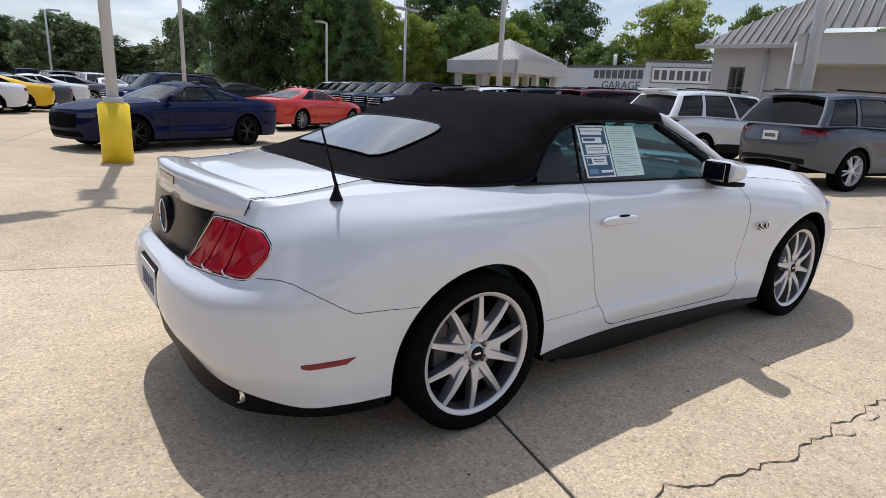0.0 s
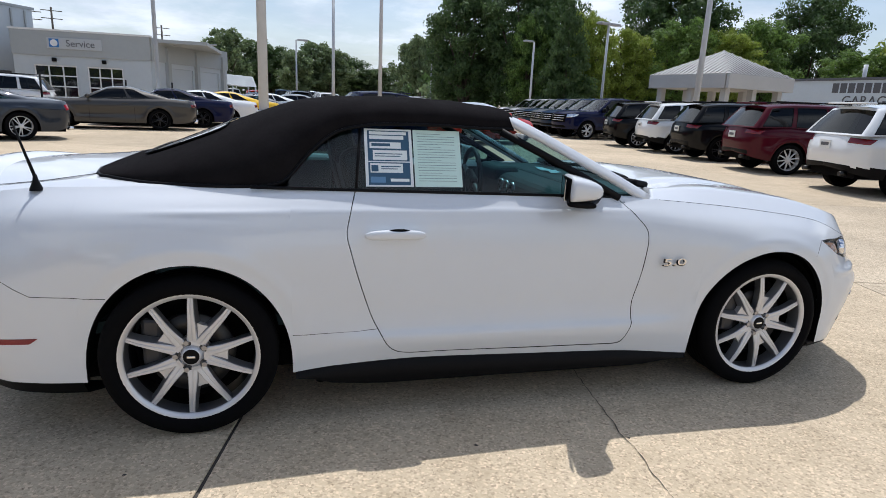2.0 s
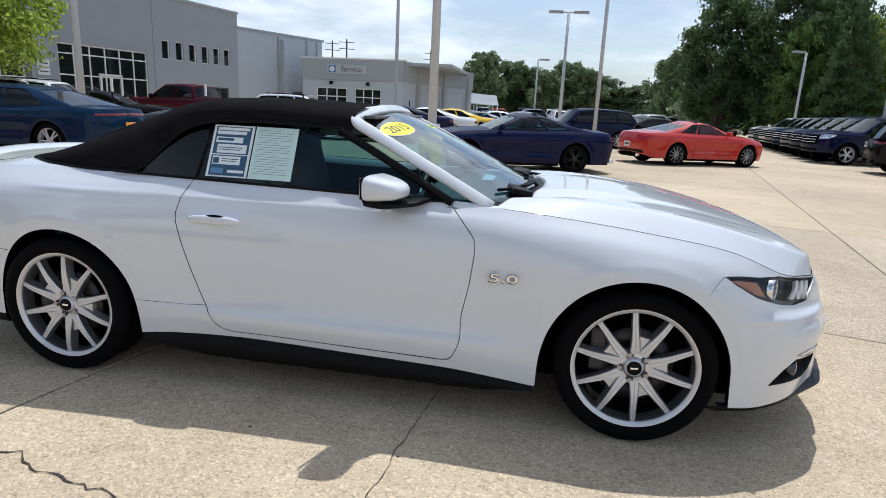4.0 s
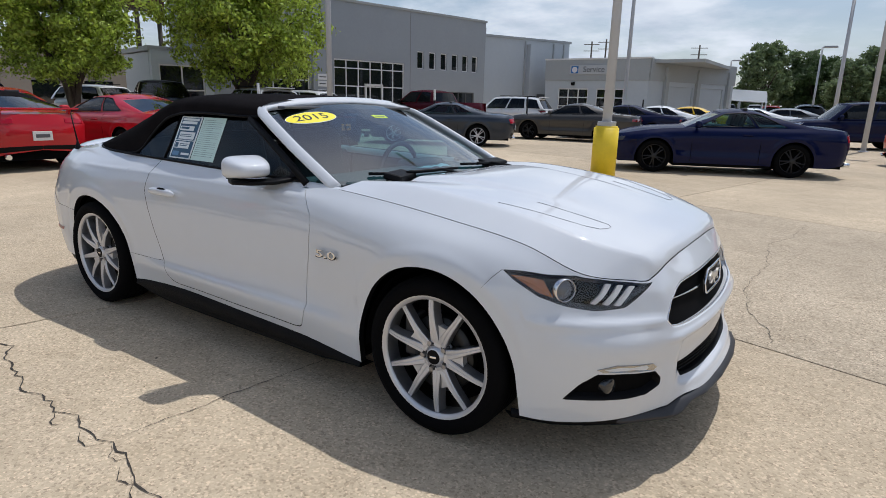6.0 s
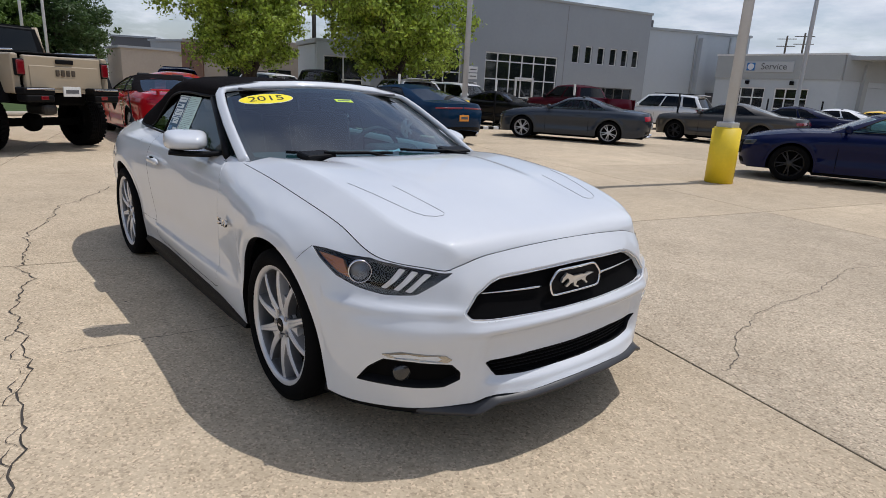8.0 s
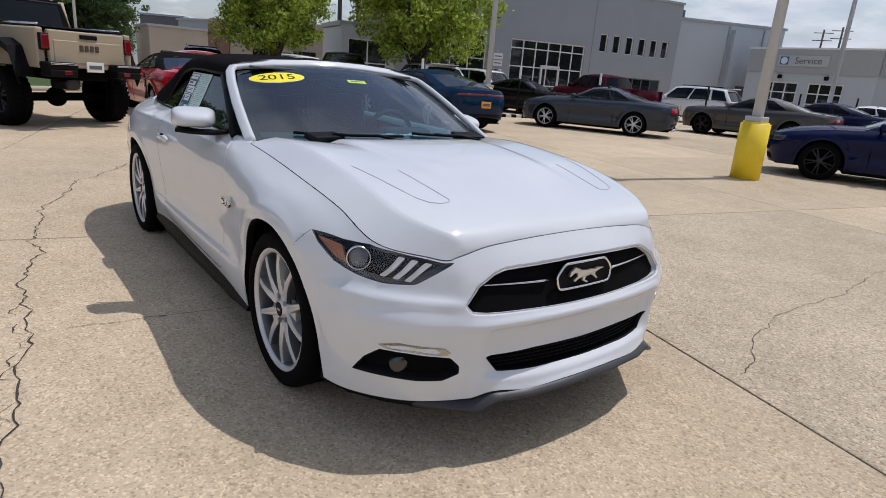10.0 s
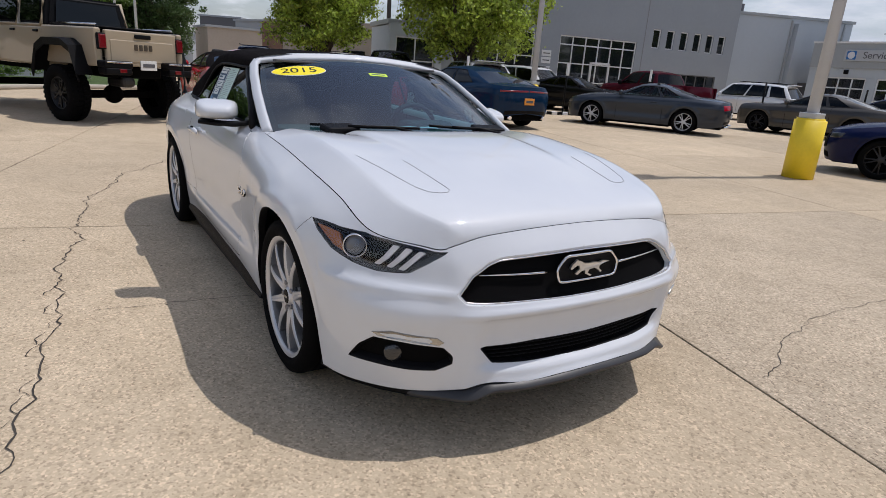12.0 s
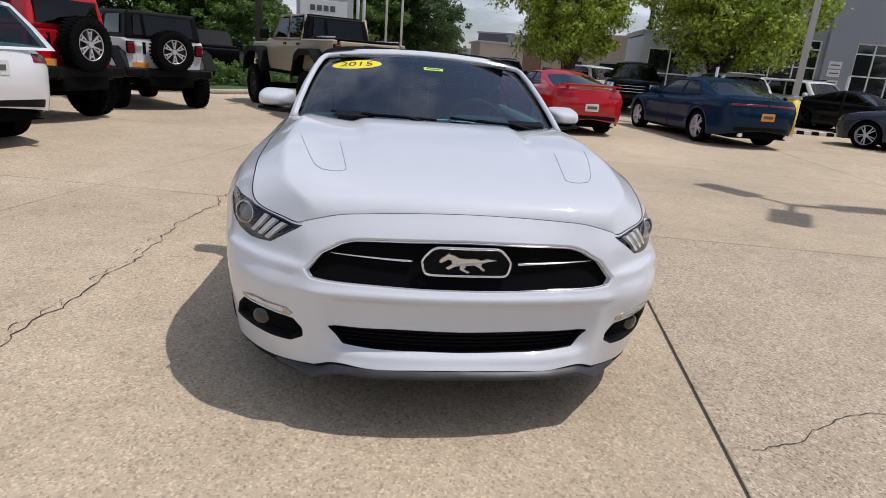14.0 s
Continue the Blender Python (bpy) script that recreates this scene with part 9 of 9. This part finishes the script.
lamp_post(14.0, 62.0, 6.0, 0.09, [(0, 0.5)], "grey lamp post far off")
lamp_post(-9.0, 64.0, 6.0, 0.09, [(0, 0.5)], "grey lamp post far off beyond the stock")

for k, (x, y) in enumerate([(-13.1, 14.3), (-11.2, 16.6), (-9.4, 21.0), (-7.6, 24.9), (-6.1, 26.6), (-14.2, 10.6)]):
    sp = thing("sign_post", pose(x, y, 0, 0, 0, 15), "thin black post with small white reflector", "sign post", "thin posts")
    cyl("post", 0.035, 0.035, 1.7, (0, 0, 0.85), BLACK_PLASTIC, sp, seg=10)
    if k in (0, 1, 5):
        box("reflector", (0.07, 0.07, 0.42), (0, 0, 1.62), SIGN_WHITE, sp, 0.01)
    box("foot", (0.16, 0.16, 0.04), (0, 0, 0.02), BLACK_PLASTIC, sp, 0.01)
hump = thing("rubber_kerb", pose(-13.1, 13.6, 0, 0, 0, 79), "black and white striped parking kerb", "kerb")
for k in range(9):
    box("kerb_block", (0.23, 0.16, 0.11), (-0.92 + 0.23 * k, 0, 0.055), SIGN_WHITE if k % 2 else BLACK_PLASTIC, hump, 0.015)

# maker pylon beside the hedge, kept as plain panels
py = thing("pylon_sign", pose(-22.7, -2.2, 0, 0, 0, 4), "grey pylon sign with white lettered panels", "sign")
box("frame", (0.5, 2.3, 6.0), (-0.05, 0, 3.0), mat("pylon grey", (0.45, 0.46, 0.48), 0.5, var=0.04), py, 0.02)
for k, z in enumerate((5.35, 4.6, 3.85, 3.1, 2.42)):
    pn = box("panel", (0.06, 1.9, 0.62), (0.22, -0.05, z), SIGN_WHITE, py, 0.01)
    for j in range(4):
        box("letter_bar", (0.012, 0.20, 0.22), (0.256, -0.50 + 0.27 * j, z), SIGN_GREY, pn, 0.01)
for k, y in enumerate((1.35, 1.6)):
    cyl("pole", 0.07, 0.07, 7.0, (0, y, 3.5), FRAME_WHITE, py, seg=10)
for x, y, hgt in ((-20.8, 0.3, 8.5), (-20.6, 0.9, 8.0)):
    fp = thing("flag_pole", pose(x, y, 0), "plain white metal pole", "pole", "plain poles")
    cyl("pole", 0.05, 0.035, hgt, (0, 0, hgt / 2), FRAME_WHITE, fp, seg=10)
WOOD = mat("weathered wooden pole", (0.075, 0.065, 0.055), 0.9, var=0.15, scale=6)
for x, y, hgt, arm in ((-20.5, -4.5, 9.0, 0), (-28.5, 81.7, 10.4, 1), (-31.5, 84.0, 10.4, 1), (-17.9, 90.0, 10.0, 1), (-30.3, 15.6, 7.5, 0), (-52.0, 6.0, 9.5, 1)):
    up = thing("utility_pole", pose(x, y, 0, 0, 0, 20), "weathered wooden utility pole", "utility pole", "utility poles")
    cyl("pole", 0.15, 0.11, hgt, (0, 0, hgt / 2), WOOD, up, seg=10)
    if arm:
        for z in (hgt - 0.4, hgt - 1.3):
            box("cross_arm", (2.2, 0.09, 0.09), (0, 0.12, z), WOOD, up, 0.02)
bill = thing("billboard", pose(-30.4, 15.3, 0, 0, 0, 66), "dark billboard on a frame seen from behind", "billboard")
box("board", (3.4, 0.3, 1.6), (0, 0, 6.6), mat("billboard back", (0.09, 0.03, 0.03), 0.8, var=0.2), bill, 0.02)
box("walkway", (3.6, 0.6, 0.08), (0, -0.3, 5.75), WOOD, bill)
cyl("post", 0.12, 0.12, 5.8, (1.4, 0, 2.9), WOOD, bill, seg=10)
for k in range(5):
    z = 6.2 + 0.5 * k
    w = thing("overhead_wire", Matrix(), "thin black overhead wire", "wire", "overhead wires")
    a, b = Vector((-52, 6, z + 2)), Vector((-30.3, 15.6, z - 0.4))
    tube("wire", [a.lerp(b, t / 10) - Vector((0, 0, 0.5 * math.sin(math.pi * t / 10))) for t in range(11)] + [b], 0.015, BLACK_PLASTIC, w, 4)

# kerb and hedge behind the off-roaders
KERB = mat("kerb concrete", (0.42, 0.38, 0.32), 0.85, var=0.1, scale=3)
kb = tagged(new("kerb"), "pale concrete kerb round the planting", "kerb", kind="structure")
sweep("kerb_stone", [(-13.2, -6.6, 0.06), (-14.0, -4.6, 0.06), (-15.6, -3.4, 0.06), (-17.5, -1.5, 0.06), (-18.5, 1.0, 0.06)], 0.22, 0.14, KERB, kb)
LAWN = mat("lawn", (0.06, 0.10, 0.025), 0.95, var=0.3, scale=3, bump=0.02, bump_scale=40)
bm = bmesh.new()
pts = [(-13.35, -6.6), (-14.1, -4.65), (-15.7, -3.5), (-17.6, -1.6), (-18.6, 1.0), (-40, 2), (-40, -22), (-16, -22)]
bm.faces.new([bm.verts.new((x, y, 0.05)) for x, y in pts][::-1])
bmesh.ops.recalc_face_normals(bm, faces=bm.faces)
if bm.faces[:][0].normal.z < 0:
    bmesh.ops.reverse_faces(bm, faces=bm.faces[:])
tagged(part("lawn", bm, LAWN), "mown grass verge behind the kerb", "lawn", kind="structure")

# ---- leaves ----
def leaf_mat(name, base, var=0.35):
    m = bpy.data.materials.new(name)
    m.use_nodes = True
    nt = m.node_tree
    b = nt.nodes["Principled BSDF"]
    b.inputs["Roughness"].default_value = 0.55
    geo = nt.nodes.new("ShaderNodeNewGeometry")
    ramp = nt.nodes.new("ShaderNodeValToRGB")
    ramp.color_ramp.elements[0].color = (*(v * (1 - var) for v in base), 1)
    ramp.color_ramp.elements[1].color = (*(min(v * (1 + var), 1) for v in base), 1)
    nt.links.new(geo.outputs["Random Per Island"], ramp.inputs["Fac"])
    nt.links.new(ramp.outputs["Color"], b.inputs["Base Color"])
    tr = nt.nodes.new("ShaderNodeBsdfTranslucent")
    nt.links.new(ramp.outputs["Color"], tr.inputs["Color"])
    mix = nt.nodes.new("ShaderNodeMixShader")
    mix.inputs[0].default_value = 0.42
    out = nt.nodes["Material Output"]
    nt.links.new(b.outputs[0], mix.inputs[1])
    nt.links.new(tr.outputs[0], mix.inputs[2])
    nt.links.new(mix.outputs[0], out.inputs["Surface"])
    return m


BARK = mat("bark", (0.09, 0.07, 0.055), 0.95, var=0.25, scale=6, bump=0.01, bump_scale=25)
L_BRIGHT = leaf_mat("bright leaves", (0.335, 0.425, 0.062), 0.6)
L_MID = leaf_mat("green leaves", (0.140, 0.228, 0.050), 0.45)
L_DARK = leaf_mat("dark leaves", (0.074, 0.126, 0.040))
L_YELLOW = leaf_mat("yellow-green leaves", (0.26, 0.33, 0.055))
# paler and bluer than the near leaves: distance haze put into the colour
L_FAR = leaf_mat("hazed far leaves", (0.165, 0.225, 0.105))


def leaf_cloud(blobs, count, size, rnd):
    """Small folded leaves on the skins of twig clusters, which sit on blobs (x, y, z, rx, rz); they lie flat to the cluster's skin, more or less."""
    B0 = np.array(blobs)
    per = 9
    d0 = rnd.normal(size=(len(B0), per, 3)) + np.array((0, 0, 0.25))
    d0 /= np.linalg.norm(d0, axis=2)[:, :, None]
    R0 = B0[:, [3, 3, 4]][:, None, :]
    twigs = (B0[:, None, :3] + d0 * R0 * rnd.uniform(0.45, 0.95, (len(B0), per))[:, :, None]).reshape(-1, 3)
    size_t = np.repeat(B0[:, [3, 3, 4]], per, 0) * rnd.uniform(0.26, 0.52, len(B0) * per)[:, None]
    wts = size_t[:, 0] * size_t[:, 0]
    pick = rnd.choice(len(twigs), count, p=wts / wts.sum())
    d = rnd.normal(size=(count, 3)) + np.array((0, 0, 0.15))
    d /= np.linalg.norm(d, axis=1)[:, None]
    c = twigs[pick] + d * size_t[pick] * (rnd.uniform(0.25, 1.0, count) ** 0.5 * (1 + 0.22 * rnd.normal(size=count)))[:, None]
    nrm = d + 0.55 * rnd.normal(size=(count, 3))
    nrm /= np.linalg.norm(nrm, axis=1)[:, None]
    a = np.cross(nrm, rnd.normal(size=(count, 3)))
    a /= np.linalg.norm(a, axis=1)[:, None]
    b = np.cross(nrm, a)
    s = size * rnd.uniform(0.6, 1.35, count)[:, None]
    quad = np.stack([c - a * s, c + b * s * 0.55 - nrm * s * 0.15, c + a * s, c - b * s * 0.55 - nrm * s * 0.15], 1)
    return quad.reshape(-1, 3), np.arange(4 * count).reshape(-1, 4)


def tree(name, m, height, crown_r, leaf_m, count, leaf, seed, label, trunk_h=None, group="trees", shape="round", clumps=26, stems=1):
    rnd = np.random.RandomState(seed)
    e = thing(name, m, label, "tree", group)
    th = trunk_h if trunk_h is not None else height * 0.28
    verts, faces = [], []

    def limb(pts, r0, r1, sides=7):
        b0 = len(verts)
        k = len(pts)
        for i, p in enumerate(pts):
            r = r0 + (r1 - r0) * i / (k - 1)
            d = (Vector(pts[min(i + 1, k - 1)]) - Vector(pts[max(i - 1, 0)])).normalized()
            s = d.cross(Vector((0.3, 1, 0.1))).normalized()
            t = s.cross(d)
            for j in range(sides):
                w = 2 * math.pi * j / sides
                verts.append(Vector(p) + r * (math.cos(w) * s + math.sin(w) * t))
        for i in range(k - 1):
            for j in range(sides):
                q = (j + 1) % sides
                faces.append((b0 + i * sides + j, b0 + i * sides + q, b0 + (i + 1) * sides + q, b0 + (i + 1) * sides + j))

    tr = height * 0.028
    limb([(0, 0, -0.05), (0.02 * height * rnd.uniform(-1, 1), 0, th * 0.6), (0.02 * height * rnd.uniform(-1, 1), 0.01 * height, th), (0, 0, height * 0.75)], tr, tr * 0.25, 9)
    for k in range(stems - 1):
        w = 2.4 * k + 0.5
        limb([(0.03 * math.cos(w), 0.03 * math.sin(w), 0.25 * th), (0.28 * math.cos(w), 0.28 * math.sin(w), th), (crown_r * 0.42 * math.cos(w), crown_r * 0.42 * math.sin(w), height * 0.62)], tr * 0.62, tr * 0.2, 7)
    blobs = []
    for k in range(clumps):
        t = (k + 0.5) / clumps
        if shape == "cone":
            z = th + (height - th) * t
            rr = crown_r * (1 - t) ** 0.8 + 0.1
            ang = k * 2.4
            x, y = rr * 0.55 * math.cos(ang), rr * 0.55 * math.sin(ang)
            blobs.append((x, y, z, rr * 0.62 + 0.15, height * 0.07))
        else:
            z = th + (height - th) * (0.12 + 0.80 * t)
            env = math.sin(math.pi * min(0.08 + t * 0.86, 1)) ** 0.55
            ang = k * 2.4 + rnd.uniform(-0.5, 0.5)
            rr = crown_r * env * rnd.uniform(0.35, 0.78)
            x, y = rr * math.cos(ang), rr * math.sin(ang)
            br = crown_r * rnd.uniform(0.26, 0.44)
            blobs.append((x, y, z, br, br * rnd.uniform(0.65, 0.95)))
            if k % 2 == 0:
                limb([(0, 0, th * rnd.uniform(0.75, 1.1)), (x * 0.4, y * 0.4, th + (z - th) * 0.55), (x, y, z)], tr * 0.5, tr * 0.1, 5)
    obj("trunk", verts, faces, BARK, e)
    P, F = leaf_cloud(blobs, count, leaf, rnd)
    obj("crown", P, F, leaf_m, e, smooth=False)
    return e


tree("broadleaf_tree", pose(-22.4, 8.4, 0), 6.4, 3.2, L_BRIGHT, 40000, 0.080, 1, "bright green young street tree", 1.7, clumps=40, stems=6)
tree("broadleaf_tree", pose(-17.6, 12.6, 0), 6.6, 3.4, L_BRIGHT, 40000, 0.080, 2, "bright green young tree before the showroom", 1.75, clumps=40, stems=6)
big = [
    ("tree", 16.0, 56.0, 13.0, 4.6, "D"), ("tree", 20.5, 52.0, 13.5, 4.6, "D"), ("tree", 25.0, 56.0, 14.0, 5.0, "D"),
    ("cone", 21.6, 44.5, 10.6, 2.7, "D"), ("tree", 20.0, 49.0, 9.3, 2.6, "M"), ("tree", 25.2, 47.5, 9.6, 2.7, "Y"), ("tree", 29.5, 48.5, 8.5, 3.6, "Y"), ("tree", 33.5, 46.5, 9.6, 3.8, "M"), ("tree", 37.0, 53.0, 15.2, 6.2, "D"),
    ("tree", 43.0, 47.5, 10.4, 4.4, "M"), ("tree", 38.5, 46.0, 9.0, 3.6, "Y"), ("tree", 52.0, 50.5, 13.6, 5.4, "D"), ("tree", 47.0, 40.0, 7.4, 4.0, "M"), ("tree", 49.0, 33.5, 11.2, 5.2, "Y"), ("tree", 54.0, 37.5, 9.2, 4.4, "M"), ("tree", 51.5, 26.0, 10.0, 3.6, "M"),
    ("tree", 60.0, 30.0, 9.0, 4.5, "M"), ("tree", 58.0, 18.0, 8.5, 4.5, "M"), ("tree", 19.0, 90.0, 11.0, 3.2, "F"),
]
PROT = {}


def planted(kind, x, y, hgt, r, tone, turn=0.0):
    key = (kind, tone)
    lm = {"D": L_DARK, "M": L_MID, "Y": L_YELLOW, "F": L_FAR}[tone]
    word = {"D": "tall dark green tree at the edge of the lot", "M": "green leafy tree at the edge of the lot", "Y": "yellow-green leafy tree at the edge of the lot", "F": "distant green tree beyond the lot"}[tone]
    if kind == "cone":
        word = "tall green spruce before the wood"
    S = Matrix.Diagonal((r / 4.0, r / 4.0, hgt / 10.0, 1))
    if key not in PROT:
        e = tree("conifer_tree" if kind == "cone" else "broadleaf_tree", Matrix(), 10.0, 4.0, lm, 30000 if tone != "F" else 10000, 0.12 if tone != "F" else 0.22, 11 + len(PROT), word, 0.8, "edge trees", "cone" if kind == "cone" else "round", 34)
        PROT[key] = e
    else:
        e = copy_thing(PROT[key], Matrix())
        e["label"] = word
    e.matrix_basis = pose(x, y, 0, 0, 0, turn) @ S
    return e


for k, (kind, x, y, hgt, r, tone) in enumerate(big):
    planted(kind, x, y, hgt, r, tone, 67 * k)
rr = random.Random(3)
for k in range(20):
    t = k / 19
    planted("tree", -30 + 62 * t + rr.uniform(-1, 1), 112 - 14 * t + rr.uniform(-6, 6), rr.uniform(8.0, 11.5) * (0.42 if k < 6 else 0.62 if k in (13, 14) else 0.8 if k == 12 else 1.0), rr.uniform(3.6, 5.2), "F" if k % 4 else "D", 50 * k)
for k, (x, y, hgt, r, tone) in enumerate([(-30.5, 2.4, 5.6, 2.9, "D"), (-29.5, -0.6, 6.6, 2.6, "M"), (-31.5, 1.0, 7.2, 2.6, "D"), (-33, -8.5, 6.4, 3.6, "M"), (-31.5, -12.5, 6.0, 3.4, "M"), (-37, -11, 7.6, 4.2, "D"), (-30.0, -17.0, 7.0, 3.8, "M"), (-24.0, -22.0, 8.0, 4.0, "D"), (-55, -9, 5.5, 2.6, "F"), (-62, 8, 5.0, 2.4, "F"), (-58, 3, 4.6, 2.6, "F")]):
    planted("tree", x, y, hgt, r, tone, 41 * k)
# understorey along the wood and hedge by the kerb
def leafy_bank(name, path, wide, high, leaf_m, count, leaf, seed, label, category):
    rnd = np.random.RandomState(seed)
    blobs = []
    for (x0, y0), (x1, y1) in zip(path, path[1:]):
        k = max(2, int(math.hypot(x1 - x0, y1 - y0) / (wide * 0.7)))
        for i in range(k):
            t = (i + rnd.uniform(-0.2, 0.2)) / k
            blobs.append((x0 + (x1 - x0) * t, y0 + (y1 - y0) * t, high * rnd.uniform(0.42, 0.55), wide * rnd.uniform(0.5, 0.65), high * rnd.uniform(0.45, 0.6)))
    P, F = leaf_cloud(blobs, count, leaf, rnd)
    P[:, 2] = np.maximum(P[:, 2], 0.02)
    e = obj(name, P, F, leaf_m, smooth=False)
    return tagged(e, label, category, kind="stuff")


leafy_bank("hedge", [(-16.2, -6.6), (-18.6, -4.2), (-20.6, -2.0)], 1.1, 0.85, L_MID, 9000, 0.05, 3, "clipped green hedge behind the kerb", "hedge")
leafy_bank("undergrowth", [(13, 60), (22, 55), (30, 53), (40, 56), (50, 53), (56, 44), (58, 30)], 5.0, 4.2, L_DARK, 9000, 0.30, 4, "dense dark undergrowth below the wood", "bushes")
leafy_bank("undergrowth", [(-45, 118), (-20, 116), (10, 108), (30, 98), (14, 62)], 7.0, 4.0, L_FAR, 9000, 0.40, 5, "distant bushes below the tree line", "bushes")
leafy_bank("undergrowth", [(-26.5, -20), (-29, -12), (-31, -5), (-32, -0.5)], 2.4, 1.7, L_DARK, 5000, 0.14, 6, "dark shrubs beyond the verge", "bushes")

# ---- concrete slabs ----
def slab_piece(i, j, m):
    """One bay of the paving: its top at the ground's level, its edges worn."""
    gap = 0.0065 if (i + j) % 2 else 0.0055
    c = [CROSSING + ACROSS * (SLAB_B * (i + a) + s * gap) + ALONG * (SLAB_A * (j + b) + t * gap) for a, b, s, t in [(0, 0, 1, 1), (1, 0, -1, 1), (1, 1, -1, -1), (0, 1, 1, -1)]]
    bm = bmesh.new()
    n = 10
    ring = []
    rnd = random.Random(i * 31 + j)
    for k in range(4):
        a, b = c[k], c[(k + 1) % 4]
        for q in range(n):
            p = a.lerp(b, q / n)
            inward = (sum(c, Vector()) / 4 - p).normalized()
            ring.append(p + inward * (rnd.random() * 0.0035 if q else 0))
    low = [bm.verts.new((p.x, p.y, -0.0155)) for p in ring]
    mid_ = [bm.verts.new((p.x, p.y, -0.003)) for p in ring]
    cen = sum(c, Vector()) / 4
    top = [bm.verts.new((p.x + (cen.x - p.x) * 0.0012, p.y + (cen.y - p.y) * 0.0012, 0.0)) for p in ring]
    N = len(ring)
    for k in range(N):
        l = (k + 1) % N
        bm.faces.new((low[k], low[l], mid_[l], mid_[k]))
        bm.faces.new((mid_[k], mid_[l], top[l], top[k]))
    bm.faces.new(top)
    bmesh.ops.recalc_face_normals(bm, faces=bm.faces)
    if max(bm.faces, key=lambda f: f.calc_area()).normal.z < 0:
        bmesh.ops.reverse_faces(bm, faces=bm.faces[:])
    return part("slab", bm, m, ground)


for i in range(-6, 5):
    for j in range(-4, 10):
        slab_piece(i, j, CONCRETE_OLD if (i >= 0 and j == 0) or (i == 1 and j == -1) else CONCRETE)
strips_v, strips_f = [], []
for i in range(-6, 6):
    a, b = CROSSING + ACROSS * SLAB_B * i + ALONG * SLAB_A * -4, CROSSING + ACROSS * SLAB_B * i + ALONG * SLAB_A * 10
    k = len(strips_v)
    strips_v += [(*(p + ACROSS * s).xy, -0.0075) for p in (a, b) for s in (-0.012, 0.012)]
    strips_f.append((k, k + 1, k + 3, k + 2))
for j in range(-4, 11):
    a, b = CROSSING + ACROSS * SLAB_B * -6 + ALONG * SLAB_A * j, CROSSING + ACROSS * SLAB_B * 5 + ALONG * SLAB_A * j
    k = len(strips_v)
    strips_v += [(*(p + ALONG * s).xy, -0.0079) for p in (a, b) for s in (-0.012, 0.012)]
    strips_f.append((k, k + 1, k + 3, k + 2))
obj("joint_filler", strips_v, strips_f, JOINT, ground, smooth=False)

# specks of grit and dry leaf lying about
rd = random.Random(21)
gv, gf = [], []
for k in range(130):
    x, y = rd.uniform(-4.5, 7.5), rd.uniform(-5.5, 8.0)
    if abs(x) < 2.5 and abs(y) < 1.05:
        continue
    r = rd.choice((0.003, 0.004, 0.006, 0.008))
    b0 = len(gv)
    m = 6
    a0 = rd.uniform(0, 6)
    for q in range(m):
        w = a0 + 2 * math.pi * q / m
        gv.append((x + r * rd.uniform(0.6, 1.3) * math.cos(w) * 1.4, y + r * rd.uniform(0.6, 1.3) * math.sin(w), 0.0005))
    gv.append((x, y, r * 0.4))
    gf += [(b0 + q, b0 + (q + 1) % m, b0 + m) for q in range(m)]
tagged(obj("grit", gv, gf, mat("grit and dry leaf", (0.06, 0.05, 0.04), 0.9, var=0.4, scale=30), smooth=False), "scattered dark specks of grit and dry leaf on the concrete", "grit", kind="stuff")
